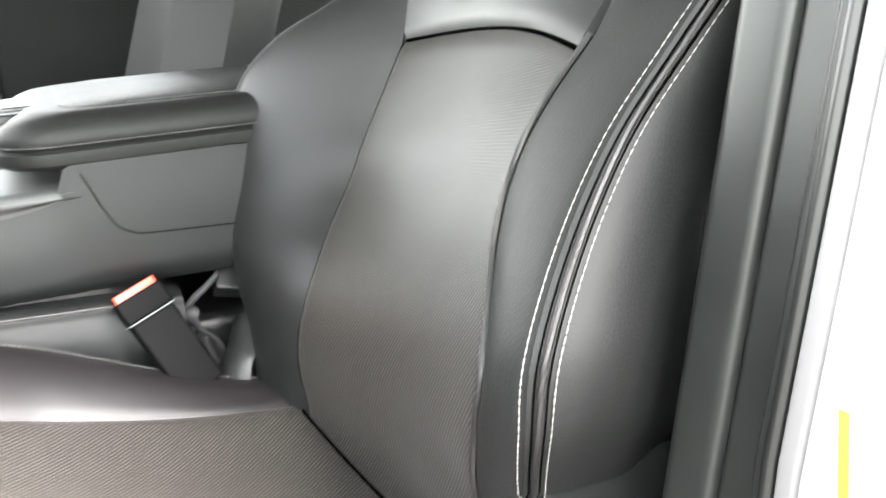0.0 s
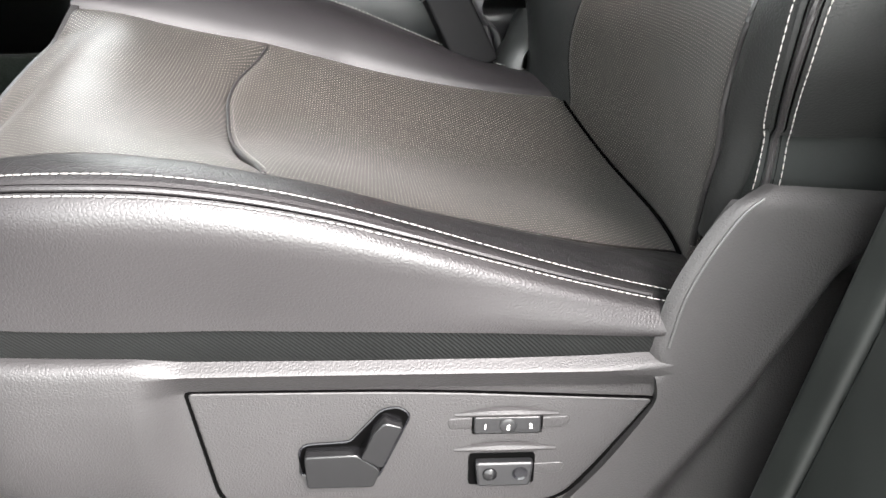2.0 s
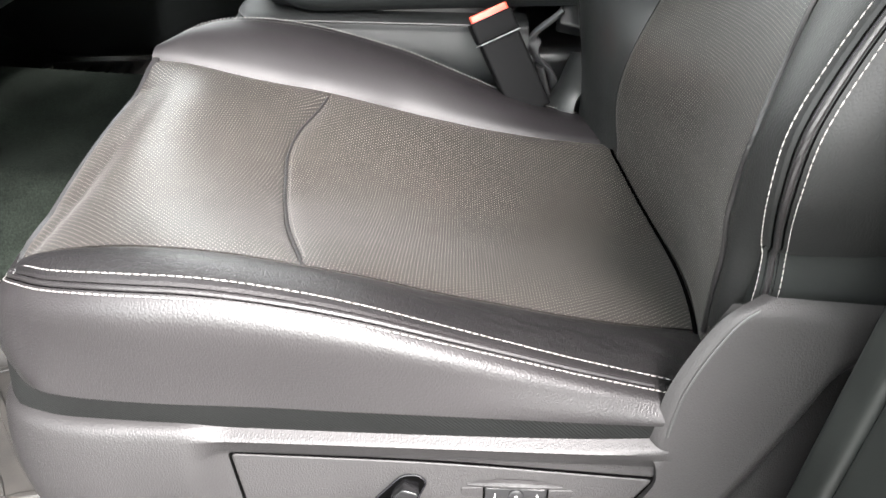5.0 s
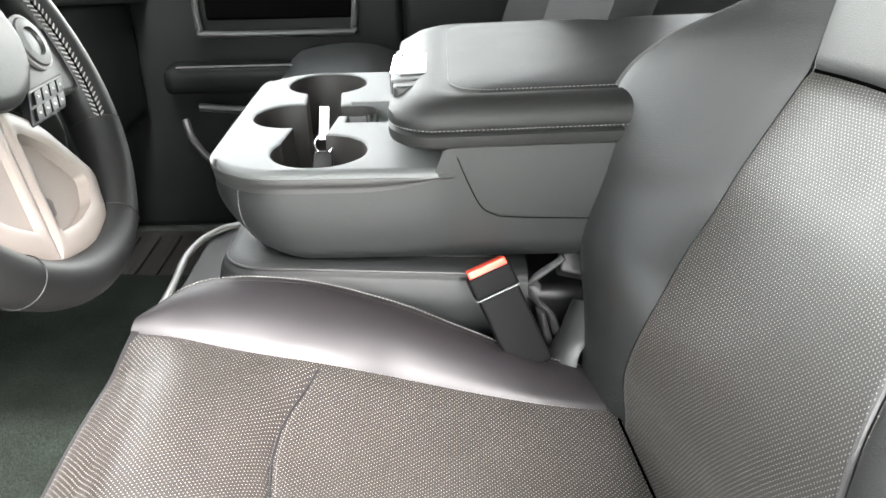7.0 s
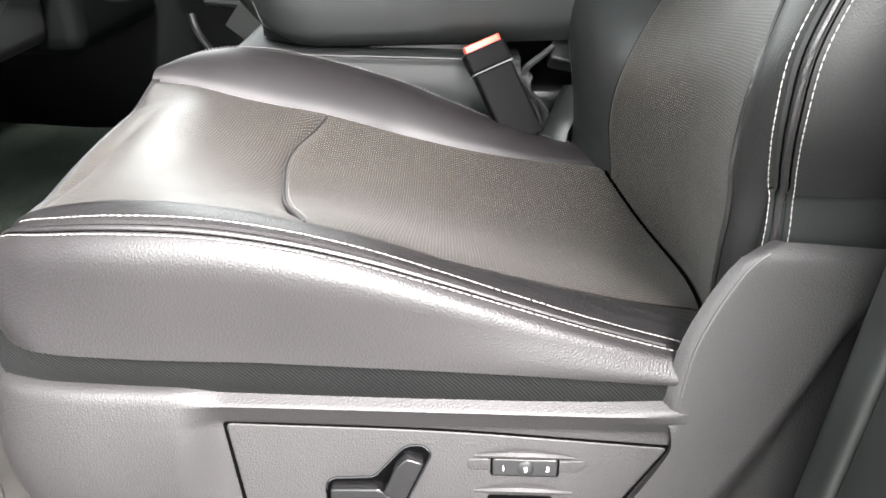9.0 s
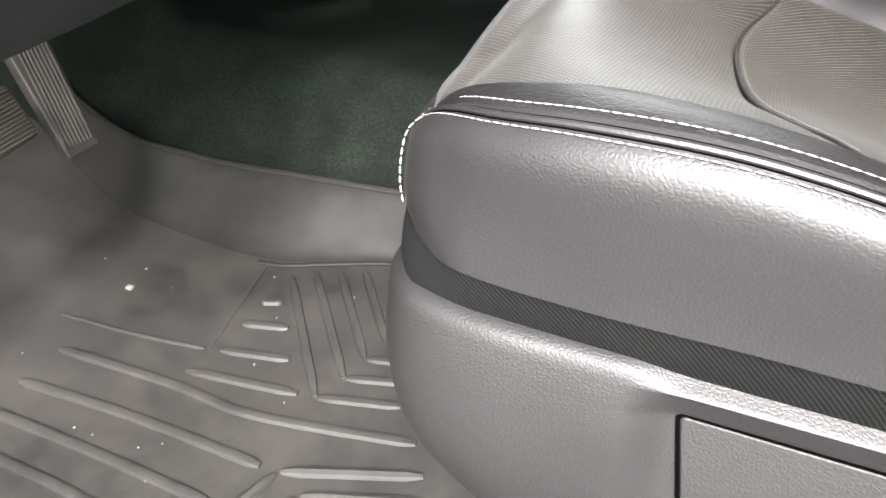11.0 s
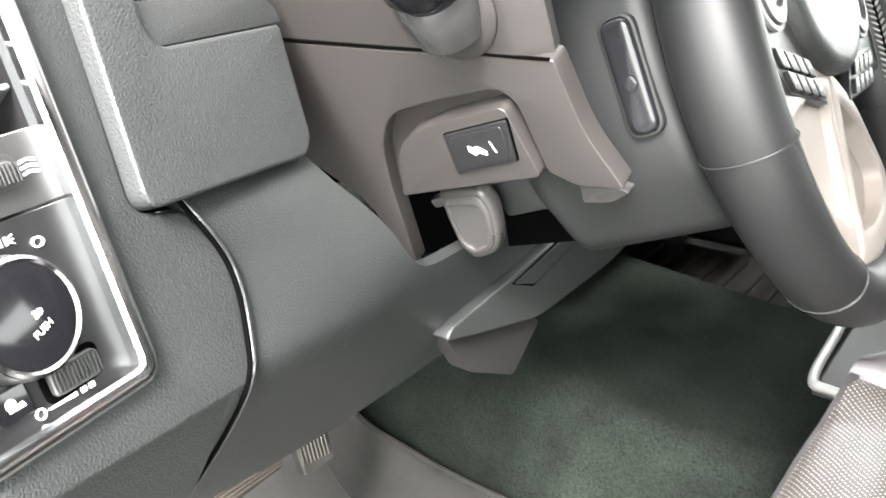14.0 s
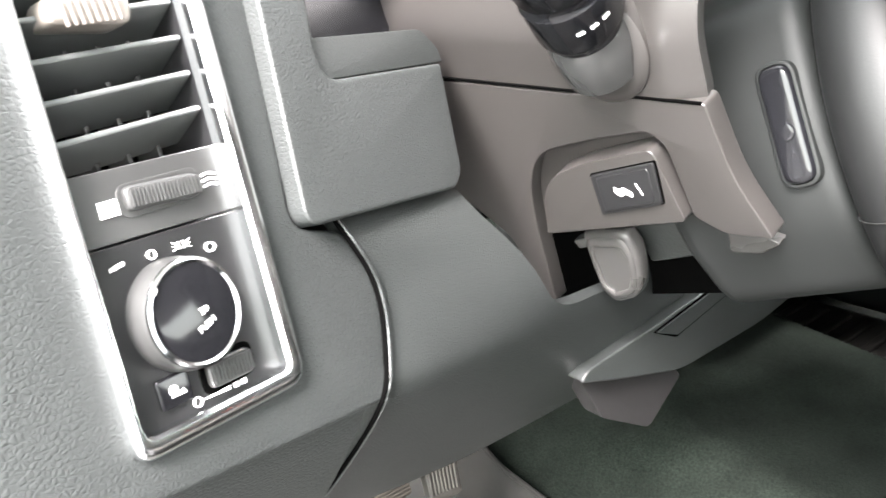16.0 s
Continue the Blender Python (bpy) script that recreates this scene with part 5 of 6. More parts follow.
    inner = rounded([(-0.0455, 0.292), (-0.0455, -0.006), (0.0455, -0.006), (0.0455, 0.292)], [0.006, 0.008, 0.006, 0.006], 8)
    part("chrome_bezel", frame_ring(P(outer), P(inner), -0.01, 0.0075, PM, 0.0052), BEZEL, d, "bright chrome bezel")
    part("control_panel", prism([(-0.046, -0.0065), (0.046, -0.0065), (0.046, 0.0815), (-0.046, 0.0795)], -0.012, -0.001, PM, 0.0006), BLACK, d, "satin black headlight panel")
    part("vent_panel", prism([(-0.046, 0.0805), (0.046, 0.0825), (0.046, 0.117), (-0.046, 0.113)], -0.012, -0.0006, PM, 0.0008), SMOOTH, d, "dark grey vent wheel panel")
    # black block behind the slats in place of the vent's deep shade
    part("vent_shade_block", prism([(-0.046, 0.112), (0.046, 0.112), (0.046, 0.293), (-0.046, 0.293)], -0.08, -0.045, PM), SHADE_BLACK, d)
    for s in (-1, 1):
        part("vent_wall", prism([(0.0445 * s - 0.0015, 0.112), (0.0445 * s + 0.0015, 0.112), (0.0445 * s + 0.0015, 0.293), (0.0445 * s - 0.0015, 0.293)], -0.05, -0.002, PM), BLACK, d)
    for k in range(9):
        m = PM @ Matrix.Translation((0, 0.1285 + 0.0182 * k, -0.012)) @ Matrix.Rotation(radians(6), 4, "Z") @ Matrix.Rotation(radians(-24), 4, "X")
        part("vent_slat", prism(rounded([(-0.043, -0.0016), (0.043, -0.0016), (0.043, 0.0016), (-0.043, 0.0016)], 0.001, 2), -0.022, 0.010, m, 0.0012), SLAT, d, "grey air vent slat")
    for k in range(4):
        m = PM @ Matrix.Translation((-0.028 + 0.0185 * k, 0.20, -0.036))
        part("vent_vane", box((-0.0012, -0.088, -0.012), (0.0012, 0.088, 0.010), 0.0004, m), SMOOTH, d)
    tab = PM @ Matrix.Translation((-0.012, 0.1845, 0.000)) @ Matrix.Rotation(radians(6), 4, "Z")
    tb = prism(rounded([(-0.022, -0.004), (0.020, -0.009), (0.024, 0.004), (-0.018, 0.009)], 0.005, 5), -0.012, 0.008, tab, 0.003)
    part("vent_tab", tb, CHAMPAGNE, d, "pale ridged vent tab")
    for k in range(8):
        part("tab_ridge", box((-0.014 + 0.004 * k, -0.0065, 0.007), (-0.0125 + 0.004 * k, 0.0060, 0.0092), 0.0004, tab), CHAMPAGNE, d)
    # vent wheel with ridges
    for a0, b0, w, h in ((0.003, 0.0990, 0.042, 0.012), (0.0125, 0.0075, 0.028, 0.013)):
        # raised recess plates; the smaller one is black in place of shade
        part("wheel_recess", prism(rounded([(a0 - w / 2 - 0.003, b0 - h / 2 - 0.003), (a0 + w / 2 + 0.003, b0 - h / 2 - 0.001), (a0 + w / 2 + 0.003, b0 + h / 2 + 0.003), (a0 - w / 2 - 0.003, b0 + h / 2 + 0.001)], 0.006, 4), -0.006, 0.0002, PM, 0.0003), SHADE_BLACK if w < 0.03 else SMOOTH, d)
        wheel = part("thumbwheel", prism(rounded([(a0 - w / 2, b0 - h / 2), (a0 + w / 2, b0 - h / 2), (a0 + w / 2, b0 + h / 2), (a0 - w / 2, b0 + h / 2)], 0.004, 4), -0.004, 0.0034, PM, 0.002), SMOOTH, d, "ridged grey thumbwheel")
        for k in range(int(w / 0.0022)):
            x = a0 - w / 2 + 0.002 + 0.0022 * k
            part("ridge", box((x, b0 - h / 2 + 0.0018, 0.003), (x + 0.0011, b0 + h / 2 - 0.0018, 0.0044), 0.0002, PM), SMOOTH, wheel)
    km = PM @ Matrix.Translation((-0.0065, 0.0412, 0))
    knob = part("headlight_knob", spin([(0.0275, -0.002), (0.0272, 0.006), (0.0262, 0.013), (0.0255, 0.0145), (0.0240, 0.0135)], km, 64), SMOOTH, d, "fine-ribbed grey headlight knob")
    part("knob_ring", spin([(0.0262, 0.0125), (0.0260, 0.0150), (0.0245, 0.0158), (0.0232, 0.0148), (0.0230, 0.0125)], km, 64), CHROME, knob, "chrome knob ring")
    part("knob_face", spin([(0.0233, 0.012), (0.0232, 0.0146), (0.021, 0.0150), (0, 0.0152)], km, 64), GLOSS, knob, "gloss black knob face")
    part("knob_pointer", box((-0.0016, 0.0236, 0.0145), (0.0016, 0.0262, 0.0162), 0.0004, km @ Matrix.Rotation(radians(52), 4, "Z")), WHITE_INK, knob)
    text_part("PUSH", 0.0046, km @ Matrix.Translation((0.0035, -0.0072, 0.0153)) @ Matrix.Rotation(radians(22), 4, "Z"), knob)
    for n in range(3):
        part("fog_symbol", box((0.0012, -0.0030 + 0.0014 * n, 0.0148), (0.0030, -0.0024 + 0.0014 * n, 0.0154), 0, km @ Matrix.Rotation(radians(22), 4, "Z")), WHITE_INK, knob)
    part("fog_symbol", prism(rounded([(0.0038, -0.0034), (0.0062, -0.0026), (0.0062, -0.0008), (0.0038, 0.0002)], 0.001, 3), 0.0148, 0.0154, km @ Matrix.Rotation(radians(22), 4, "Z")), WHITE_INK, knob)
    part("small_button", prism(rounded([(-0.0295, 0.001), (-0.0115, 0.001), (-0.0115, 0.0155), (-0.0295, 0.0155)], 0.0015, 3), -0.004, 0.0012, PM, 0.0008), GLOSS, d, "square black light button")
    # printed symbols
    def sym(pts, z=0.0003):
        part("symbol", prism(pts, z - 0.0008, z, PM), WHITE_INK, d)
    text_part("AUTO", 0.0031, PM @ Matrix.Translation((-0.031, 0.0705, 0.0003)) @ Matrix.Rotation(radians(12), 4, "Z"), d)
    circle = lambda x, y, r: [(x + r * math.cos(2 * math.pi * k / 16), y + r * math.sin(2 * math.pi * k / 16)) for k in range(16)]  # noqa: E731
    part("symbol_ring", frame_ring(P(circle(-0.0115, 0.0716, 0.0024)), P(circle(-0.0115, 0.0716, 0.0019)), -0.001, 0.0003, PM), WHITE_INK, d)
    for s in (-1, 1):
        lamp = [(0.0060 + s * (0.0012 + 0.0016 * math.sin(math.pi * k / 8)), 0.0722 + 0.0019 * math.cos(math.pi * k / 8)) for k in range(9)]
        inner_lamp = [(0.0060 + s * (0.0012 + 0.0010 * math.sin(math.pi * k / 8)), 0.0722 + 0.0013 * math.cos(math.pi * k / 8)) for k in range(9)]
        part("symbol_ring", frame_ring(P(lamp), P(inner_lamp), -0.001, 0.0003, PM), WHITE_INK, d)
        for k in (-1, 0, 1):
            sym([(0.0060 + 0.0034 * s, 0.0720 + 0.0012 * k), (0.0060 + 0.0052 * s, 0.0720 + 0.0020 * k), (0.0060 + 0.0052 * s, 0.0724 + 0.0020 * k), (0.0060 + 0.0034 * s, 0.0724 + 0.0012 * k)])
    part("symbol_ring", frame_ring(P([(0.0218 + 0.0032 * math.cos(a) * (1.2 if math.cos(a) > 0 else 0.8), 0.0672 + 0.0025 * math.sin(a)) for a in [2 * math.pi * k / 16 for k in range(16)]]), P([(0.0218 + 0.0025 * math.cos(a) * (1.2 if math.cos(a) > 0 else 0.8), 0.0672 + 0.0018 * math.sin(a)) for a in [2 * math.pi * k / 16 for k in range(16)]]), -0.001, 0.0003, PM), WHITE_INK, d)
    part("symbol_ring", frame_ring(P(circle(-0.0095, -0.0020, 0.0026)), P(circle(-0.0095, -0.0020, 0.0021)), -0.001, 0.0003, PM), WHITE_INK, d)
    sym([(-0.0055, -0.0024), (0.0105, -0.0032), (0.0105, -0.0012), (-0.0055, -0.0018)])
    for k in range(2):
        sym([(0.0130 + 0.0048 * k, -0.0036), (0.0162 + 0.0048 * k, -0.0036), (0.0162 + 0.0048 * k, -0.0010), (0.0130 + 0.0048 * k, -0.0010)])
    sym([(-0.0315, 0.0925), (-0.0215, 0.0930), (-0.0215, 0.1005), (-0.0315, 0.1000)])
    for k in (-1, 0, 1):
        sym([(0.0285, 0.0990 + 0.0028 * k), (0.0330, 0.1000 + 0.0028 * k), (0.0375, 0.0990 + 0.0028 * k), (0.0375, 0.1002 + 0.0028 * k), (0.0330, 0.1012 + 0.0028 * k), (0.0285, 0.1002 + 0.0028 * k)])
    sym(circle(-0.0215, 0.0085, 0.0026), 0.0016)
    sym([(-0.0235, 0.0055), (-0.0150, 0.0055), (-0.0160, 0.0078), (-0.0220, 0.0070)], 0.0016)
    return d


def build_column():
    c = thing("steering_column", "grey plastic steering column cover with pedal switch and release lever", "steering column")
    o, u, w = Vector((-0.388, 0.693, 1.279)), Vector((1, 0, 0)), Vector((0, -0.4472, 0.8944))
    n = u.cross(w)
    m = Matrix(((u.x, w.x, n.x, o.x), (u.y, w.y, n.y, o.y), (u.z, w.z, n.z, o.z), (0, 0, 0, 1)))
    low = [(-0.25, 0.068), (-0.25, -0.03), (-0.171, -0.087), (-0.174, -0.166), (-0.152, -0.152), (-0.138, -0.066), (-0.126, -0.018), (-0.104, 0.016), (-0.060, 0.033), (-0.002, 0.050), (0.009, 0.042), (0.0165, -0.0110), (0.036, -0.0190), (0.068, -0.0145), (0.050, 0.0235), (0.042, 0.074), (-0.06, 0.0705)]
    part("lower_shroud", prism(rounded(low, [0, 0, 0.02, 0.004, 0.004, 0.006, 0.02, 0.02, 0.02, 0.008, 0.01, 0.004, 0.004, 0.004, 0.02, 0.003, 0.02], 6), -0.014, 0.0, m, 0.0025), SHROUD, c, "warm grey lower column shroud")

    def upper(a, b):
        x = -0.25 + 0.29 * a
        h = 0.0705 + 0.13 * b
        bow = 0.10 * max(0, b - 0.25) ** 1.6
        return m @ Vector((x + 0.004 * b, h + 0.0015, -0.0004 - bow - 0.10 * max(0, a - 0.93)))
    part("upper_shroud", surf(upper, 40, 24, 0.012, core=m @ Vector((-0.1, 0.1, -0.3))), SHROUD, c, "warm grey upper column shroud")
    part("shroud_joint", tube([m @ Vector((-0.25 + 0.29 * k / 20, 0.0708 + 0.003 * k / 20, -0.0005)) for k in range(21)], 0.0011, 6), SHADE_BLACK, c)
    part("far_shroud", prism(rounded([(-0.25, 0.17), (-0.25, -0.05), (-0.15, -0.06), (-0.03, -0.03), (-0.03, 0.17)], 0.02), -0.20, -0.10, m, 0.01), SHROUD, c)
    # added black sheets that darken the opening under the column like deep shade
    part("opening_shade", prism([(-0.26, -0.26), (0.04, -0.14), (0.06, 0.0), (-0.26, 0.0)], -0.085, -0.080, m), SHADE_BLACK, c)
    part("opening_shade_top", prism([(-0.18, -0.055), (0.02, -0.006), (0.02, 0.0), (-0.18, -0.045)], -0.075, -0.012, m), SHADE_BLACK, c)
    # raised pad with the pedal switch
    pad = [(-0.122, -0.0610), (-0.108, -0.018), (-0.091, 0.002), (-0.058, 0.019), (0.002, 0.041), (0.0135, -0.0120)]
    groove = [(-0.145, -0.066), (-0.132, -0.010), (-0.104, 0.022), (-0.060, 0.039), (0.012, 0.060), (0.026, 0.036), (0.022, -0.008)]
    part("pad_groove", prism(groove, -0.022, -0.011, m), SHROUD, c)
    part("switch_pad", prism(rounded(pad, [0.004, 0.015, 0.015, 0.015, 0.008, 0.004], 7), -0.018, 0.0045, m, 0.004), SHROUD, c, "raised grey switch pad")
    sw = [(-0.055, -0.0240), (0.0015, -0.0005), (0.0035, 0.0335), (-0.0545, 0.0115)]
    grow = lambda pts, k: [((x + 0.0262) * k - 0.0262, (y - 0.0051) * k + 0.0051) for x, y in pts]  # noqa: E731
    part("switch_gap", prism(rounded(sw, 0.002, 4), 0.0, 0.0050, m), SHADE_BLACK, c)
    part("pedal_switch", prism(rounded(grow(sw, 0.95), 0.002, 4), 0.0, 0.0066, m, 0.0015), BLACK, c, "black rocker switch with pedal symbol")
    part("switch_face", prism(rounded(grow(sw, 0.80), 0.004, 4), 0.003, 0.0072, m, 0.001), BLACK, c)
    sm = m @ Matrix.Translation((-0.028, 0.004, 0)) @ Matrix.Rotation(radians(20), 4, "Z") @ Matrix.Diagonal((0.8, 0.8, 1, 1))
    part("pedal_symbol", prism(rounded([(-0.0085, 0.001), (-0.004, -0.004), (0.002, -0.002), (0.0085, -0.006), (0.010, -0.002), (0.003, 0.004), (-0.003, 0.003), (-0.006, 0.006)], 0.0008, 3), 0.0069, 0.0076, sm), WHITE_INK, c)
    part("switch_mark", prism([(0.0190, -0.005), (0.0199, -0.005), (0.0199, 0.006), (0.0190, 0.006)], 0.0069, 0.0076, sm), WHITE_INK, c)
    # flap and release lever in the opening
    part("pocket_flap", prism(rounded([(-0.070, -0.060), (-0.018, -0.040), (0.014, -0.038), (0.022, -0.0623), (-0.0596, -0.1004)], 0.003, 4), -0.040, -0.030, m, 0.002), DASH_SOFT, c, "grey flap inside the opening")
    spoon = [(-0.100, -0.064), (-0.056, -0.052), (-0.0495, -0.069), (-0.0535, -0.098), (-0.0625, -0.120), (-0.0890, -0.1365), (-0.1005, -0.126), (-0.1015, -0.097)]
    lever = part("tilt_lever", prism(rounded(spoon, [0.006, 0.010, 0.006, 0.010, 0.012, 0.014, 0.012, 0.010], 6), -0.022, -0.008, m, 0.005), LEVER, c, "grey tilt release lever")
    dish = lambda k: [Vector((-0.0775 + (x + 0.0775) * k, -0.094 + (y + 0.094) * k)) for x, y in [tuple(p) for p in rounded(spoon, 0.010, 5)]]  # noqa: E731
    part("lever_dish", frame_ring(dish(0.86), dish(0.66), -0.010, -0.0060, m, 0.002), LEVER, lever)
    part("lever_pin", prism(rounded([(-0.116, -0.080), (-0.095, -0.070), (-0.095, -0.079), (-0.113, -0.088)], 0.003, 4), -0.020, -0.012, m, 0.002), LEVER, lever)
    part("mount", prism(rounded([(0.026, -0.020), (0.060, -0.034), (0.046, -0.046), (0.024, -0.052)], 0.002, 4), -0.026, -0.016, m, 0.002), LEVER, c, "grey metal column mount")
    # stalk
    root = m @ Vector((-0.016, 0.102, 0.004))
    q = Vector((0.020, -0.080, 0.075)).to_track_quat("Z", "Y").to_matrix().to_4x4()
    sm = Matrix.Translation(root) @ q
    part("stalk_boss", spin([(0.038, -0.020), (0.037, 0.001), (0.034, 0.0035), (0.028, 0.0045), (0.020, 0.0045)], m @ Matrix.Translation((-0.022, 0.106, 0)), 48), SHROUD, c)
    stalk = part("stalk", spin([(0.0225, -0.006), (0.0235, 0.008), (0.0228, 0.020), (0.0205, 0.026), (0.0, 0.026)], sm, 40), COLLAR, c, "turn signal stalk")
    part("stalk_grip", spin([(0.0190, 0.022), (0.0215, 0.028), (0.0250, 0.036), (0.0255, 0.060), (0.0240, 0.062), (0.0240, 0.066), (0.0255, 0.068), (0.0255, 0.13), (0.020, 0.138), (0, 0.139)], sm, 48), GLOSS, stalk, "black stalk grip")
    for k in range(3):
        part("stalk_mark", box((0.0246, -0.0022, 0.0470), (0.0259, 0.0022, 0.0486), 0.0003, sm @ Matrix.Rotation(radians(-58 + 17 * k), 4, "Z")), WHITE_INK, stalk)
    # lower trim under the column
    yz = Matrix(((0, 0, 1, -0.512), (1, 0, 0, 0), (0, 1, 0, 0), (0, 0, 0, 1)))
    part("lower_strip", prism(rounded([(0.762, 1.074), (0.772, 1.084), (0.863, 1.095), (0.945, 1.107), (1.098, 1.119), (1.26, 1.100), (1.1625, 1.055), (1.063, 1.0375), (0.9135, 1.0327), (0.8235, 1.056)], [0.008, 0.01, 0.01, 0.01, 0.02, 0.02, 0.02, 0.02, 0.02, 0.02], 5), -0.07, 0.0, yz, 0.014), DASH_SOFT, c, "dark grey lower dash strip")
    part("strip_cover", prism(rounded([(0.866, 1.089), (0.901, 1.076), (1.045, 1.108), (0.992, 1.112)], 0.003, 4), -0.01, 0.0022, yz, 0.0012), DASH_SOFT, c, "dark grey cover strip")
    part("cover_joint", prism(rounded([(0.862, 1.090), (0.900, 1.073), (1.049, 1.107), (0.992, 1.115)], 0.003, 4), -0.01, 0.0008, yz), SHADE_BLACK, c)
    part("bracket", prism(rounded([(0.781, 1.0645), (0.815, 1.010), (0.891, 0.968), (0.941, 1.010), (0.90, 1.05)], [0.004, 0.008, 0.008, 0.006, 0.004], 4), -0.04, -0.018, yz, 0.003), TRIM, c, "pale grey bracket under the dash")
    return c


def build_wheel():
    w = thing("steering_wheel", "black leather steering wheel with grey stitching and champagne spokes", "steering wheel")
    C = Vector((-0.305, 0.850, 1.378))
    tilt = radians(25)
    m = Matrix.Translation(C) @ Matrix(((0, -math.sin(tilt), math.cos(tilt), 0), (1, 0, 0, 0), (0, math.cos(tilt), math.sin(tilt), 0), (0, 0, 0, 1)))
    R, r = 0.183, 0.0215
    bm = bmesh.new()
    N, S = 120, 20
    rings = []
    for i in range(N):
        a = 2 * math.pi * i / N
        rr = r * (1 + 0.10 * max(0, math.cos(a * 2)))
        rings.append([bm.verts.new(m @ Vector(((R + rr * math.cos(b)) * math.cos(a), (R + rr * math.cos(b)) * math.sin(a), rr * 1.18 * math.sin(b)))) for b in [2 * math.pi * j / S for j in range(S)]])
    for i in range(N):
        for j in range(S):
            bm.faces.new((rings[i][j], rings[(i + 1) % N][j], rings[(i + 1) % N][(j + 1) % S], rings[i][(j + 1) % S]))
    bmesh.ops.recalc_face_normals(bm, faces=bm.faces[:])
    part("rim", bm, RIM, w, "smooth black leather rim")
    def on_rim(a, b):
        rr = r * (1 + 0.10 * max(0, math.cos(a * 2))) + 0.0007
        return m @ Vector(((R + rr * math.cos(b)) * math.cos(a), (R + rr * math.cos(b)) * math.sin(a), rr * 1.18 * math.sin(b)))

    for a0, a1 in ((-20, 62), (118, 200)):
        lace = bmesh.new()
        groove = [on_rim(radians(a0 + (a1 - a0) * k / 60), radians(138)) for k in range(61)]
        part("lacing_groove", tube(groove, 0.0011, 6), SHADE_BLACK, w)
        for k in range(44):
            a = a0 + (a1 - a0) * k / 44
            for side in (126, 150):
                p, q = on_rim(radians(a), radians(138)), on_rim(radians(a + 1.7), radians(side))
                stitches([p, q], (q - p).length * 1.02, 0.0009, 0.97, bm=lace)
        part("rim_lacing", lace, DARK_THREAD, w, "grey cross-stitched lacing")
    for a in (radians(-20), radians(-58), radians(-122), radians(200)):
        loop = [on_rim(a, 2 * math.pi * j / 24) for j in range(24)]
        part("rim_joint", tube(loop, 0.0006, 6, closed=True), LEATHER_MATT, w)
    # hub, spokes and back cover
    hub = [(-0.074, 0.085), (0.074, 0.085), (0.088, 0.030), (0.064, -0.008), (0.024, -0.027), (-0.024, -0.027), (-0.064, -0.008), (-0.088, 0.030)]
    part("hub", prism(rounded(hub, 0.016, 5), -0.030, 0.024, m, 0.012), LEATHER_GREY, w, "padded dark grey horn pad")

    def spoke(a0, a1, wide, z0, z1, r0=0.060, r1=0.176):
        pts = []
        p, q = Vector((math.cos(a0), math.sin(a0))), Vector((math.cos(a1), math.sin(a1)))
        n0, n1 = Vector((-p.y, p.x)), Vector((-q.y, q.x))
        pts = [p * r0 + n0 * wide * 0.9, p * r0 - n0 * wide * 0.9, q * r1 - n1 * wide, q * r1 + n1 * wide]
        return prism(rounded([(v.x, v.y) for v in pts], 0.008, 4), z0, z1, m, 0.006)
    for s in (0, 1):
        a = radians(4) if s == 0 else radians(176)
        part("side_spoke", spoke(a, a, 0.036, -0.016, 0.012), SMOOTH, w, "dark grey spoke with buttons")
        sx = 1 if s == 0 else -1
        keys = [(0.030, -0.047), (0.112, -0.037), (0.142, -0.004), (0.058, -0.014)]
        part("button_bezel", prism(rounded([(x * sx, y) for x, y in keys], 0.005, 4), 0.004, 0.0125, m, 0.002), BLACK, w, "black button strip")
        for k in range(2):
            for j in range(4):
                p = [Vector(keys[0]).lerp(Vector(keys[1]), t).lerp(Vector(keys[3]).lerp(Vector(keys[2]), t), 0.28 + 0.44 * k) for t in (0.10 + 0.21 * j, 0.27 + 0.21 * j)]
                d = Vector((0.004, 0.006))
                corners = [p[0] - d, p[1] - d, p[1] + d, p[0] + d]
                part("wheel_button", prism(rounded([(v.x * sx, v.y) for v in corners], 0.002, 3), 0.010, 0.0155, m, 0.0012), BLACK, w)
                mid = (p[0] + p[1]) / 2
                part("button_mark", box((mid.x * sx - 0.0022, mid.y - 0.0012, 0.0150), (mid.x * sx + 0.0022, mid.y + 0.0012, 0.0158), 0, m), INK, w)
        dial = m @ Matrix.Translation((0.112 * sx, 0.030, 0))
        part("thumb_dial", spin([(0.027, 0.004), (0.027, 0.014), (0.024, 0.018), (0.015, 0.019), (0.013, 0.016), (0, 0.017)], dial, 40), SMOOTH, w, "dark grey round button pad")
        part("dial_ring", spin([(0.0268, 0.012), (0.0282, 0.0125), (0.0284, 0.0155), (0.0268, 0.0160)], dial, 40), SILVER, w, "silver dial ring")
        # lower spoke: a pale frame round a dished window
        e, n = Vector((math.cos(radians(-104)), math.sin(radians(-104)))), Vector((math.cos(radians(-14)), math.sin(radians(-14))))
        place = lambda pts: [e * p + n * (q * sx) for p, q in pts]  # noqa: E731
        outer = [(0.018, 0.0), (0.030, 0.060), (0.078, 0.122), (0.125, 0.110), (0.152, 0.066), (0.165, 0.0)]
        inner = [(0.042, 0.013), (0.052, 0.055), (0.084, 0.100), (0.112, 0.086), (0.130, 0.052), (0.139, 0.013)]
        ring = lambda pts, rad: [Vector(v) for v in rounded([(v.x, v.y) for v in place(pts)], rad, 5)]  # noqa: E731
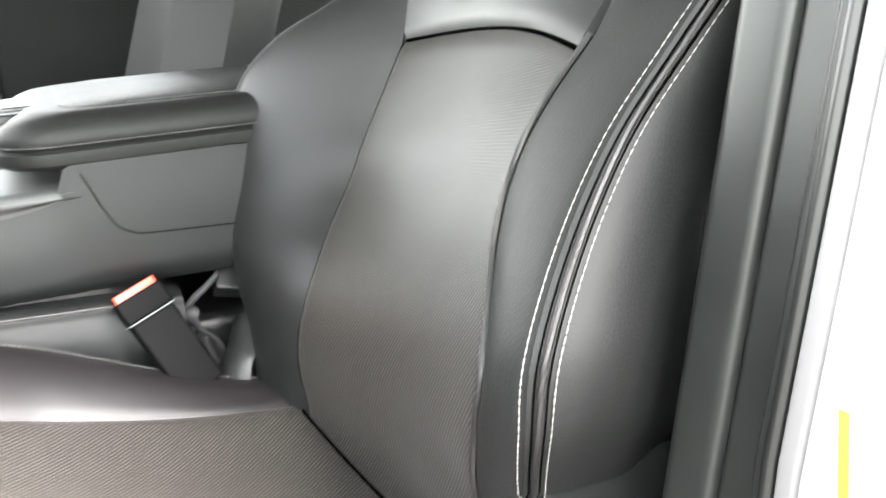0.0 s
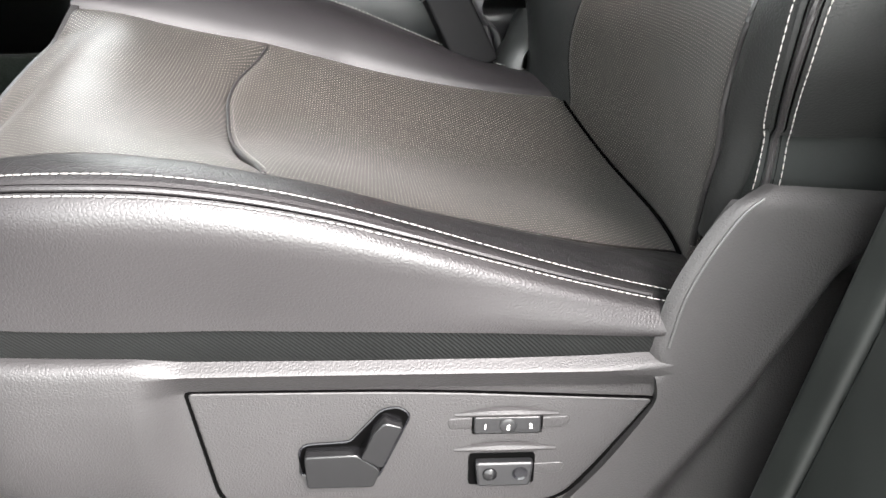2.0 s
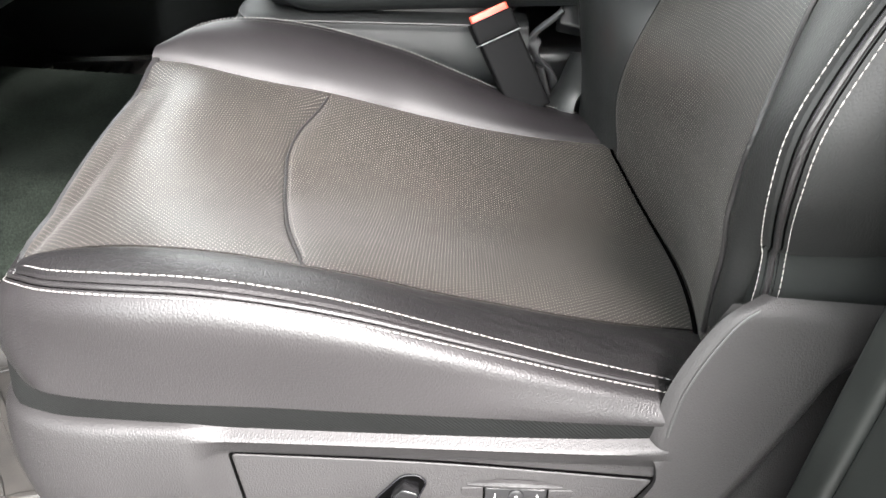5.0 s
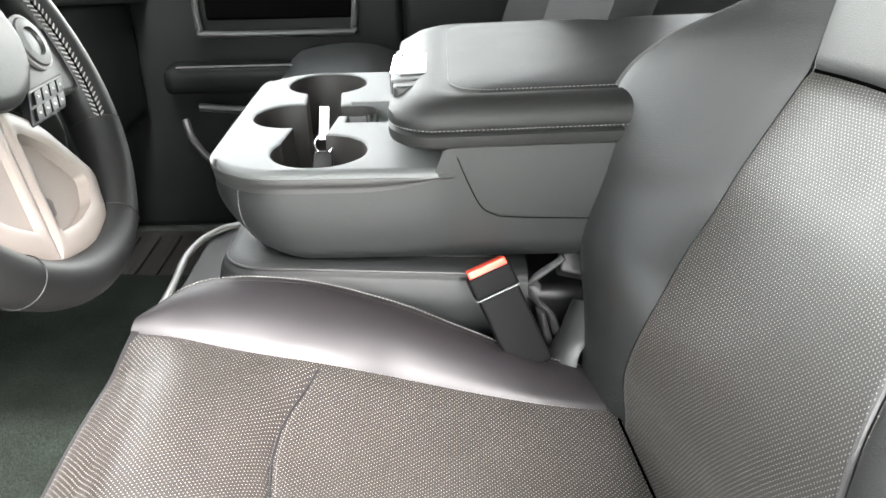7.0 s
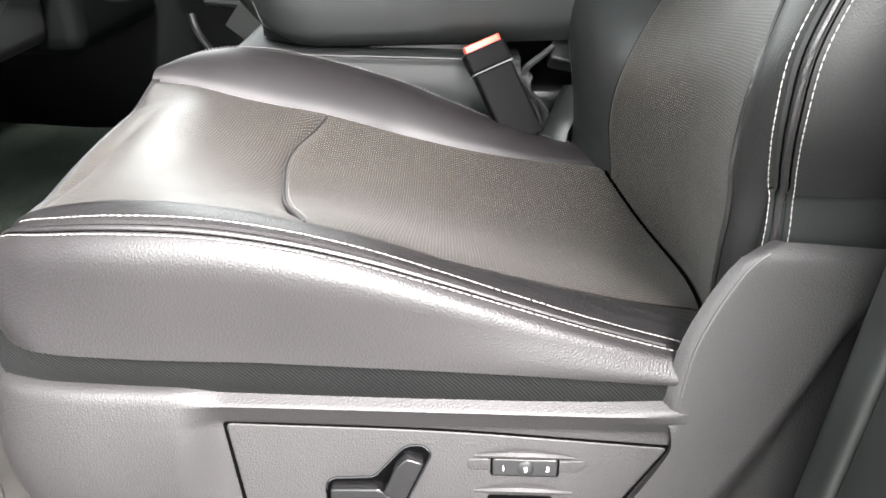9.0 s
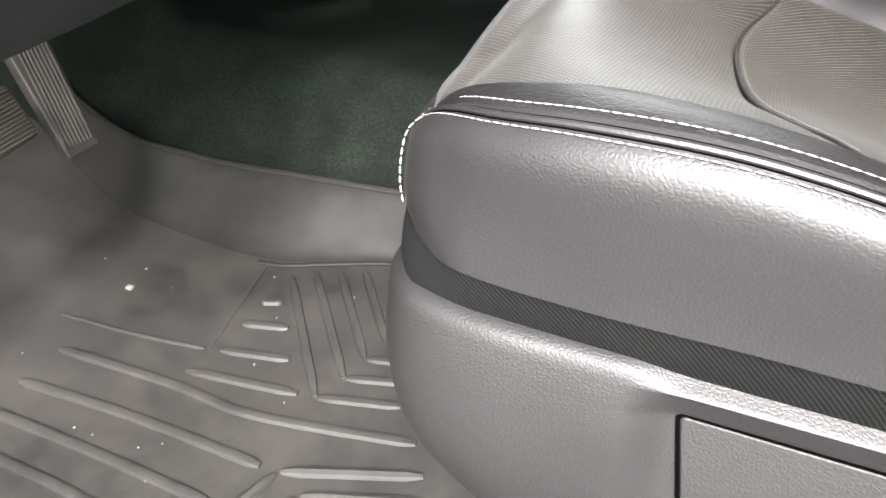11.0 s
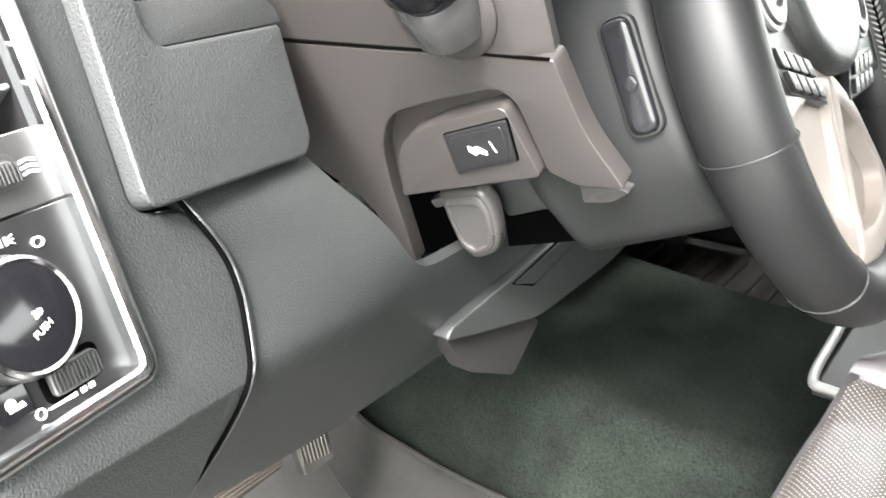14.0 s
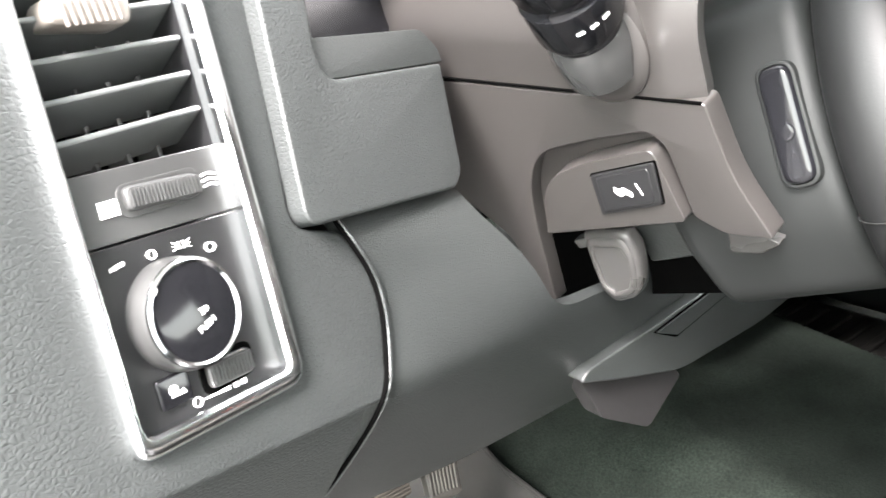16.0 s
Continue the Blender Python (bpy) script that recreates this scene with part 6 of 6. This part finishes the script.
        part("lower_spoke", frame_ring(ring(outer, [0.001, 0.012, 0.012, 0.012, 0.012, 0.001]), ring(inner, 0.010), -0.014, 0.012, m, 0.004), CHAMPAGNE, w, "champagne-coloured spoke frame")
        part("spoke_dish", prism(ring([(0.038, 0.008), (0.048, 0.058), (0.082, 0.106), (0.116, 0.090), (0.134, 0.054), (0.143, 0.008)], 0.008), -0.014, -0.002 if s == 0 else 0.004, m), CHAMPAGNE, w, "champagne dished spoke panel")
        if s == 0:
            part("spoke_slot", prism(ring([(0.094, 0.016), (0.104, 0.043), (0.118, 0.041), (0.126, 0.018)], 0.003), -0.004, -0.0012, m), CHAMPAGNE_SHADED, w, "spoke slot drawn by a shade-coloured plate")
        # rear pod with the audio rocker behind each side spoke
        pod = [(0.055 * sx, -0.10), (0.130 * sx, -0.112), (0.176 * sx, -0.060), (0.189 * sx, 0.0), (0.187 * sx, 0.07), (0.14 * sx, 0.10), (0.055 * sx, 0.10)]
        part("rear_pod", prism(rounded(pod, 0.02, 6), -0.150, -0.030, m, 0.014), POD, w, "grey plastic rear pod")
        rk = m @ Matrix.Translation((0.1735 * sx, -0.004, -0.050)) @ Matrix.Rotation(radians(90 * sx), 4, "Y") @ Matrix.Rotation(radians(6), 4, "X")
        rocker = lambda a, b, r=0.010: [Vector(p) for p in rounded([(-a, -b), (a, -b), (a, b), (-a, b)], r, 6)]  # noqa: E731
        part("rocker_frame", frame_ring(rocker(0.0120, 0.0372, 0.0108), rocker(0.0098, 0.0350, 0.0086), 0.006, 0.0165, rk, 0.001), POD, w, "dark rocker surround")
        part("rear_rocker", prism(rocker(0.0096, 0.0347, 0.0084), 0.008, 0.0195, rk, 0.004), GLOSS, w, "gloss black rear audio rocker")
        part("rocker_nub", spin([(0.0055, 0), (0.005, 0.0016), (0.0025, 0.0022), (0, 0.0014)], rk @ Matrix.Translation((0, -0.004, 0.0193)), 20), GLOSS, w)
    part("column_boot", spin([(0.085, -0.15), (0.088, -0.05), (0.08, -0.02), (0, -0.02)], m, 40), POD, w, "grey hub cover")
    return w


build_dashboard()
LEAN, CAB = CAB, Matrix()
build_column()
CAB = LEAN
build_wheel()


# ---------------------------------------------------------------- door pillar
PILLAR = surface("scuffed_pillar_plastic", (0.0130, 0.0145, 0.0135), 0.40, grain=0.06, scale=900, vary=0.2, blotch=22)
RUBBER_SEAL = surface("door_seal_rubber", (0.012, 0.012, 0.012), 0.32, grain=0.05, scale=700, specular=0.5)
# the white jamb paint greyed, so the edge's shade is in its colour
JAMB_SHADED = surface("shaded_jamb_paint", (0.26, 0.25, 0.255), 0.4, vary=0.05)


def build_pillar():
    p = thing("door_pillar", "grey plastic-trimmed door pillar with rubber seal and white painted jamb", "pillar", kind="structure")
    lean = Matrix(((1, 0, 0.135, -0.162), (0, 1, 0, 0), (0, 0, 1, 0), (0, 0, 0, 1)))

    def column(points, name, material, label, r=0.008, bend=1.6):
        """One moulding of the pillar; the outer ones swing out towards the sill."""
        bm = bmesh.new()
        rings = []
        for z in (0.55, 0.70, 0.78, 0.84, 0.89, 0.93, 0.97, 1.00, 1.03, 1.06, 1.09, 1.13, 1.40, 1.71):
            out = min(0.16, bend * max(0.0, 1.13 - z) ** 2)
            rings.append([bm.verts.new(lean @ Vector((x, y - out, z))) for x, y in rounded(points, r, 5)])
        count = len(rings[0])
        for low, high in zip(rings, rings[1:]):
            for k in range(count):
                bm.faces.new((low[k], low[(k + 1) % count], high[(k + 1) % count], high[k]))
        bm.faces.new(rings[0]), bm.faces.new(rings[-1])
        bmesh.ops.recalc_face_normals(bm, faces=bm.faces[:])
        part(name, bm, material, p, label)
    column([(0.388, 0.463), (0.389, 0.4305), (0.56, 0.4305), (0.56, 0.475), (0.44, 0.475)], "inner_trim", PILLAR, "smooth grey plastic trim", 0.008, 0.0)
    column([(0.3945, 0.4302), (0.3965, 0.220), (0.56, 0.220), (0.56, 0.4302)], "outer_trim", PILLAR, "scuffed dark grey trim", 0.004, 0.0)
    column([(0.3905, 0.408), (0.3865, 0.4045), (0.3885, 0.4005), (0.56, 0.4005), (0.56, 0.408)], "seal", RUBBER_SEAL, "black rubber door seal", 0.0015)
    column([(0.3845, 0.400), (0.3835, 0.3965), (0.3865, 0.3935), (0.56, 0.3935), (0.56, 0.400)], "seal_bead", RUBBER_SEAL, "shiny rubber bead of the seal", 0.0012)
    column([(0.3855, 0.393), (0.3815, 0.3785), (0.56, 0.3785), (0.56, 0.393)], "seal_lip", JAMB_SHADED, "white jamb edge with shade in its colour", 0.004)
    column([(0.378, 0.378), (0.378, 0.12), (0.56, 0.12), (0.56, 0.378)], "jamb", PAINT, "white painted door jamb", 0.010)
    face = lean @ Matrix(((0, 0, -1, 0.378), (-1, 0, 0, 0), (0, 1, 0, 0), (0, 0, 0, 1)))
    part("yellow_label", prism(rounded([(-0.3630, 1.172), (-0.3580, 1.172), (-0.343, 1.10), (-0.348, 1.10)], 0.001, 3), -0.001, 0.0005, face), YELLOW, p, "yellow warning label")
    part("white_label", prism(rounded([(-0.352, 1.165), (-0.30, 1.165), (-0.285, 1.09), (-0.337, 1.09)], 0.002, 3), -0.001, 0.0004, face), PAPER, p, "white printed label")
    for k in range(6):
        part("print_bar", box((-0.3440 + 0.009 * k, 1.10, 0.0003), (-0.3415 + 0.009 * k, 1.158 - 0.012 * (k % 3), 0.0007), 0, face), INK, p)
    return p


CAB = Matrix()  # from here on all is drawn level
build_pillar()

part("riser", box((-0.10, 0.62, 0.64), (0.36, 0.98, 0.84), 0.01), BLACK, seat_base)
part("skirt", box((-0.14, 0.545, 0.70), (0.42, 1.00, 0.79), 0.02), BLACK, seat_base)
for y in (0.66, 0.94):
    part("seat_rail", box((-0.17, y - 0.025, 0.612), (0.44, y + 0.025, 0.65), 0.004), SILVER, seat_base, "steel seat rail")

# ---------------------------------------------------------------- floor, mats and pedals
FLOOR = 0.620


def toe(x):
    """Rise of the floor towards the firewall."""
    return 0.55 * max(0.0, -0.86 - x) ** 1.25


WALL_Y = [(-1.10, 1.020), (-1.027, 0.990), (-0.889, 0.942), (-0.783, 0.916), (-0.707, 0.903), (-0.637, 0.893), (-0.571, 0.895), (-0.509, 0.918), (-0.44, 0.943), (-0.36, 0.955), (-0.15, 0.97)]
LIP_Y = [(-1.10, 1.06), (-0.95, 1.012), (-0.80, 1.002), (-0.60, 0.996), (-0.40, 1.002), (-0.15, 1.012)]


def build_floor_mat():
    mat = thing("floor_mat", "dusty black moulded rubber floor mat with raised ribs and lip", "floor mat")

    def sheet(u, v):
        x = -0.15 - 0.98 * u
        wall = table(WALL_Y, x)
        if v < 0.72:
            y = 0.335 + (wall - 0.335) * v / 0.72
            z = 0.035 * max(0, (0.375 - y) / 0.04)
        else:
            t = (v - 0.72) / 0.28
            y = wall + (table(LIP_Y, x) - wall) * t
            high = 0.067 + 0.05 * max(0, -0.72 - x)
            z = high * (0.25 * t + 0.75 * t * t * (3 - 2 * t))
        wave = 0.0022 * noise.noise(Vector((x * 6, y * 6, 0))) + 0.0008 * noise.noise(Vector((x * 25, y * 25, 3)))
        return (x, y, FLOOR + z + toe(x) + wave)
    part("tray", surf(lambda u, v: sheet(u, 0.72 * v), 120, 84, -0.005), RUBBER, mat, "dusty black rubber tray")
    part("tray_wall", surf(lambda u, v: sheet(u, 0.72 + 0.28 * v), 120, 30, -0.005), RUBBER_DARK, mat, "darker black rubber side wall")
    lip = [Vector(sheet(k / 90, 1.0)) for k in range(91)]
    part("lip", tube(lip, 0.0045, 8), RUBBER_DARK, mat, "rolled rubber lip")
    fold = [Vector((table(((0, -0.60), (1, -0.40)), k / 20), table(WALL_Y, -0.60 + 0.2 * k / 20) - 0.012, FLOOR + 0.001)) for k in range(21)]
    part("fold", tube(fold, 0.0035, 8, flat=0.7), RUBBER_DARK, mat)

    def rib(points, w=0.0062, h=0.0050):
        pts = smooth_path([(x, y, 0) for x, y in points], 8) if len(points) > 2 else [Vector((*points[0], 0)).lerp(Vector((*points[1], 0)), k / 8) for k in range(9)]
        pts = [Vector((p.x, p.y, FLOOR + 0.0005 + toe(p.x))) for p in pts]
        part("rib", tube(pts, lambda t: w * (0.55 if t in (0, 1) else 1.0), 8, flat=h / w), RUBBER, mat)
    long_ribs = [[(-0.722, 0.657), (-0.562, 0.652), (-0.456, 0.642), (-0.284, 0.662)],
                 [(-0.724, 0.601), (-0.563, 0.598), (-0.413, 0.587)], [(-0.718, 0.555), (-0.57, 0.546), (-0.434, 0.534)],
                 [(-0.715, 0.510), (-0.582, 0.502), (-0.460, 0.484)], [(-0.714, 0.462), (-0.60, 0.452), (-0.49, 0.436)],
                 [(-0.706, 0.413), (-0.60, 0.404), (-0.50, 0.392)]]
    for pts in long_ribs:
        rib(pts)
    for pts in ([(-0.562, 0.675), (-0.428, 0.684)], [(-0.545, 0.716), (-0.464, 0.728)], [(-0.548, 0.765), (-0.493, 0.775)], [(-0.549, 0.808), (-0.525, 0.815)]):
        rib(pts)
    # heel pad edge
    rib([(-0.767, 0.707), (-0.66, 0.706), (-0.565, 0.712)], 0.003, 0.0030)
    rib([(-0.560, 0.714), (-0.587, 0.890)], 0.003, 0.0022)
    # nested corner ribs beside the tunnel wall
    for pts in ([(-0.541, 0.865), (-0.409, 0.687)], [(-0.405, 0.686), (-0.318, 0.703)], [(-0.518, 0.885), (-0.394, 0.722)], [(-0.390, 0.722), (-0.300, 0.742)],
                [(-0.486, 0.893), (-0.386, 0.757)], [(-0.382, 0.757), (-0.300, 0.772)], [(-0.457, 0.905), (-0.376, 0.791)], [(-0.372, 0.791), (-0.300, 0.800)]):
        rib(pts, 0.0058, 0.0048)
    # six-sided border round the middle
    for pts in ([(-0.423, 0.500), (-0.394, 0.582)], [(-0.390, 0.588), (-0.262, 0.628)], [(-0.385, 0.505), (-0.362, 0.565)], [(-0.358, 0.569), (-0.25, 0.600)], [(-0.43, 0.495), (-0.44, 0.40)]):
        rib(pts, 0.0065, 0.0055)
    specks = bmesh.new()
    rng = random.Random(5)
    for k in range(34):
        x, y = rng.uniform(-0.80, -0.42), rng.uniform(0.42, 0.88)
        s = rng.choice((0.0004, 0.0005, 0.0006, 0.0009))
        box((x - s, y - s * rng.uniform(0.6, 1.8), FLOOR - 0.001), (x + s, y + s, FLOOR + 0.0015 + s), 0, bm=specks)
    for k in range(110):  # sandy dirt under the parking brake pedal
        x, y = rng.gauss(-0.90, 0.035), rng.gauss(0.535, 0.045)
        s, z = rng.choice((0.0005, 0.0006, 0.0008, 0.0012)), FLOOR + toe(x)
        box((x - s, y - s * rng.uniform(0.6, 1.6), z - 0.002), (x + s, y + s, z + 0.002 + s), 0, bm=specks)
    box((-0.727, 0.773, FLOOR), (-0.718, 0.781, FLOOR + 0.005), 0.002, bm=specks)
    tagged(part("grit", specks, GRIT, mat, "pale grit and crumbs"), kind="stuff")
    return mat


def build_pedals():
    worn = surface("dusty_pedal_rubber", (0.0105, 0.0086, 0.0060), 0.6, grain=0.4, scale=300, vary=0.4, blotch=30)

    def plane(o, u, w):
        u = Vector(u).normalized()
        n = u.cross(Vector(w)).normalized()
        v = n.cross(u)
        return Matrix(((u.x, v.x, n.x, o[0]), (u.y, v.y, n.y, o[1]), (u.z, v.z, n.z, o[2]), (0, 0, 0, 1)))
    b = thing("brake_pedal", "worn dusty rubber brake pedal with ribs", "pedal")
    m = plane((-0.765, 0.688, 0.868), (0, 1, 0.02), (-0.45, 0, 0.9))
    part("pad", prism(rounded([(-0.056, -0.034), (0.056, -0.030), (0.058, 0.030), (-0.066, 0.040)], 0.007, 5), -0.010, 0.008, m, 0.004), worn, b, "dusty brown-grey pedal pad")
    for k in range(14):
        part("tread", box((-0.052, -0.028 + 0.0042 * k, 0.006), (0.054, -0.0258 + 0.0042 * k, 0.0094), 0.0008, m), worn, b)
    part("arm", tube([Vector((-0.772, 0.69, 0.885)), Vector((-0.82, 0.70, 1.0)), Vector((-0.84, 0.71, 1.15))], 0.012, 10, flat=0.5), BLACK, b, "black steel arm")
    a = thing("accelerator_pedal", "ribbed black accelerator pedal hanging over the mat", "pedal")
    m2 = plane((-0.80, 0.822, 0.845), (0, 1, -0.12), (-0.35, 0, 0.93))
    part("pad", prism(rounded([(-0.022, -0.068), (0.028, -0.064), (0.026, 0.070), (-0.034, 0.070)], 0.006, 5), -0.008, 0.006, m2, 0.003), DUSTY_BLACK, a, "ribbed dusty black pad")
    for k in range(8):
        part("tread", box((-0.022 + 0.0058 * k, -0.055, 0.005), (-0.0195 + 0.0058 * k, 0.065, 0.0082), 0.0008, m2), DUSTY_BLACK, a)
    part("arm", tube([Vector((-0.83, 0.82, 0.90)), Vector((-0.90, 0.82, 1.0)), Vector((-0.95, 0.82, 1.1))], 0.012, 10), BLACK, a, "black arm")
    p = thing("parking_brake_pedal", "grey ribbed parking brake pedal beside the door sill", "pedal")
    m3 = plane((-0.77, 0.474, 0.822), (0, 1, -0.05), (-0.5, -0.15, 0.9))
    part("pad", prism(rounded([(-0.040, -0.030), (0.036, -0.030), (0.026, 0.040), (-0.036, 0.034)], 0.008, 5), -0.008, 0.008, m3, 0.004), worn, p, "grey ribbed pad")
    for k in range(7):
        part("tread", box((-0.032 + 0.010 * k, -0.024, 0.006), (-0.028 + 0.010 * k, 0.030, 0.010), 0.001, m3), worn, p)
    part("arm", tube([Vector((-0.78, 0.474, 0.84)), Vector((-0.84, 0.474, 0.95)), Vector((-0.86, 0.474, 1.05))], 0.010, 10, flat=0.6), BLACK, p, "black steel arm")


DUSTY_BLACK = surface("dusty_black_rubber", (0.025, 0.023, 0.020), 0.6, grain=0.3, scale=400, vary=0.4, blotch=30)
build_floor_mat()
build_pedals()


def build_passenger_mat():
    mat = thing("passenger_mat", "brown-black rubber passenger floor mat with parallel ribs", "floor mat")
    part("tray", box((-1.02, 1.72, 0.622), (-0.25, 2.10, 0.630), 0.003), RUBBER_BROWN, mat, "brown-black rubber tray")
    for k in range(13):
        x = -0.99 + 0.052 * k
        part("rib", box((x, 1.75, 0.629), (x + 0.020, 2.06, 0.640), 0.005), RUBBER_BROWN, mat)
    lip = smooth_path([(-1.0, 1.715, 0.65), (-0.7, 1.71, 0.655), (-0.4, 1.715, 0.65), (-0.25, 1.73, 0.64)], 8)
    part("lip", tube(lip, 0.012, 8), RUBBER_BROWN, mat)
    return mat


RUBBER_BROWN = surface("brown_black_rubber", (0.0042, 0.0039, 0.0034), 0.5, grain=0.2, scale=900, vary=0.3)
build_passenger_mat()


# ---------------------------------------------------------------- cab shell
def carpet(u, v):
    x, y = -1.20 + 2.7 * u, 0.32 + 1.90 * v
    z = 0.608
    k = abs(y - 1.35)
    rise = max(0.0, min(1, (0.365 - k) / 0.17))
    rise = rise * rise * (3 - 2 * rise)
    z += (0.185 + 0.10 * max(0, -0.45 - x)) * rise * max(0.0, min(1, (0.25 - x) / 0.4))
    z += toe(x)
    return (x, y, z + 0.004 * noise.noise(Vector((x * 5, y * 5, 7))))


tagged(link("floor", surf(carpet, 120, 130, 0.02), CARPET), "dark green-grey cut-pile cab carpet over the transmission hump", "floor", kind="structure")
tagged(link("ground", box((-60, -60, -0.2), (60, 60, 0.0), 0), CONCRETE), "grey concrete ground beside the truck", "ground", kind="structure")
tagged(link("door_sill", box((-0.95, 0.27, 0.45), (0.50, 0.345, 0.622), 0.012), SMOOTH), "dark grey plastic door sill plate", "sill", kind="structure")
tagged(link("cab_roof", box((-0.35, 0.36, 1.70), (1.9, 2.30, 1.78), 0.03), HEADLINER), "pale grey cab roof lining", "roof", kind="structure")
tagged(link("wall_rear", box((1.45, 0.30, 0.55), (1.55, 2.30, 1.36), 0.03), DOOR), "dark cab rear wall", "wall", kind="structure")
tagged(link("wall_side", box((0.60, 0.30, 0.45), (1.50, 0.40, 1.30), 0.02), DOOR), "dark rear side wall of the cab", "wall", kind="structure")
tagged(link("firewall", box((-1.30, 0.30, 0.45), (-1.18, 2.30, 1.40), 0.02), CARPET), "dark carpeted firewall", "wall", kind="structure")
tagged(link("wall_front", prism([(-0.86, 0.29), (-1.00, 0.29), (-1.22, -0.80), (-1.08, -0.80)], 0.45, 1.36), DOOR), "dark inner face of the opened door panel", "wall", kind="structure")
tagged(link("kick_panel", box((-1.20, 0.30, 0.60), (-0.72, 0.375, 1.25), 0.02), DASH_SOFT), "dark grey kick panel beside the pedals", "trim", kind="structure")


def build_passenger_door():
    d = thing("passenger_door", "dark grey passenger door trim with armrest and map pocket", "car door")
    part("panel", box((-1.18, 2.15, 0.62), (0.02, 2.25, 1.29), 0.02), DOOR, d, "dark grey door panel")
    part("rear_panel", box((0.022, 2.15, 0.62), (1.50, 2.25, 1.40), 0.02), DOOR, d, "dark grey door panel")
    # black slab on the panel paints the shade of the handle cup
    part("handle_cup_shade", box((-0.30, 2.135, 1.205), (-0.06, 2.152, 1.262), 0.012), SHADE_BLACK, d, "black slab with the handle cup's shade")
    part("inner_handle", prism(rounded([(-0.262, 1.222), (-0.128, 1.224), (-0.128, 1.246), (-0.256, 1.248)], 0.006, 4), 0.0, 0.014, Matrix(((1, 0, 0, 0), (0, 0, -1, 2.136), (0, 1, 0, 0), (0, 0, 0, 1))), 0.004), CHROME, d, "bright inner door handle")
    # likewise a slab, black for the recess's shade
    part("upper_recess_shade", box((-0.435, 2.135, 1.150), (-0.095, 2.155, 1.215), 0.01), SHADE_BLACK, d)
    edge = smooth_path([(-0.452, 2.13, 1.24), (-0.449, 2.12, 1.135), (-0.418, 2.118, 1.122), (-0.12, 2.118, 1.122), (-0.092, 2.12, 1.135), (-0.085, 2.13, 1.24)], 8)
    part("recess_edge", tube(edge, 0.008, 8), DOOR_EDGE, d, "grey recess edge")
    part("armrest", box((-0.54, 2.07, 0.99), (0.40, 2.16, 1.055), 0.025), DOOR, d, "dark grey armrest")
    part("armrest_line", tube([Vector((-0.50, 2.066, 1.058)), Vector((0.3, 2.066, 1.062))], 0.004, 8), DOOR_EDGE, d)
    part("pocket_edge", tube(smooth_path([(-0.47, 2.10, 0.955), (-0.33, 2.09, 0.948), (-0.08, 2.09, 0.945)], 6), 0.010, 8), DOOR_EDGE, d, "grey map pocket edge")
    part("grab_bar", tube(smooth_path([(-0.51, 2.10, 0.925), (-0.49, 2.08, 0.875), (-0.45, 2.08, 0.825), (-0.39, 2.09, 0.815)], 6), 0.009, 8), DOOR_EDGE, d, "grey pull handle")
    return d


build_passenger_door()


def build_center_stack():
    k = thing("center_stack", "dark lower dash side beside the passenger footwell", "dashboard")
    part("face", box((-1.10, 1.20, 0.95), (-0.66, 1.66, 1.38), 0.03), DASH, k, "dark grey centre stack")
    part("glovebox", box((-1.10, 1.66, 0.92), (-0.60, 2.14, 1.38), 0.04), DOOR, k, "dark glovebox face")
    return k


build_center_stack()


def build_passenger_seat():
    s = thing("car_seat", "dark grey leather front passenger seat", "car seat")

    def cushion(u, v):
        x = -0.30 + 0.64 * u
        y = 1.60 + 0.50 * v
        z = 1.005 + 0.065 * math.sin(math.pi * min(1, 0.10 + u * 1.3)) - 0.09 * max(0, u - 0.4) - 0.07 * max(0, 0.12 - u) / 0.12 + 0.03 * abs(2 * v - 1) ** 2
        return (x, y, z)
    part("cushion", surf(cushion, 30, 30, 0.12, core=(0.05, 1.85, 0.9)), LEATHER_GREY, s, "dark grey leather cushion")
    part("cushion_side", prism(rounded([(-0.28, 1.61), (0.34, 1.61), (0.34, 2.09), (-0.28, 2.09)], 0.05), 0.86, 0.985), LEATHER_GREY, s)

    def back(u, v):
        z = 1.00 + 0.70 * u
        y = 1.58 + 0.52 * v
        e = abs(2 * v - 1)
        return (0.30 + 0.33 * (z - 1.0) - 0.10 * e**3 + 0.03 * max(0, u - 0.8), y + 0.06 * (0.5 - v) * u, z)
    part("backrest", surf(back, 30, 30, -0.12, core=(0.7, 1.85, 1.2)), LEATHER_MATT, s, "dark grey leather backrest")
    st = [Vector(back(k / 40, 0.14)) + Vector((-0.001, 0, 0)) for k in range(41)]
    part("back_stitching", stitches(st, 0.008, 0.001), THREAD, s)
    part("base", box((-0.15, 1.66, 0.60), (0.38, 2.05, 0.90), 0.02), BLACK, s)
    return s


build_passenger_seat()
